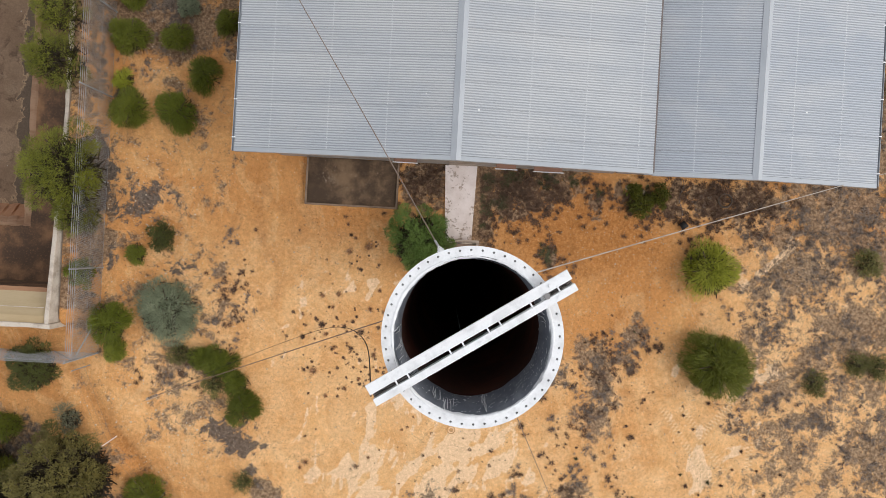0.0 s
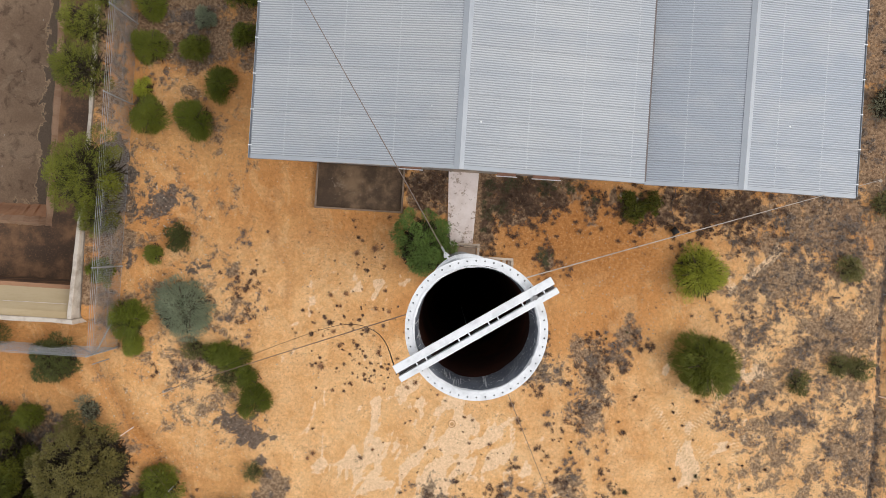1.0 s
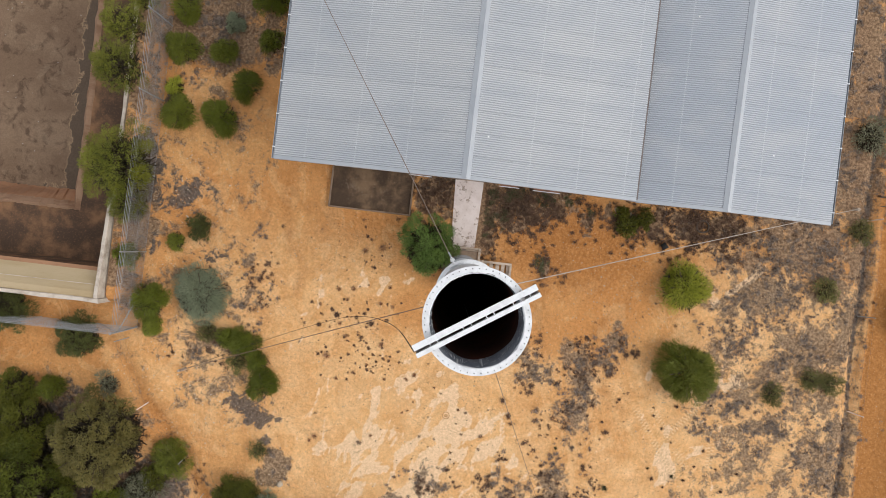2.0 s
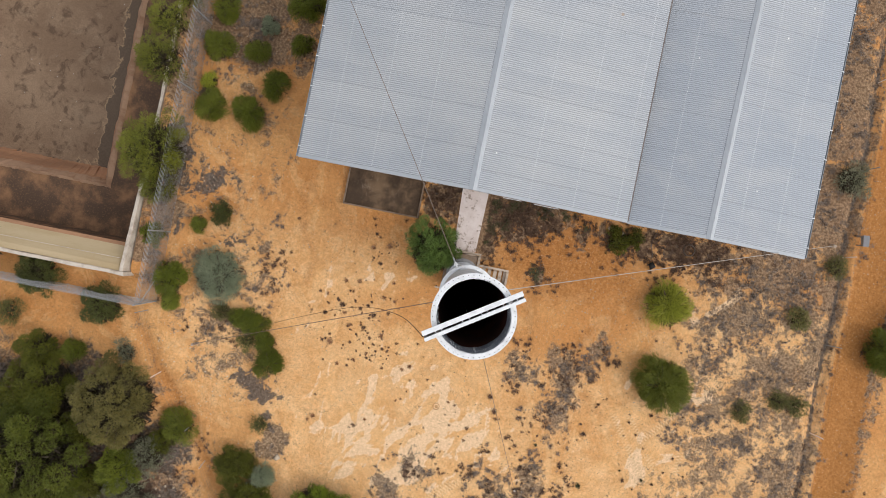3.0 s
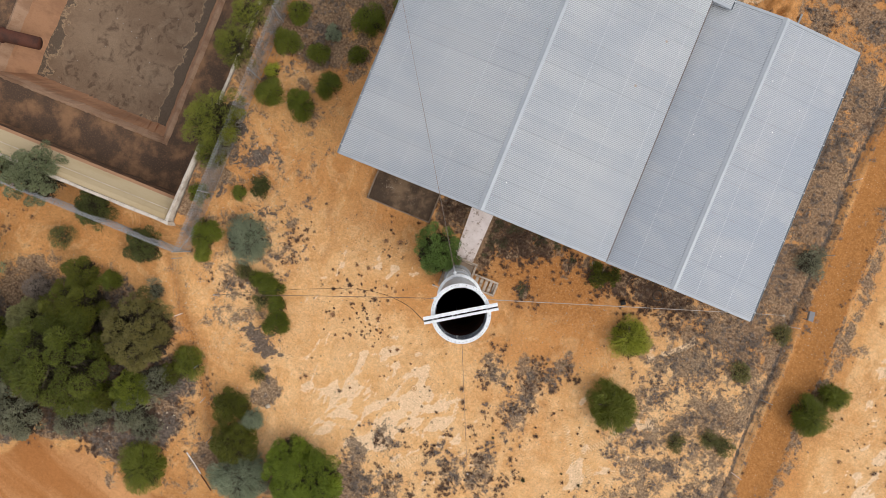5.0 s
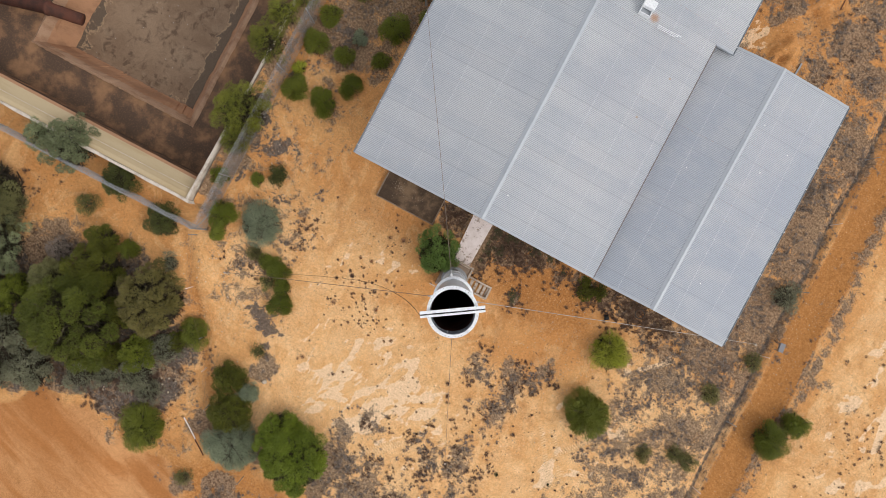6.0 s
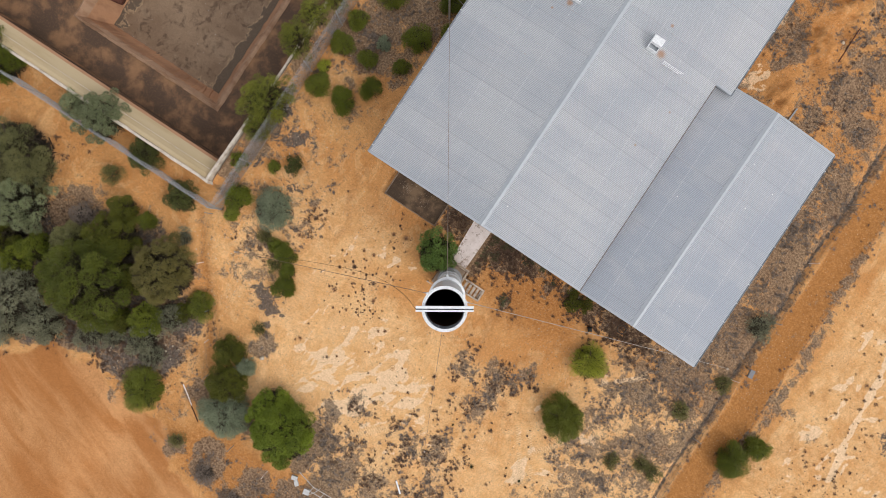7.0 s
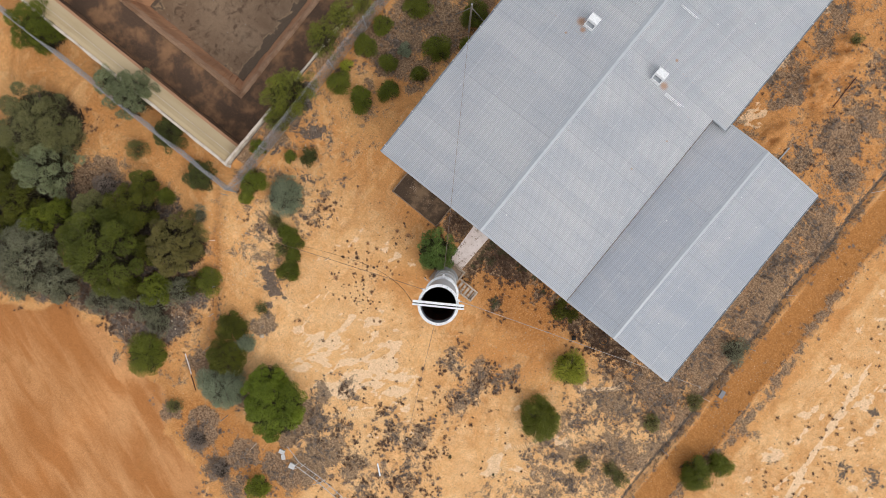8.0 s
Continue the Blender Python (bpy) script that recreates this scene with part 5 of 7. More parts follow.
bm = bmesh.new()
tube(bm, [(-30.0, -2.26, 1.72), (-22.0, -2.24, 1.71), (-13.75, -2.20, 1.70)], 0.012, 5)
part("shelf_line", bm, M_PITWALL, pit, "thin pale pipe along the shelf")

# ledge, banks and floor
IN = dict(x0=-26.7, x1=-16.5, y0=0.6, y1=22.0)
LOW = dict(x0=-25.6, x1=-17.85, y0=1.50, y1=21.0)
ledge = bmesh.new()
for x0, x1, y0, y1 in ((-43.8, -13.7, -1.57, IN["y0"]), (IN["x1"], -13.7, IN["y0"], 26.0), (-43.8, IN["x0"], IN["y0"], 26.0), (IN["x0"], IN["x1"], IN["y1"], 26.0)):
    v = [ledge.verts.new((x, y, LEDGE_Z)) for x, y in ((x0, y0), (x1, y0), (x1, y1), (x0, y1))]
    ledge.faces.new(v)
part("ledge", ledge, M_LEDGE, pit, "dark damp ledge")


def bank(x_hi0, y_hi0, x_hi1, y_hi1, x_lo0, y_lo0, x_lo1, y_lo1, n=60):
    b = bmesh.new()
    rows = []
    for i in range(n + 1):
        s = i / n
        col = []
        for k, f in enumerate((-0.12, 0.0, 0.10, 0.38, 0.44, 0.85, 1.0)):
            x = (x_hi0 + (x_hi1 - x_hi0) * s) * (1 - f) + (x_lo0 + (x_lo1 - x_lo0) * s) * f
            y = (y_hi0 + (y_hi1 - y_hi0) * s) * (1 - f) + (y_lo0 + (y_lo1 - y_lo0) * s) * f
            drop = (0.07, 0.0, -0.03, 0.25, 0.36, 0.85, 1.0)[k]
            j = 0.0 if i in (0, n) else rng.normal(0, 0.022)
            col.append(b.verts.new((x + j, y + j, LEDGE_Z + 0.05 + (FLOOR_Z - LEDGE_Z - 0.1) * drop)))
        rows.append(col)
    for a, c in zip(rows, rows[1:]):
        for k in range(6):
            b.faces.new((a[k], a[k + 1], c[k + 1], c[k])).material_index = 1 if k < 3 else 0
    bmesh.ops.recalc_face_normals(b, faces=b.faces)
    return b


part("bank", bank(IN["x0"], IN["y0"], IN["x1"], IN["y0"], LOW["x0"], LOW["y0"], LOW["x1"], LOW["y0"]), M_BANK, pit, "eroded brown earth bank").data.materials.append(M_BANKPALE)
part("bank", bank(IN["x1"], IN["y0"], IN["x1"], IN["y1"], LOW["x1"], LOW["y0"], LOW["x1"], LOW["y1"]), M_BANK, pit, "eroded brown earth bank").data.materials.append(M_BANKPALE)
part("bank", bank(IN["x0"], IN["y1"], IN["x0"], IN["y0"], LOW["x0"], LOW["y1"], LOW["x0"], LOW["y0"]), M_BANK, pit, "eroded brown earth bank").data.materials.append(M_BANKPALE)
part("bank", bank(IN["x1"], IN["y1"], IN["x0"], IN["y1"], LOW["x1"], LOW["y1"], LOW["x0"], LOW["y1"]), M_BANK, pit, "eroded brown earth bank").data.materials.append(M_BANKPALE)
fx = np.arange(-26.4, -17.2, 0.2)
fy = np.arange(0.8, 21.8, 0.2)
X, Y = np.meshgrid(fx, fy, indexing="ij")
X, Y = X.ravel(), Y.ravel()
i, j = np.meshgrid(np.arange(len(fx) - 1), np.arange(len(fy) - 1), indexing="ij")
a = (i * len(fy) + j).ravel()
me = fast_mesh("pit_floor", np.stack([X, Y, FLOOR_Z + 0.03 * lump(X, Y, 1.5, 21)], 1), np.stack([a, a + len(fy), a + len(fy) + 1, a + 1], 1), M_PITFLOOR)
edge = np.maximum.reduce([smooth01((X + 19.0) / 1.1), smooth01((2.6 - Y) / 1.0) * 0.55 * smooth01((X + 22) / 3), smooth01((-24.0 - X) / 1.4) * 0.7])
me.attributes.new("edge", "FLOAT", "POINT").data.foreach_set("value", edge.astype(np.float32))
part("pit_floor", me, M_PITFLOOR, pit, "grey-brown crusted floor with pale tide lines")
bm = bmesh.new()
tube(bm, [(-31.0, 1.30, -0.30), (-26.62, 2.66, -1.12), (-26.60, 2.665, -1.12), (-26.42, 2.70, -1.15), (-26.40, 2.705, -1.155), (-24.72, 3.02, -1.45)], [0.36, 0.36, 0.41, 0.41, 0.35, 0.34], 20)
boiler = part("boiler_drum", bm, M_RUSTIRON, None, "", True)
tagged(boiler, "rusted iron drum lying over the pit bank", "drum")
bm = bmesh.new()
box(bm, -30.35, -29.75, 1.0, 1.55, LEDGE_Z + 0.01, LEDGE_Z + 0.05, 0.01)
tagged(part("sheet_offcut", bm, M_CREAM), "pale sheet of board lying on the ledge", "board")


# ---------- fences ----------
FENCE_X, FENCE_Y = -12.45, -3.90           # lines of the tall mesh fence
FENCE_H = 1.75


def mesh_fence(name, p0, p1, post_gap, label):
    """Posts, line wires and diamond mesh between two places."""
    p0, p1 = Vector(p0), Vector(p1)
    run = p1 - p0
    length = run.length
    d = run / length
    side = Vector((-d.y, d.x, 0))
    f = thing(name, (0, 0, 0), label, "fence", "mesh fences")
    n = max(1, round(length / post_gap))
    for k in range(n + 1):
        p = p0 + d * (length * k / n)
        z = gz(p.x, p.y)
        bm = bmesh.new()
        tube(bm, [(p.x, p.y, z - 0.3), (p.x, p.y, z + FENCE_H + 0.36)], 0.026, 8)
        part("post", bm, M_GALV, f, "galvanised post")
    for h in (0.06, 0.9, FENCE_H - 0.02, FENCE_H + 0.09, FENCE_H + 0.21, FENCE_H + 0.33):
        bm = bmesh.new()
        pts = []
        for k in range(n * 2 + 1):
            p = p0 + d * (length * k / (n * 2))
            pts.append((p.x, p.y, gz(p.x, p.y) + h))
        tube(bm, pts, 0.004 if h < 1.7 else 0.006, 5)
        part("line_wire", bm, M_GALV, f)
    vs, fs = [], []
    gap, r = 0.075, 0.003
    top = FENCE_H - 0.03
    s = -top
    while s < length:
        for sign in (1, -1):
            a, b = (s, s + top) if sign > 0 else (s + top, s)
            za, zb = 0.05, 0.05 + top
            if a == b:
                continue
            lo, hi = min(a, b), max(a, b)
            c0, c1 = max(lo, 0.0), min(hi, length)
            if c1 <= c0:
                continue
            t0, t1 = (c0 - a) / (b - a), (c1 - a) / (b - a)
            q0 = p0 + d * c0 + Vector((0, 0, za + (zb - za) * t0))
            q1 = p0 + d * c1 + Vector((0, 0, za + (zb - za) * t1))
            for q in (q0, q1):
                q.z += gz(q.x, q.y)
            u = side * r
            w = (q1 - q0).normalized().cross(side) * r
            c = len(vs)
            for q in (q0, q1):
                vs += [tuple(q + u), tuple(q - u * 0.5 + w * 0.87), tuple(q - u * 0.5 - w * 0.87)]
            fs += [(c, c + 1, c + 4, c + 3), (c + 1, c + 2, c + 5, c + 4), (c + 2, c, c + 3, c + 5)]
        s += gap
    tagged(part("wire_mesh", fast_mesh("wire_mesh", vs, fs, M_GALV), M_GALV, f, "diamond wire mesh"), kind="stuff")
    return f


north_fence = mesh_fence("mesh_fence", (FENCE_X, FENCE_Y + 0.03, 0), (FENCE_X, 24.0, 0), 3.0, "tall galvanised diamond-mesh fence beside the pit")
west_fence = mesh_fence("mesh_fence", (FENCE_X - 0.03, FENCE_Y, 0), (-40.0, FENCE_Y - 0.15, 0), 3.9, "tall galvanised diamond-mesh fence along the pit's south side")
z0 = gz(FENCE_X, FENCE_Y)
for parent, ends in ((north_fence, ((FENCE_X, FENCE_Y + 1.5), (FENCE_X, FENCE_Y))), (west_fence, ((FENCE_X - 1.6, FENCE_Y), (FENCE_X, FENCE_Y)))):
    bm = bmesh.new()
    tube(bm, [(*ends[0], z0 + 0.05), (*ends[1], z0 + FENCE_H - 0.15)], 0.02, 8)
    part("corner_brace", bm, M_GALV, parent, "slanting corner brace")


def wire_fence(points, label, tall=1.15, wires=3, lean=()):
    """A low fence of thin posts and strands; lean: tilt in metres at each post's head."""
    f = thing("wire_fence", (0, 0, 0), label, "fence", "wire fences")
    heads = []
    for k, (x, y) in enumerate(points):
        z = gz(x, y)
        dx, dy = lean[k] if k < len(lean) else (0, 0)
        bm = bmesh.new()
        tube(bm, [(x, y, z - 0.25), (x + dx, y + dy, z + tall)], [0.024, 0.019], 6)
        part("post", bm, M_CONC if k % 2 else M_GALV, f, "thin fence post")
        heads.append((Vector((x, y, z)), Vector((x + dx, y + dy, z + tall))))
    for w in range(wires):
        s = (w + 1) / wires * 0.95
        bm = bmesh.new()
        tube(bm, [a.lerp(b, s) for a, b in heads], 0.0035, 4)
        part("strand", bm, M_RUSTWIRE, f)
    return f


DIAG = [(-12.75, -4.35), (-11.75, -6.95), (-10.05, -9.1), (-9.2, -10.6), (-8.1, -12.3), (-6.9, -13.9), (-4.6, -14.8), (-2.2, -15.0)]
wire_fence(DIAG, "low wire fence with thin posts beside a shallow ditch", 1.15, 3, [(0, 0), (0.1, 0.0), (0.12, 0.05), (0.2, 0.1), (0.15, 0.1), (0.1, 0)])
wire_fence([(17.15 + 0.06 * math.sin(y), float(y)) for y in range(-24, 31, 4)], "old wire fence along the dirt road", 1.1, 3, [(0.05 * (-1) ** k, 0.04) for k in range(14)])


def rail_fence():
    """A sagging length of steel rail fence: two rails, cross rungs and bent frames that stick up."""
    f = thing("fallen_rail_fence", (0, 0, 0), "sagging pale steel rail fence half fallen in dry grass", "fence")
    line = [Vector(p) for p in ((-0.62, -14.02, 0.30), (0.50, -14.30, 0.34), (2.05, -14.24, 0.30), (3.75, -14.28, 0.36), (5.2, -14.75, 0.30))]
    for off, lift in ((0.16, 0.06), (-0.16, 0.0)):
        bm = bmesh.new()
        tube(bm, [p + Vector((0.05 * off, off, lift)) for p in (line if off > 0 else line[1:])], 0.021, 6)
        part("rail", bm, M_FENCEPALE, f)
    for a, b in zip(line[1:], line[2:]):
        for s in (0.0, 0.45, 0.8):
            p = a.lerp(b, s)
            bm = bmesh.new()
            tube(bm, [p - Vector((0.03, 0.20, 0.0)), p + Vector((0.02, 0.20, 0.07))], 0.016, 6)
            part("rung", bm, M_FENCEPALE, f)
    for x, y in ((0.75, -14.25), (2.25, -14.24), (3.85, -14.3)):
        for dx, dy in ((-0.28, -0.30), (0.12, 0.42)):
            bm = bmesh.new()
            tube(bm, [(x, y, gz(x, y) - 0.1), (x + 0.02, y, 0.45), (x + dx, y + dy, 0.72)], 0.019, 6)
            part("bent_frame", bm, M_FENCEPALE, f)
    return f


M_FENCEPALE = worn("chalky_galvanised", (0.62, 0.61, 0.60), (0.42, 0.38, 0.34), 0.6, 0.2)
rail_fence()
for x, y, sx, sy, tn in ((-0.68, -14.40, 0.34, 0.22, 15), (-0.42, -14.60, 0.30, 0.20, -40), (0.33, -14.70, 0.34, 0.30, 12)):
    b = thing("metal_box", (x, y, gz(x, y)), "small pale sheet-metal box on the ground", "box", "metal boxes", "", tn)
    bm = bmesh.new()
    box(bm, -sx / 2, sx / 2, -sy / 2, sy / 2, 0, 0.16, 0.012)
    part("body", bm, M_FENCEPALE, b)
    bm = bmesh.new()
    box(bm, -sx / 2 - 0.01, sx / 2 + 0.01, -sy / 2 - 0.01, sy / 2 + 0.01, 0.162, 0.18, 0.006)
    part("lid", bm, M_FENCEPALE, b)

M_METER = worn("chalky_grey_paint", (0.24, 0.235, 0.245), (0.16, 0.14, 0.13), 0.7)
meter = thing("meter_box", (17.58, 4.85, gz(17.58, 4.85)), "grey steel box on a short stand by the road", "box", "", "", 8)
for x in (-0.09, 0.09):
    for y in (-0.19, 0.19):
        bm = bmesh.new()
        box(bm, x - 0.02, x + 0.02, y - 0.02, y + 0.02, -0.1, 0.32)
        part("leg", bm, M_STEEL, meter)
bm = bmesh.new()
box(bm, -0.12, 0.12, -0.23, 0.23, 0.32, 0.50, 0.015)
part("body", bm, M_STEEL, meter)
bm = bmesh.new()
box(bm, -0.135, 0.135, -0.245, 0.245, 0.502, 0.52, 0.008)
part("lid", bm, M_METER, meter, "pale grey lid")


def timber_post(x0, y0, x1, y1, tall, r, label):
    z = gz(x0, y0)
    bm = bmesh.new()
    tube(bm, [(x0, y0, z - 0.3), ((x0 + x1) / 2, (y0 + y1) / 2, z + tall / 2), (x1, y1, z + tall)], [r * 1.1, r, r * 0.92], 9)
    return tagged(part("post", bm, M_WOOD), label, "post", "anchor posts")


timber_post(-10.46, -5.44, -10.40, -5.36, 0.85, 0.06, "short weathered timber post holding a stay")
timber_post(16.38, 4.42, 16.30, 4.36, 0.45, 0.07, "stub of timber holding a stay")
timber_post(4.70, -9.12, 4.66, -9.06, 0.12, 0.05, "iron-capped stub holding a stay in dry scrub")
mast = thing("anchor_mast", (-7.75, 12.3, gz(-7.75, 12.3)), "grey steel anchor mast with slanting braces beside the shed", "mast")
bm = bmesh.new()
tube(bm, [(0, 0, -0.3), (0.1, -0.15, 4.85)], [0.07, 0.055], 10)
part("pole", bm, M_STEEL, mast)
for dx, dy in ((-0.9, 1.4), (0.8, 1.0), (-1.3, 0.3)):
    bm = bmesh.new()
    tube(bm, [(dx, dy, -0.1), (0.08, -0.12, 4.3)], 0.028, 8)
    part("brace", bm, M_STEEL, mast)

# loose things lying about
bm = bmesh.new()
N, K = 36, 8
rings = [[bm.verts.new(((0.25 + 0.035 * math.cos(2 * math.pi * k / K)) * math.cos(2 * math.pi * i / N), (0.25 + 0.035 * math.cos(2 * math.pi * k / K)) * math.sin(2 * math.pi * i / N), 0.04 + 0.035 * math.sin(2 * math.pi * k / K))) for k in range(K)] for i in range(N)]
for i in range(N):
    for k in range(K):
        bm.faces.new((rings[i][k], rings[(i + 1) % N][k], rings[(i + 1) % N][(k + 1) % K], rings[i][(k + 1) % K]))
tyre = part("tyre", bm, M_DUSTYTYRE, None, "", True)
tyre.location = (10.21, 2.95, gz(10.21, 2.95))
tagged(tyre, "thin dusty tyre lying flat on the earth", "tyre")
bucket = thing("bucket", (8.6, 2.05, gz(8.6, 2.05) + 0.10), "black plastic bucket tipped on its side", "bucket", "", "", 35)
bm = turned(bmesh.new(), [(0.02, 0.0), (0.11, 0.0), (0.135, 0.26), (0.128, 0.26), (0.105, 0.015)], 20)
bm.transform(pose(0, 0, 0.03, 80, 0, 0))
part("shell", bm, M_BLACK, bucket, "", True)
bm = bmesh.new()
tube(bm, [(0.13 * math.cos(a), -0.26 - 0.13 * math.sin(a), 0.05) for a in np.linspace(0, math.pi, 9)], 0.004, 5)
part("handle", bm, M_STEEL, bucket)
hose = thing("hose", (0, 0, 0), "thin dark hose running from the annex wall to the bucket", "hose")
bm = bmesh.new()
tube(bm, [(8.58 + 0.08 * math.sin(i * 0.8), 2.1 + 0.14 * i, gz(8.6, 2.1 + 0.14 * i) + 0.02) for i in range(12)], 0.012, 6)
part("sheath", bm, M_GUTTER, hose, "", True)
M_RING = worn("sandy_iron", (0.60, 0.345, 0.155), (0.42, 0.225, 0.10), 0.9)
cover = thing("drain_cover", (0.52, -6.10, gz(0.52, -6.10) - 0.008), "round sand-covered drain ring set in the yard", "drain cover")
bm = turned(bmesh.new(), [(0.155, 0.0), (0.155, 0.022), (0.125, 0.022), (0.125, 0.006)], 28)
part("ring", bm, M_RING, cover)
bm = turned(bmesh.new(), [(0.124, 0.004), (0.06, 0.008), (0.055, 0.016), (0.01, 0.016)], 28)
part("lid", bm, M_RING, cover)
for x0, y0, x1, y1, w, lab in ((4.25, -11.35, 4.85, -11.85, 0.09, "white plank lying on dry litter"), (-8.92, -13.46, -7.85, -14.2, 0.07, "pale weathered pole lying by the fence"), (-7.85, -14.25, -7.05, -14.8, 0.06, "rusty brown pole lying by the fence"),
                               (11.5, 17.4, 11.57, 18.9, 0.10, "dark steel pipe lying behind the annex"), (12.06, 22.4, 12.03, 25.8, 0.06, "rusty bar lying on the rubble")):
    d = Vector((x1 - x0, y1 - y0, 0))
    bm = bmesh.new()
    if w > 0.08:
        box(bm, 0, d.length, -w / 2, w / 2, 0.02, 0.09, 0.012)
    else:
        tube(bm, [(0, 0, 0.05), (d.length / 2, 0.02, 0.07), (d.length, 0, 0.05)], w / 2, 7)
    o = part("pole" if w < 0.08 else "plank", bm, M_STEEL if "dark" in lab else (M_RUSTIRON if "rusty" in lab else M_WHITE if "white" in lab else M_CONC))
    o.matrix_basis = pose(x0, y0, gz(x0, y0), 0, 0, math.degrees(math.atan2(d.y, d.x)))
    tagged(o, lab, "plank" if w > 0.08 else "pole")

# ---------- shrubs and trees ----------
# near-black twig colour that stands in for the shade inside crowns
M_CROWNSHADE = worn("crown_shade_twigs", (0.050, 0.038, 0.026), (0.085, 0.065, 0.045), 0.95, 0.0, 2.0, 20, 0.7, 0.0)


def crown_mesh(r, height, n, leaf_l, leaf_w, lobes, material, spiky=0.5):
    """Leaves on the shells of many lumps that sit over a dome, radiating outwards."""
    k = np.arange(lobes)
    up = 1.02 - (k + 0.5) / lobes * 0.98
    a = k * 2.39996 + rng.uniform(-0.5, 0.5, lobes)
    q = np.sqrt(np.clip(1 - up ** 2, 0, 1)) * rng.uniform(0.82, 1.16, lobes)
    lean = 1 + 0.16 * np.sin(a + rng.uniform(0, 6)) + 0.10 * np.sin(2 * a + rng.uniform(0, 6))
    cs = np.stack([q * np.cos(a) * r * 0.80 * lean, q * np.sin(a) * r * 0.80 * lean, height * (0.22 + 0.52 * up * rng.uniform(0.75, 1.15, lobes))], 1)
    ls = rng.uniform(0.65, 1.25, lobes) * r * 0.80 / math.sqrt(lobes * 0.55 + 1.0)
    cs, ls = np.concatenate([[(0, 0, 0.34 * height)], cs]), np.concatenate([[0.66 * r], ls])
    w = ls ** 2
    w[0] = 0.13 * w[1:].sum()
    pick = rng.choice(len(ls), n, p=w / w.sum())
    sprig = rng.uniform(0, 1, len(ls))[pick]
    d = rng.normal(size=(n, 3))
    d[:, 2] = np.abs(d[:, 2]) - 0.12
    d /= np.linalg.norm(d, axis=1)[:, None]
    depth = 1 - 0.42 * rng.random(n) ** 2.0
    zr = np.minimum(ls[pick] * 0.95, 0.55 * height)[:, None]
    p = cs[pick] + d * np.concatenate([np.repeat(ls[pick][:, None], 2, 1), zr], 1) * depth[:, None] * (1 + 0.08 * rng.normal(size=n))[:, None]
    p[:, 2] = np.clip(p[:, 2], 0.05, None)
    out = p - np.array([0, 0, 0.15 * height])
    out /= np.linalg.norm(out, axis=1)[:, None] + 1e-6
    axis = out * spiky * 0.6 + d * 0.6 + rng.normal(size=(n, 3)) * 0.42
    axis[:, 2] = axis[:, 2] * 0.45 + 0.06
    axis /= np.linalg.norm(axis, axis=1)[:, None]
    side = np.cross(axis, d * 0.8 + np.array([0, 0, 0.5]) + 0.6 * rng.normal(size=(n, 3)))
    side /= np.linalg.norm(side, axis=1)[:, None]
    L = (leaf_l * rng.uniform(0.5, 1.4, n))[:, None]
    W = (leaf_w * rng.uniform(0.7, 1.3, n))[:, None]
    droop = np.array([0, 0, 1.0]) * L * rng.uniform(-0.25, 0.1, n)[:, None]
    v = np.stack([p, p + axis * L * 0.5 + side * W * 0.5, p + axis * L + droop, p + axis * L * 0.5 - side * W * 0.5], 1).reshape(-1, 3)
    me = fast_mesh("crown", v, np.arange(4 * n).reshape(-1, 4), material)
    me.attributes.new("sprig", "FLOAT", "POINT").data.foreach_set("value", np.repeat(sprig, 4).astype(np.float32))
    return me


def broom_mesh(r, height, n, leaf_l, leaf_w, sprays, material):
    """Fine needles in sprays that radiate from one uneven dome."""
    sd = rng.normal(size=(sprays, 3))
    sd[:, 2] = np.abs(sd[:, 2]) * 0.9 + 0.02
    sd /= np.linalg.norm(sd, axis=1)[:, None]
    far = rng.uniform(0.74, 1.05, sprays) * (1 + 0.08 * np.sin(2 * np.arctan2(sd[:, 1], sd[:, 0]) + rng.uniform(0, 6)) + 0.09 * np.sin(3 * np.arctan2(sd[:, 1], sd[:, 0]) + rng.uniform(0, 6)))
    pick = rng.integers(0, sprays, n)
    d = sd[pick] + rng.normal(size=(n, 3)) * 0.9 / math.sqrt(sprays) * 1.5
    d[:, 2] = np.abs(d[:, 2])
    d /= np.linalg.norm(d, axis=1)[:, None]
    near = np.einsum("ij,ij->i", d, sd[pick])
    q = far[pick] * (1 - 0.9 * (1 - near)) * (1 - 0.55 * rng.random(n) ** 2.2)
    tip = d * np.array([r, r, 0.80 * height]) * q[:, None] + np.array([0, 0, 0.12 * height])
    axis = d * np.array([1.0, 1.0, 0.25]) + sd[pick] * np.array([0.4, 0.4, 0.1]) + rng.normal(size=(n, 3)) * np.array([0.34, 0.34, 0.14])
    axis /= np.linalg.norm(axis, axis=1)[:, None]
    L = (leaf_l * rng.uniform(0.5, 1.3, n))[:, None]
    side = np.cross(axis, rng.normal(size=(n, 3)))
    side *= (leaf_w * rng.uniform(0.7, 1.3, n) * 0.5 / (np.linalg.norm(side, axis=1) + 1e-6))[:, None]
    root = tip - axis * L
    root[:, 2] = np.clip(root[:, 2], 0.03, None)
    v = np.stack([root, tip - axis * L * 0.45 + side, tip, tip - axis * L * 0.45 - side], 1).reshape(-1, 3)
    me = fast_mesh("crown", v, np.arange(4 * n).reshape(-1, 4), material)
    sprig = np.clip(rng.uniform(0, 1, sprays)[pick] * 0.8 + 0.1, 0, 1)
    me.attributes.new("sprig", "FLOAT", "POINT").data.foreach_set("value", np.repeat(sprig, 4).astype(np.float32))
    return me


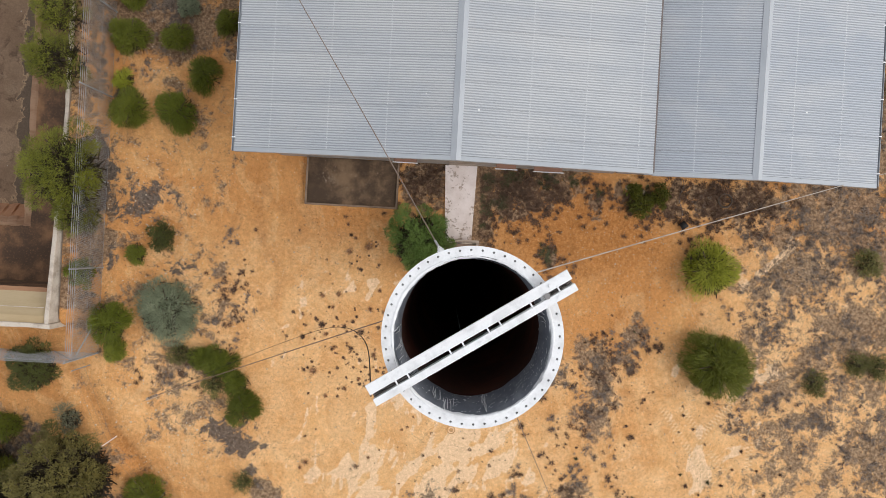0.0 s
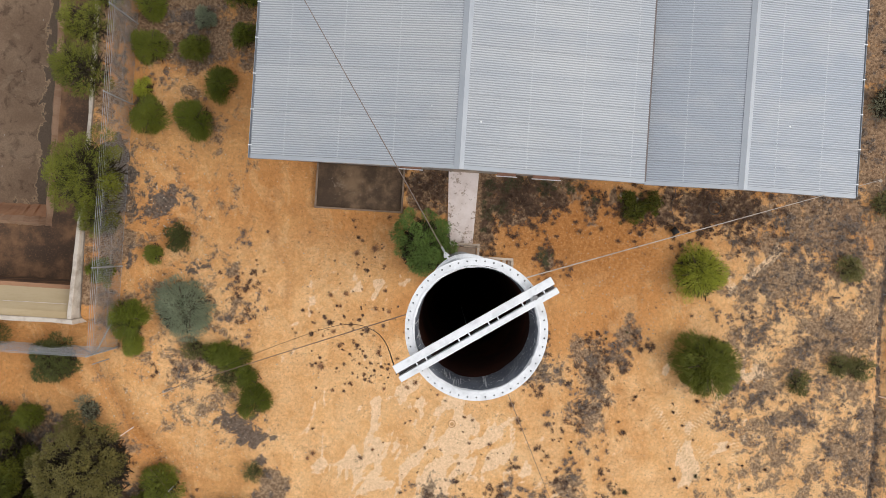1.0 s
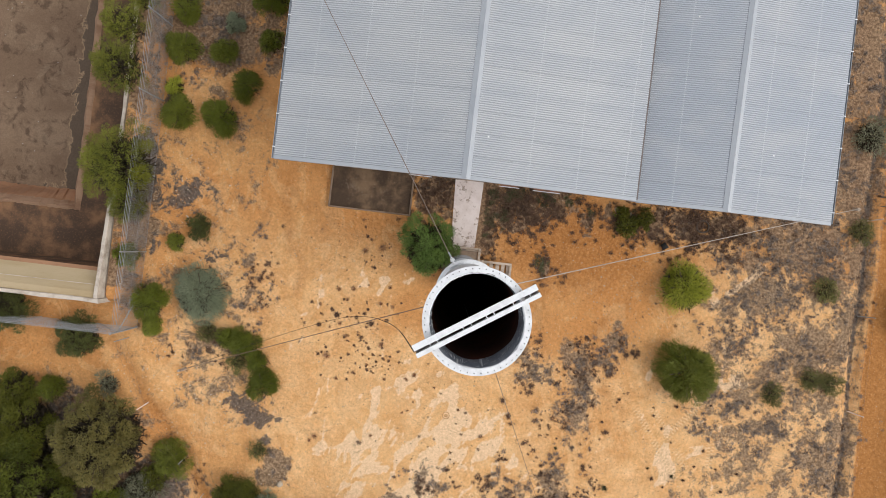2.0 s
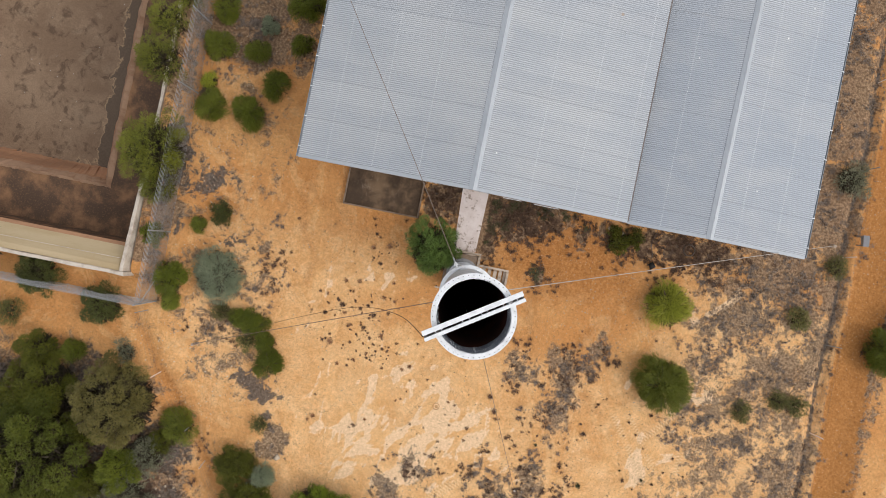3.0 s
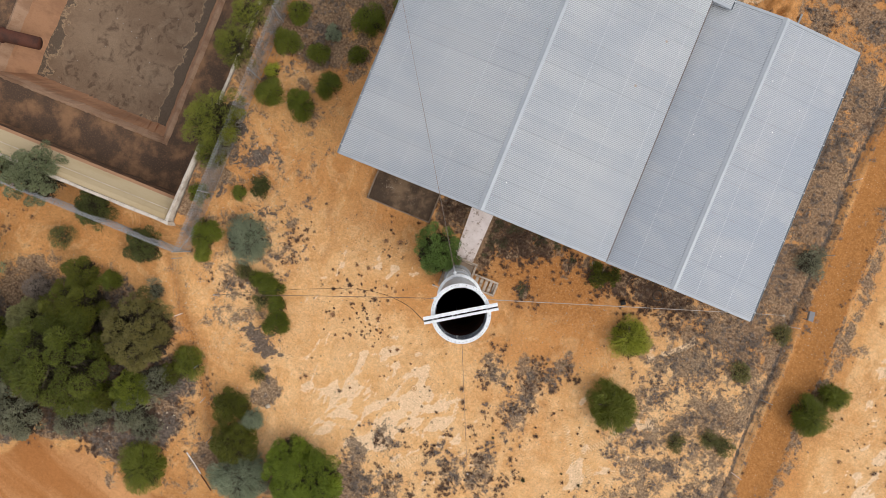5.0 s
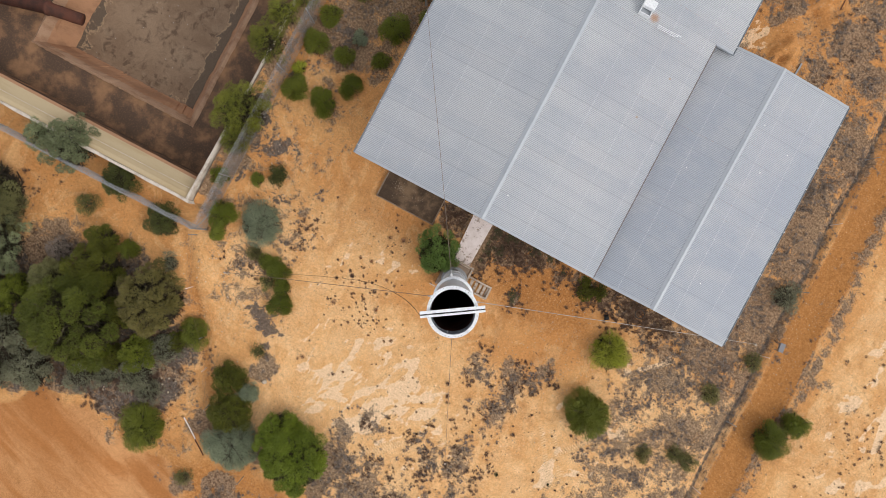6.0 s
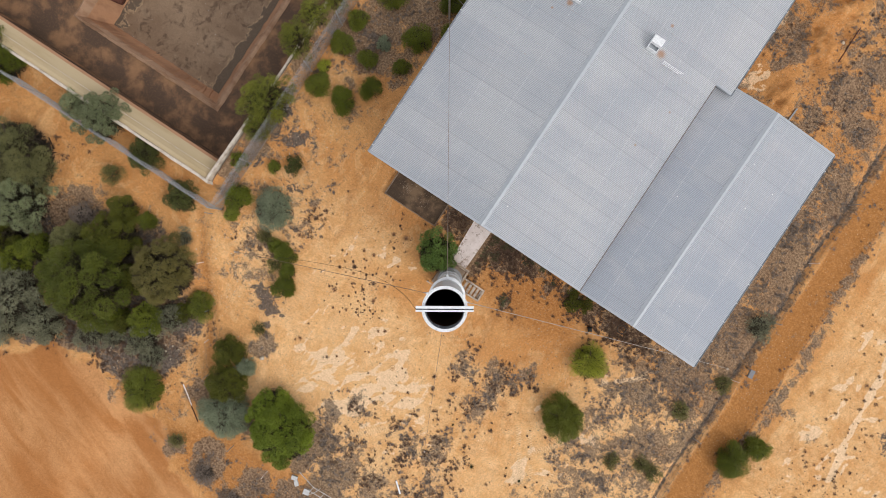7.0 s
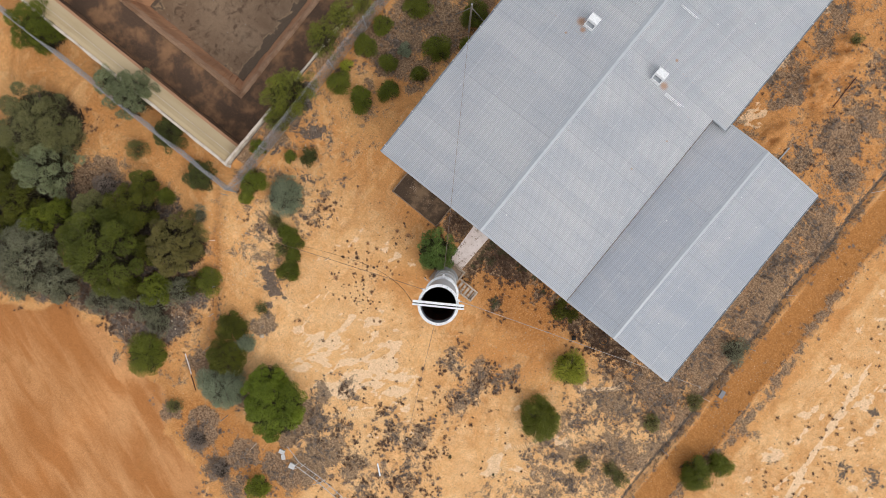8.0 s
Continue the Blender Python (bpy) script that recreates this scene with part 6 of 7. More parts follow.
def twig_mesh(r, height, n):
    """Bare inner branchlets that fill a crown; their dark colour paints its inner shade."""
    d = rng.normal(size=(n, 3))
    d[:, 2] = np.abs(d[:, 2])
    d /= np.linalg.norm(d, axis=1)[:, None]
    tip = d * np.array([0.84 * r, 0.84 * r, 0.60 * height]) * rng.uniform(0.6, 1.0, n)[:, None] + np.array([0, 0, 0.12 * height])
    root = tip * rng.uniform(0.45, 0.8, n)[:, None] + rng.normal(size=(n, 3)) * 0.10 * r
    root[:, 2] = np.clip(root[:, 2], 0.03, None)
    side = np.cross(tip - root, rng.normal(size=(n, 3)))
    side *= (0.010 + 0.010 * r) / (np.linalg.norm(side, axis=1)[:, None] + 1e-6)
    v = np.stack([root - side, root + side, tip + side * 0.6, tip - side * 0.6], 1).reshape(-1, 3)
    return fast_mesh("shade_brushwood", v, np.arange(4 * n).reshape(-1, 4), M_CROWNSHADE)


def shrub(name, x, y, r, height, material, label, category="shrub", group="shrubs", leaf=(0.15, 0.032), density=1.0, lobes=9, spiky=0.5, dome=False, core=0.3):
    """A trunk with limbs and a crown of leaves, standing on the ground."""
    t = thing(name, (x, y, gz(x, y)), label, category, group, "", rng.uniform(0, 360))
    bm = bmesh.new()
    tube(bm, [(0, 0, -0.2), (0.03 * r, 0.02, 0.25 * height), (0.0, 0.05 * r, 0.5 * height)], [0.07 * r + 0.02, 0.055 * r + 0.015, 0.03 * r], 7)
    trunk = part("trunk", bm, M_BARK, t)
    for k in range(5):
        a = k * 1.26 + rng.uniform(-0.3, 0.3)
        bm = bmesh.new()
        tube(bm, [(0, 0, 0.15 * height), (0.3 * r * math.cos(a), 0.3 * r * math.sin(a), 0.42 * height), (0.66 * r * math.cos(a), 0.66 * r * math.sin(a), 0.62 * height)], [0.035 * r, 0.024 * r, 0.008 * r], 5)
        part("limb", bm, M_BARK, trunk)
    area = leaf[0] * leaf[1] * 0.5
    n = int(np.clip(density * 9.5 * r * r / area, 700, 16000 if r < 1.4 else 34000))
    if dome:
        crown = broom_mesh(r, height, n, leaf[0], leaf[1], int(lobes * max(0.6, r)), material)
    else:
        crown = crown_mesh(r, height, n, leaf[0], leaf[1], int(lobes * (2.4 if r > 1.3 else 1.5)), material, spiky)
    part("crown", crown, material, t)
    tagged(part("shade_brushwood", twig_mesh(r, height, int(np.clip(core * 5000 * r * r, 200, 9000))), M_CROWNSHADE, t, "inner twigs coloured dark for the shade inside the crown"), kind="stuff")
    return t


YARD = [  # x, y, radius, height
    ("bright", -0.95, 0.75, 1.22, 2.1), ("round", 10.08, -3.08, 1.24, 1.7), ("fresh", 9.62, 0.36, 1.08, 1.2),
    ("silver", -10.02, -2.2, 1.14, 1.45), ("needle", -11.25, -0.2, 0.44, 0.8), ("dusky", -10.4, 0.48, 0.52, 0.7),
    ("darkneedle", -8.9, -3.95, 0.50, 0.6), ("darkneedle", -8.1, -4.05, 0.72, 0.9), ("darkneedle", -7.45, -4.75, 0.55, 0.8), ("darkneedle", -7.15, -5.65, 0.70, 0.9), ("dull", -9.6, -3.8, 0.40, 0.4), ("dull", -8.3, -4.9, 0.4, 0.4),
    ("darkneedle", -11.95, -2.7, 0.78, 1.3), ("needle", -11.75, -3.7, 0.50, 0.9)]
NORTH = [("needle", -11.7, 5.0, 0.80, 1.2), ("darkneedle", -10.1, 5.05, 0.78, 1.1), ("needle", -11.8, 7.6, 0.76, 1.1), ("needle", -10.3, 7.8, 0.60, 1.0),
         ("darkneedle", -9.25, 6.5, 0.68, 1.0), ("needle", -11.8, 9.25, 0.66, 1.1), ("darkneedle", -8.4, 8.4, 0.55, 1.1), ("darkneedle", -8.5, 10.25, 0.85, 1.3),
         ("silver", -10.0, 9.0, 0.45, 0.7), ("needle", -10.9, 11.5, 0.80, 1.2), ("darkneedle", -8.0, 13.2, 0.85, 1.4), ("darkneedle", -7.2, 11.5, 0.62, 1.2), ("fresh", -12.0, 6.0, 0.45, 0.7)]
PITSIDE = [("airy", -13.15, 2.5, 1.50, 2.6), ("airy", -12.9, 1.1, 0.80, 2.0), ("airy", -13.55, 6.2, 1.05, 2.4), ("airy", -13.5, 7.9, 0.88, 2.4), ("airy", -13.1, 9.2, 0.65, 2.0), ("airy", -13.2, 11.5, 1.0, 2.3),
           ("dusky", -14.55, -4.5, 0.92, 1.0), ("dusky", -17.6, -3.65, 0.95, 1.1), ("dull", -18.5, -5.5, 0.62, 0.9), ("olive", -12.9, -0.9, 0.5, 1.0),
           ("sage", -22.0, -3.3, 0.9, 2.0), ("sage", -20.3, -3.0, 1.45, 2.5), ("olive", -27.0, -3.45, 1.5, 2.3)]
THICKET = [("olgum", -23.2, -7.7, 2.45, 3.6), ("sage", -21.4, -9.6, 1.65, 3.4), ("thick", -15.9, -11.2, 2.45, 4.0), ("brown", -12.9, -8.3, 1.85, 3.2), ("greysilver", -19.5, -14.3, 2.2, 3.0), ("greysilver", -17.0, -14.5, 1.3, 1.9), ("greysilver", -18.7, -15.7, 1.0, 1.6), ("greysilver", -21.3, -15.9, 1.5, 2.0),
           ("dark", -22.0, -11.9, 1.7, 2.2), ("olive", -20.2, -12.4, 1.0, 2.0), ("olgum", -18.1, -10.0, 1.3, 2.0), ("dark", -16.3, -8.4, 1.45, 2.2), ("dry", -18.6, -8.4, 0.75, 1.0), ("dark", -16.8, -6.8, 0.85, 1.5), ("needle", -15.45, -6.6, 0.62, 1.1),
           ("needle", -10.5, -9.1, 0.85, 1.3), ("olive", -12.5, -11.2, 0.95, 1.2), ("grey", -13.2, -6.3, 0.48, 0.7), ("olive", -23.3, -9.8, 0.95, 2.0), ("dark", -21.0, -14.0, 1.1, 1.8), ("olive", -14.4, -11.9, 0.8, 1.4),
           ("dark", -14.3, -9.9, 1.0, 1.5), ("dark", -24.6, -11.0, 1.8, 2.4), ("dark", -24.0, -13.8, 2.0, 2.4), ("grey", -11.5, -10.4, 0.9, 0.9), ("olive", -19.6, -11.2, 0.9, 1.9), ("grey", -13.6, -13.1, 0.7, 0.6), ("grey", -12.1, -12.3, 1.0, 0.8), ("grey", -14.7, -13.6, 0.9, 1.0), ("dark", -13.5, -12.2, 0.7, 0.9), ("dark", -11.0, -9.9, 0.6, 0.9), ("grey", -11.2, -12.9, 0.7, 0.5)]
SOUTH = [("low", -10.6, -14.8, 1.24, 1.25), ("dark", -7.85, -10.3, 0.78, 1.0), ("dark", -7.3, -10.15, 0.58, 0.9), ("silver", -6.45, -10.6, 0.62, 0.9), ("dark", -6.75, -11.95, 1.22, 1.5), ("silver", -5.9, -13.45, 1.34, 1.5),
         ("vivid", -2.6, -12.4, 1.90, 2.3), ("vivid", -3.75, -11.7, 1.45, 1.9), ("vivid", -3.5, -12.9, 1.0, 1.5), ("dull", -7.0, -8.4, 0.36, 0.4), ("olive", -0.45, -16.9, 0.75, 0.9), ("silver", -20.5, -21.5, 0.8, 1.0), ("dull", -7.45, -16.3, 0.42, 0.4), ("dry", -5.1, -17.0, 0.6, 0.4), ("dry", -2.9, -17.6, 0.6, 0.4)]
ROADSIDE = [("darkneedle", 19.35, 0.2, 1.02, 1.5), ("darkneedle", 20.2, 1.55, 0.78, 1.1), ("grey", 16.6, 7.4, 0.75, 0.6), ("dull", 15.54, 0.9, 0.52, 0.5), ("dull", 15.3, -2.85, 0.45, 0.35), ("dull", 13.8, -3.65, 0.45, 0.4),
            ("dull", 16.7, 3.5, 0.5, 0.5), ("dark", 7.1, 2.6, 0.42, 0.4), ("dark", 7.75, 2.95, 0.38, 0.35), ("dark", 6.8, 3.1, 0.28, 0.3), ("dull", 16.1, -2.9, 0.5, 0.4), ("dull", 10.5, 26.1, 0.34, 0.5)]
KINDS = {  # material, leaf length and width, density, lumps, spikiness, core, words
    "needle": (M_BROOM, (0.20, 0.015), 1.5, 34, 0.8, 0.06, "dense olive-green needle-leaved shrub"),
    "darkneedle": (M_DARKBROOM, (0.20, 0.015), 1.5, 36, 0.8, 0.06, "dense dark green needle-leaved shrub"),
    "olive": (M_OLIVE, (0.11, 0.027), 1.1, 10, 0.8, 0.35, "dense olive-green needle-leaved shrub"),
    "dusky": (M_DUSKY, (0.12, 0.022), 0.85, 12, 0.7, 0.30, "open dusky olive shrub"),
    "round": (M_BROOM, (0.22, 0.015), 1.8, 110, 0.75, 0.04, "rounded dense olive-green broom bush"),
    "low": (M_BROOM, (0.20, 0.015), 1.4, 60, 0.8, 0.08, "low rounded olive-green broom shrub"),
    "bright": (M_BRIGHT, (0.105, 0.016), 0.9, 26, 0.45, 0.35, "leafy bright green shrub"),
    "vivid": (M_VIVID, (0.10, 0.030), 1.1, 18, 0.45, 0.35, "full vivid green bush"),
    "fresh": (M_LEMON, (0.24, 0.012), 1.1, 60, 0.75, 0.10, "open yellow-green needle-leaved shrub"),
    "dark": (M_DARKGR, (0.11, 0.028), 1.0, 12, 0.7, 0.35, "dense dark green shrub"),
    "silver": (M_SILVER, (0.18, 0.0145), 1.5, 90, 0.5, 0.10, "rounded silver-grey saltbush"),
    "airy": (M_WATTLE, (0.13, 0.014), 0.50, 26, 0.6, 0.10, "open-crowned green tree growing against the pit wall"),
    "greysilver": (M_GREYGR, (0.115, 0.036), 0.75, 15, 0.4, 0.12, "grey-green gum-leaved tree"),
    "sage": (M_SAGE, (0.10, 0.026), 0.9, 20, 0.4, 0.12, "sage-green gum-leaved tree"),
    "olgum": (M_OLGUM, (0.10, 0.030), 1.0, 22, 0.4, 0.2, "broad olive-grey tree in a thicket"),
    "brown": (M_BROWNGR, (0.10, 0.032), 1.0, 22, 0.4, 0.3, "brownish olive tree in a thicket"),
    "thick": (M_THICK, (0.105, 0.034), 1.0, 17, 0.4, 0.25, "large green tree in a thicket"),
    "dull": (M_DULL, (0.13, 0.016), 0.55, 16, 0.7, 0.05, "dull brownish-green shrub"),
    "dry": (M_TWIGGREY, (0.13, 0.014), 0.5, 9, 0.6, 0.3, "leafless grey-brown dry bush"),
    "grey": (M_GREYGR, (0.15, 0.022), 0.45, 9, 0.6, 0.4, "thin grey-green dry shrub"),
}
BROOMS = ("round", "silver", "fresh", "low", "needle", "darkneedle")
for rows, where in ((YARD, "standing in the sandy yard"), (NORTH, "among ash and litter by the shed"), (PITSIDE, "beside the pit fence"), (THICKET, "west of the wire fence"), (SOUTH, "by the southern fence"), (ROADSIDE, "by the dirt road")):
    for kind, x, y, r, h in rows:
        mat_, leaf_, dens, lob, spk, inner, words = KINDS[kind]
        tall = h > 1.9
        r = r * (1.13 if kind in BROOMS else 1.05)
        shrub("tree" if tall else "shrub", x, y, r, h, mat_, words if kind in ("airy", "brown", "thick", "olgum") else words + " " + where, "tree" if tall else "shrub", "shrubs and trees", leaf_, dens, lob, spk, kind in BROOMS, inner)

# ---------- dry tufts and low scrub ----------
def tuft_arrays(r, h, n, width, r2):
    """A burst of thin stalks from one root: triangles."""
    a = r2.uniform(0, 6.283, n)
    q = np.sqrt(r2.random(n)) * r
    tip = np.stack([q * np.cos(a), q * np.sin(a), h * r2.uniform(0.3, 1.0, n)], 1)
    root = tip * np.array([0.06, 0.06, 0.0]) + r2.normal(size=(n, 3)) * np.array([0.03, 0.03, 0.0]) * r
    side = np.stack([-np.sin(a + r2.normal(0, 0.6, n)), np.cos(a), r2.normal(0, 0.3, n)], 1) * width
    midp = (root * 0.60 + tip * 0.40) + np.array([0, 0, 0.15 * h])
    return np.stack([root, midp + side, tip, midp - side], 1).reshape(-1, 3)


def tuft_mesh(r, h, n, width, material, seed):
    v = tuft_arrays(r, h, n, width, np.random.default_rng(seed))
    return fast_mesh("clump", v, np.arange(len(v)).reshape(-1, 4), material)


TUFTS = [tuft_mesh(0.11, 0.12, 130, 0.0038, M_TWIG, 31), tuft_mesh(0.13, 0.13, 140, 0.0036, M_TWIG, 32), tuft_mesh(0.15, 0.10, 140, 0.0034, M_TWIG, 33), tuft_mesh(0.14, 0.16, 160, 0.0038, M_TUFTGREEN, 34),
         tuft_mesh(0.13, 0.12, 110, 0.0036, M_SANDTUFT, 35), tuft_mesh(0.15, 0.13, 120, 0.0034, M_SANDTUFT, 36), tuft_mesh(0.17, 0.10, 120, 0.0032, M_SANDTUFT, 37)]
SPOTS_SAND = [(-4.5, -1.4), (-3.9, -1.3), (-3.3, -1.1), (-2.4, -1.1), (-2.7, -1.8), (-2.2, -1.9), (-4.1, -1.8), (-4.9, -2.1), (-5.2, -2.1), (-4.3, -2.8), (-4.7, -3.0), (-4.0, -3.3), (-3.5, -3.1), (-3.1, -3.5),
              (-2.5, -3.5), (-3.2, -4.0), (-2.3, -4.1), (-4.7, -4.2), (-2.7, -4.7), (-3.5, -4.8), (-3.0, -4.4), (-4.2, -5.1), (-2.2, -4.9), (-1.1, -6.1), (-1.3, -6.2), (-0.9, -5.7), (-1.3, -4.8), (-1.0, -4.6),
              (-0.1, -5.0), (1.0, -5.8), (-2.5, -7.3), (-2.1, -7.0), (-4.8, -7.6), (-5.0, -7.8), (-1.3, -8.2), (-3.2, 0.1), (-3.6, 0.3), (-3.4, 0.8), (-3.7, 1.3), (-2.9, 0.5)]
SPOTS_EAST = [(5.3, -2.6), (7.1, -2.1), (6.3, -2.4), (6.6, -2.7), (7.7, -2.7), (5.7, -2.9), (7.6, -4.6), (9.1, -5.1), (9.5, -5.6), (10.0, -4.6), (11.4, -4.4), (12.2, -4.4), (7.9, -5.5), (7.0, -5.6), (7.2, -6.0),
              (5.2, -6.5), (5.2, -6.9), (4.1, -7.3), (2.8, -5.2), (3.1, -5.8), (2.6, -8.4), (3.4, -8.9), (4.7, -7.7), (5.1, -8.1), (7.4, -8.3), (9.3, -7.7), (9.8, -8.0), (10.6, -7.6), (11.0, -7.0), (10.1, -7.5),
              (11.3, -6.3), (12.8, -7.1), (9.1, -7.3), (11.9, -7.0), (12.2, -7.9)]
for rows, size, words in ((SPOTS_SAND, 1.0, "small dark dry tuft on bare sand"), (SPOTS_EAST, 1.0, "low dead brown tuft on pale sand")):
    for x, y in rows:
        g = int(rng.integers(0, 4)) if rows is SPOTS_EAST else 4 + int(rng.integers(0, 3))
        k = min(0.78 * size * rng.lognormal(-0.05, 0.4), 1.25)
        t = thing("dry_tuft", (x, y, gz(x, y) - 0.01), words, "dry tuft", "dry tufts", "", rng.uniform(0, 360))
        s = part("clump", TUFTS[g], M_TWIG, t)
        s.scale = (k * rng.uniform(0.7, 1.4), k, k)


def under_roof(x, y):
    return y > 3.7 and (-6.0 < x < 6.0 or (x >= 6.0 and x < 13.0 and y < 16.0))


def litter(name, rows, per_m2, size, material, label, seed, clump=0.0, full=1.0):
    """Uncountable low scrub scattered over round patches."""
    r2 = np.random.default_rng(seed)
    out = []
    for a, b, r in rows:
        m = int(per_m2 * 3.14 * r * r)
        cx = r2.normal(0, r * 0.62, (max(1, m // 6), 2)) if clump else None
        for k in range(m):
            if clump:
                c = cx[r2.integers(len(cx))]
                x, y = a + c[0] + r2.normal(0, clump), b + c[1] + r2.normal(0, clump)
            else:
                x, y = a + r2.normal(0, r * 0.55), b + r2.normal(0, r * 0.55)
            if under_roof(x, y) or (-0.35 < x < 1.15 and -0.9 < y < 3.8) or (x < -13.3 and y > -3.1):
                continue
            s = min(size * r2.lognormal(-0.15, 0.5), 0.19)
            v = tuft_arrays(s, s * r2.uniform(0.3, 0.8), int(full * (18 + 60 * s / 0.2)), 0.0026 + 0.006 * s, r2)
            out.append(v + np.array([x, y, gz(x, y) - 0.01]))
    v = np.concatenate(out)
    ob = new(name, fast_mesh(name, v, np.arange(len(v)).reshape(-1, 4), material))
    return tagged(ob, label, "dry scrub", "", "stuff")


litter("dry_scrub", SCRUB_YARD, 12, 0.125, M_TWIG, "dead dark brown low scrub in patches", 51, 0.17)
litter("dry_scrub", SCRUB_YARD, 8, 0.15, M_TWIGGREY, "greyish dead low scrub between the brown tufts", 74, 0.22)
litter("dry_scrub", SCRUB_EAVE, 75, 0.15, M_TWIG, "dense dead scrub along the shed wall", 52, 0.25)
litter("dry_scrub", SCRUB_EAST, 22, 0.11, M_TWIGGREY, "grey dead stubble over the eastern ground", 53, 0.18)
litter("dry_scrub", SCRUB_RUBBLE + [(8.1, 21.5, 0.7), (8.2, 23.8, 0.7), (8.0, 26.0, 0.8), (12.0, 24.5, 1.2), (14.8, 25.0, 1.3)], 18, 0.12, M_TWIGGREY, "grey dead stubble over orange rubble", 66, 0.2)
litter("dry_scrub", SCRUB_THICKET, 13, 0.15, M_TWIG, "dark leaf litter and twigs under the thicket", 67, 0.3)
litter("dry_scrub", SCRUB_WEST, 11, 0.13, M_TWIGGREY, "grey leaf litter and dead stubble", 54, 0.3)
litter("dry_scrub", [(17.12, y, 0.35) for y in np.arange(-20, 30, 0.9) + 0.0], 8, 0.14, M_TWIG, "dead scrub caught along the road fence", 55)
litter("dry_scrub", [(17.2, y, 0.5) for y in np.arange(-20, 30, 0.7)], 11, 0.11, M_TWIGGREY, "dead grass under the road fence", 60)
litter("dry_scrub", [(19.8, y, 0.6) for y in np.arange(-8, 26, 1.6)], 5, 0.11, M_TWIGGREY, "grey stubble along the road's far edge", 56)
litter("dry_scrub", [(24.0, y, 2.4) for y in np.arange(-10, 24, 3.0)] + [(23.2, 2.0, 1.6), (25.5, 3.0, 1.8), (24.5, 0.0, 1.8)], 2.2, 0.10, M_TWIG, "scattered dark tufts on pale sand", 57)
litter("dry_scrub", [(19.1, y, 0.45) for y in np.arange(-6, 18, 1.2)], 3.2, 0.10, M_TWIG, "small dark tufts on the road's worn edge", 70)
litter("dry_scrub", [(13.0, y, 2.2) for y in np.arange(17.5, 29, 2.4)] + [(8.3, y, 0.5) for y in np.arange(20.5, 28, 1.0)], 2.6, 0.12, M_TWIG, "dark dead tufts over the rubble behind the annex", 73)
litter("green_scrub", [(1.28, 2.8, 0.25), (1.28, 2.2, 0.22), (1.35, 1.5, 0.2), (3.7, 0.6, 0.35), (7.2, 2.8, 0.5), (2.6, 3.35, 0.3), (3.6, 3.3, 0.35), (4.6, 3.3, 0.25), (1.45, 3.3, 0.25), (5.5, 2.9, 0.25), (2.1, 3.3, 0.3), (1.9, 2.4, 0.3)], 60, 0.16, M_TUFTGREEN, "dull green low growth by the shed", 58)
litter("dry_scrub", ASH, 3, 0.10, M_TWIGGREY, "charred twigs on ash", 59)


litter("dead_seedlings", [(-3.4, -2.4, 1.5), (-2.6, -4.4, 1.2), (-4.6, -3.6, 1.2), (-3.2, 0.2, 0.9)], 9.0, 0.058, M_TWIG, "small dark dead seedlings on bare sand", 68, 0.0, 2.6)
litter("fallen_twigs", [(-3.5, -3.0, 3.2), (1.0, -7.0, 4.0), (8.0, -5.0, 4.5), (12.0, -1.0, 4.0), (-8.0, -2.0, 3.0), (-4.0, 1.0, 2.2), (26.0, 4.0, 4.0), (26.0, 14.0, 4.0)], 2.4, 0.050, M_TWIG, "tiny dark twigs and dead seedlings on sand", 64)


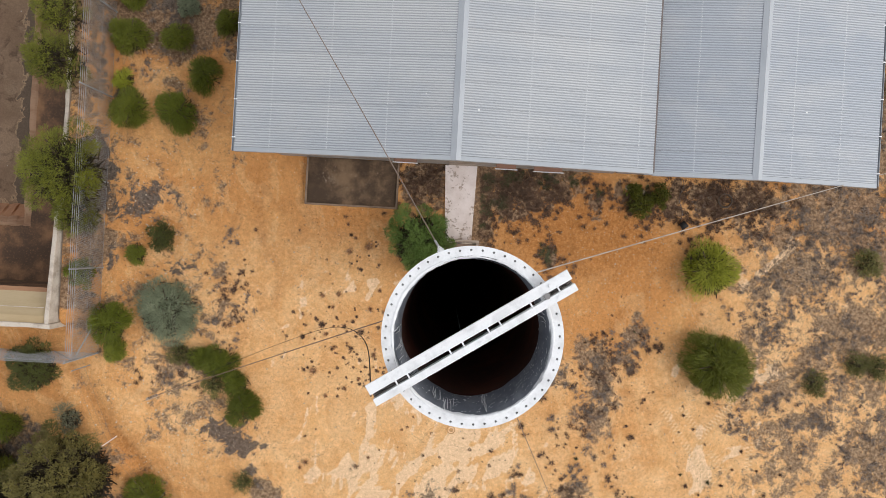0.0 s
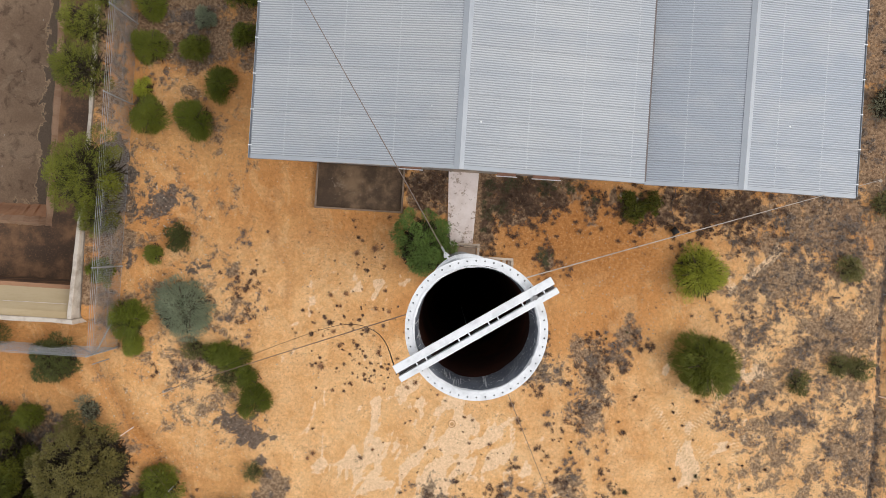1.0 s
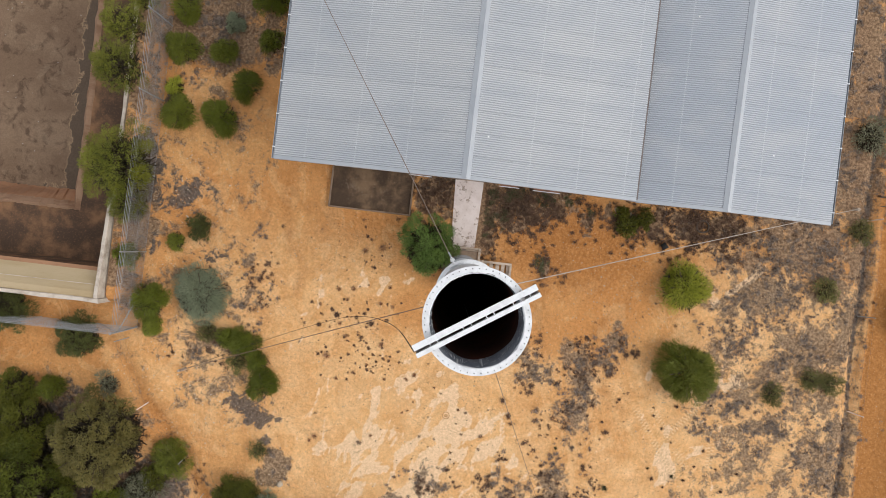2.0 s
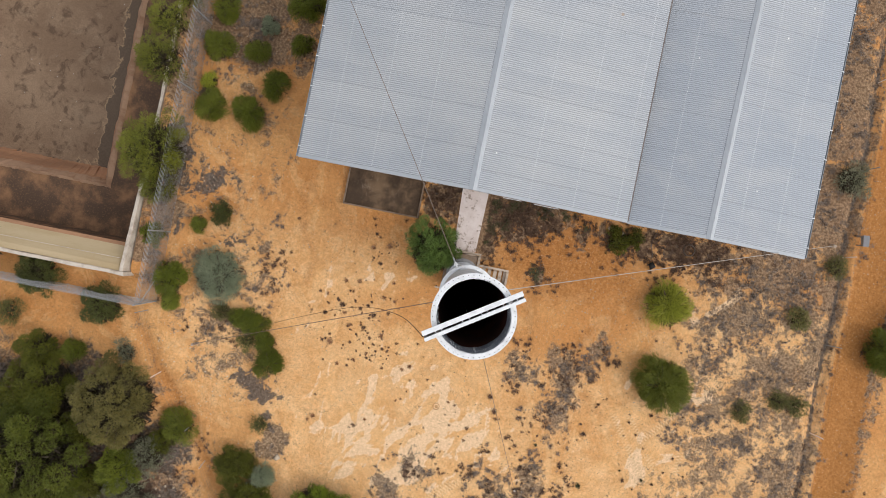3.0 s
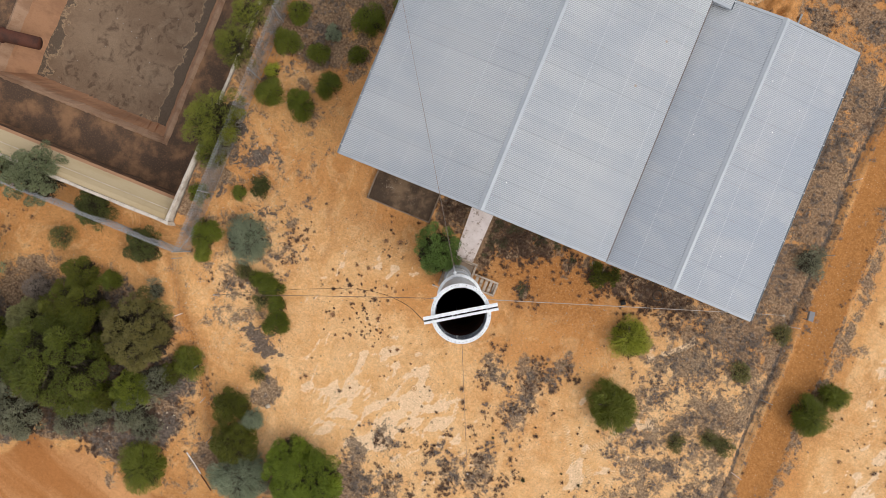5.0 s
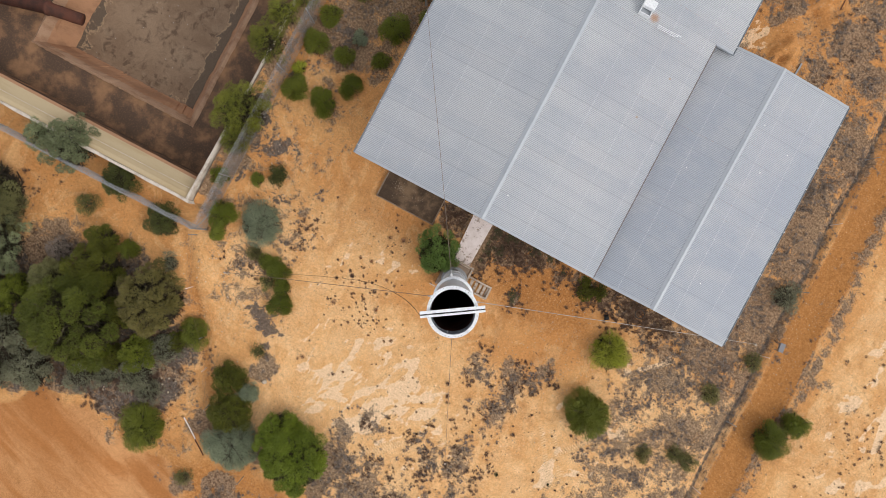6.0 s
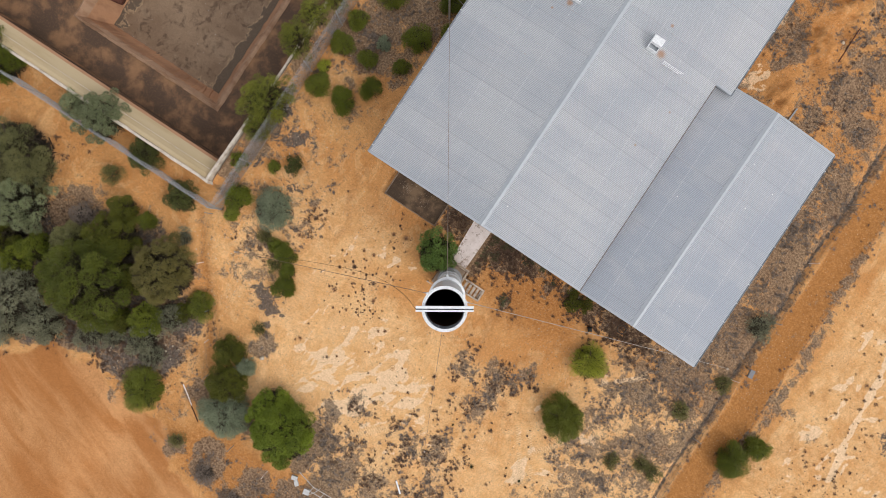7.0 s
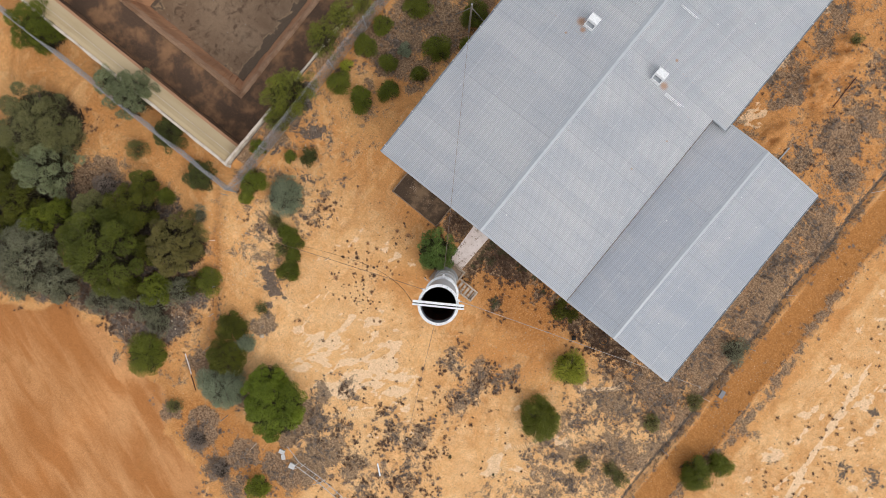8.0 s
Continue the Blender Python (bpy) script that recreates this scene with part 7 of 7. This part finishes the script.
def stones(name, rows, size, label, seed, lift=0.0):
    r2 = np.random.default_rng(seed)
    base = bmesh.new()
    bmesh.ops.create_icosphere(base, subdivisions=1, radius=1.0)
    bv = np.array([v.co[:] for v in base.verts])
    bf = np.array([[v.index for v in f.verts] for f in base.faces])
    base.free()
    vs, fs, n = [], [], 0
    for a, b, r, m in rows:
        for k in range(m):
            x, y = a + r2.normal(0, r), b + r2.normal(0, r)
            if under_roof(x, y) or (x < -13.3 and y > -3.1):
                continue
            s = size * min(r2.lognormal(0, 0.5), 2.2)
            v = bv * (1 + 0.25 * r2.normal(size=bv.shape)) * np.array([s * r2.uniform(0.7, 1.4), s, s * 0.6]) + np.array([x, y, gz(x, y) + lift + 0.2 * s])
            vs.append(v)
            fs.append(bf + n)
            n += len(bv)
    ob = new(name, fast_mesh(name, np.concatenate(vs), np.concatenate(fs), M_STONE))
    return tagged(ob, label, "stones", "", "stuff")


stones("stones", [(-9.2, -1.2, 1.2, 60), (-10.8, 6.4, 0.6, 50), (-8.5, 2.0, 2.5, 40), (-10.5, -6.0, 1.5, 60), (-6.6, -9.6, 0.8, 30), (-11.5, -1.8, 0.8, 60), (-10.9, 1.0, 0.9, 110), (-11.2, 3.4, 0.7, 80), (-10.9, -5.5, 1.0, 120), (-9.3, -7.3, 0.9, 90)], 0.015, "small pale stones on sand", 61)
stones("gravel", [(-7.5, -3.0, 4.0, 300), (10.0, -2.0, 4.0, 500), (6.0, 0.2, 1.8, 420), (8.5, -0.8, 1.6, 260), (18.5, 4.0, 0.6, 120), (18.5, 7.0, 0.6, 100), (14.5, 6.0, 4.0, 300), (1.0, -5.0, 5.0, 160), (10.4, 19.4, 0.8, 120), (10.9, 22.9, 0.9, 160), (10.8, 25.3, 0.8, 100)], 0.012, "fine scattered gravel", 62)
stones("slab_grit", [(-4.35, 2.82, 0.24, 150), (-3.2, 2.82, 0.24, 80), (-4.6, 2.9, 0.2, 80)], 0.007, "pale grit strewn on the dark slab", 65, 0.095)
stones("white_lump", [(11.64, 23.44, 0.04, 3)], 0.055, "white lump of plaster on orange rubble", 69)
stones("boulder", [(-6.0, -9.75, 0.02, 2)], 0.17, "pale orange boulder beside a green shrub", 71)
stones("plaster_bits", [(-11.3, -12.3, 0.5, 7), (-10.4, -12.3, 0.3, 4), (-13.2, -14.2, 0.4, 5)], 0.05, "white bits of plaster strewn by the thicket", 72)
stones("rubble", [(3.0, 3.3, 0.3, 0), (6.9, 3.25, 0.2, 3)], 0.06, "pale lumps of rubble by the wall", 63)
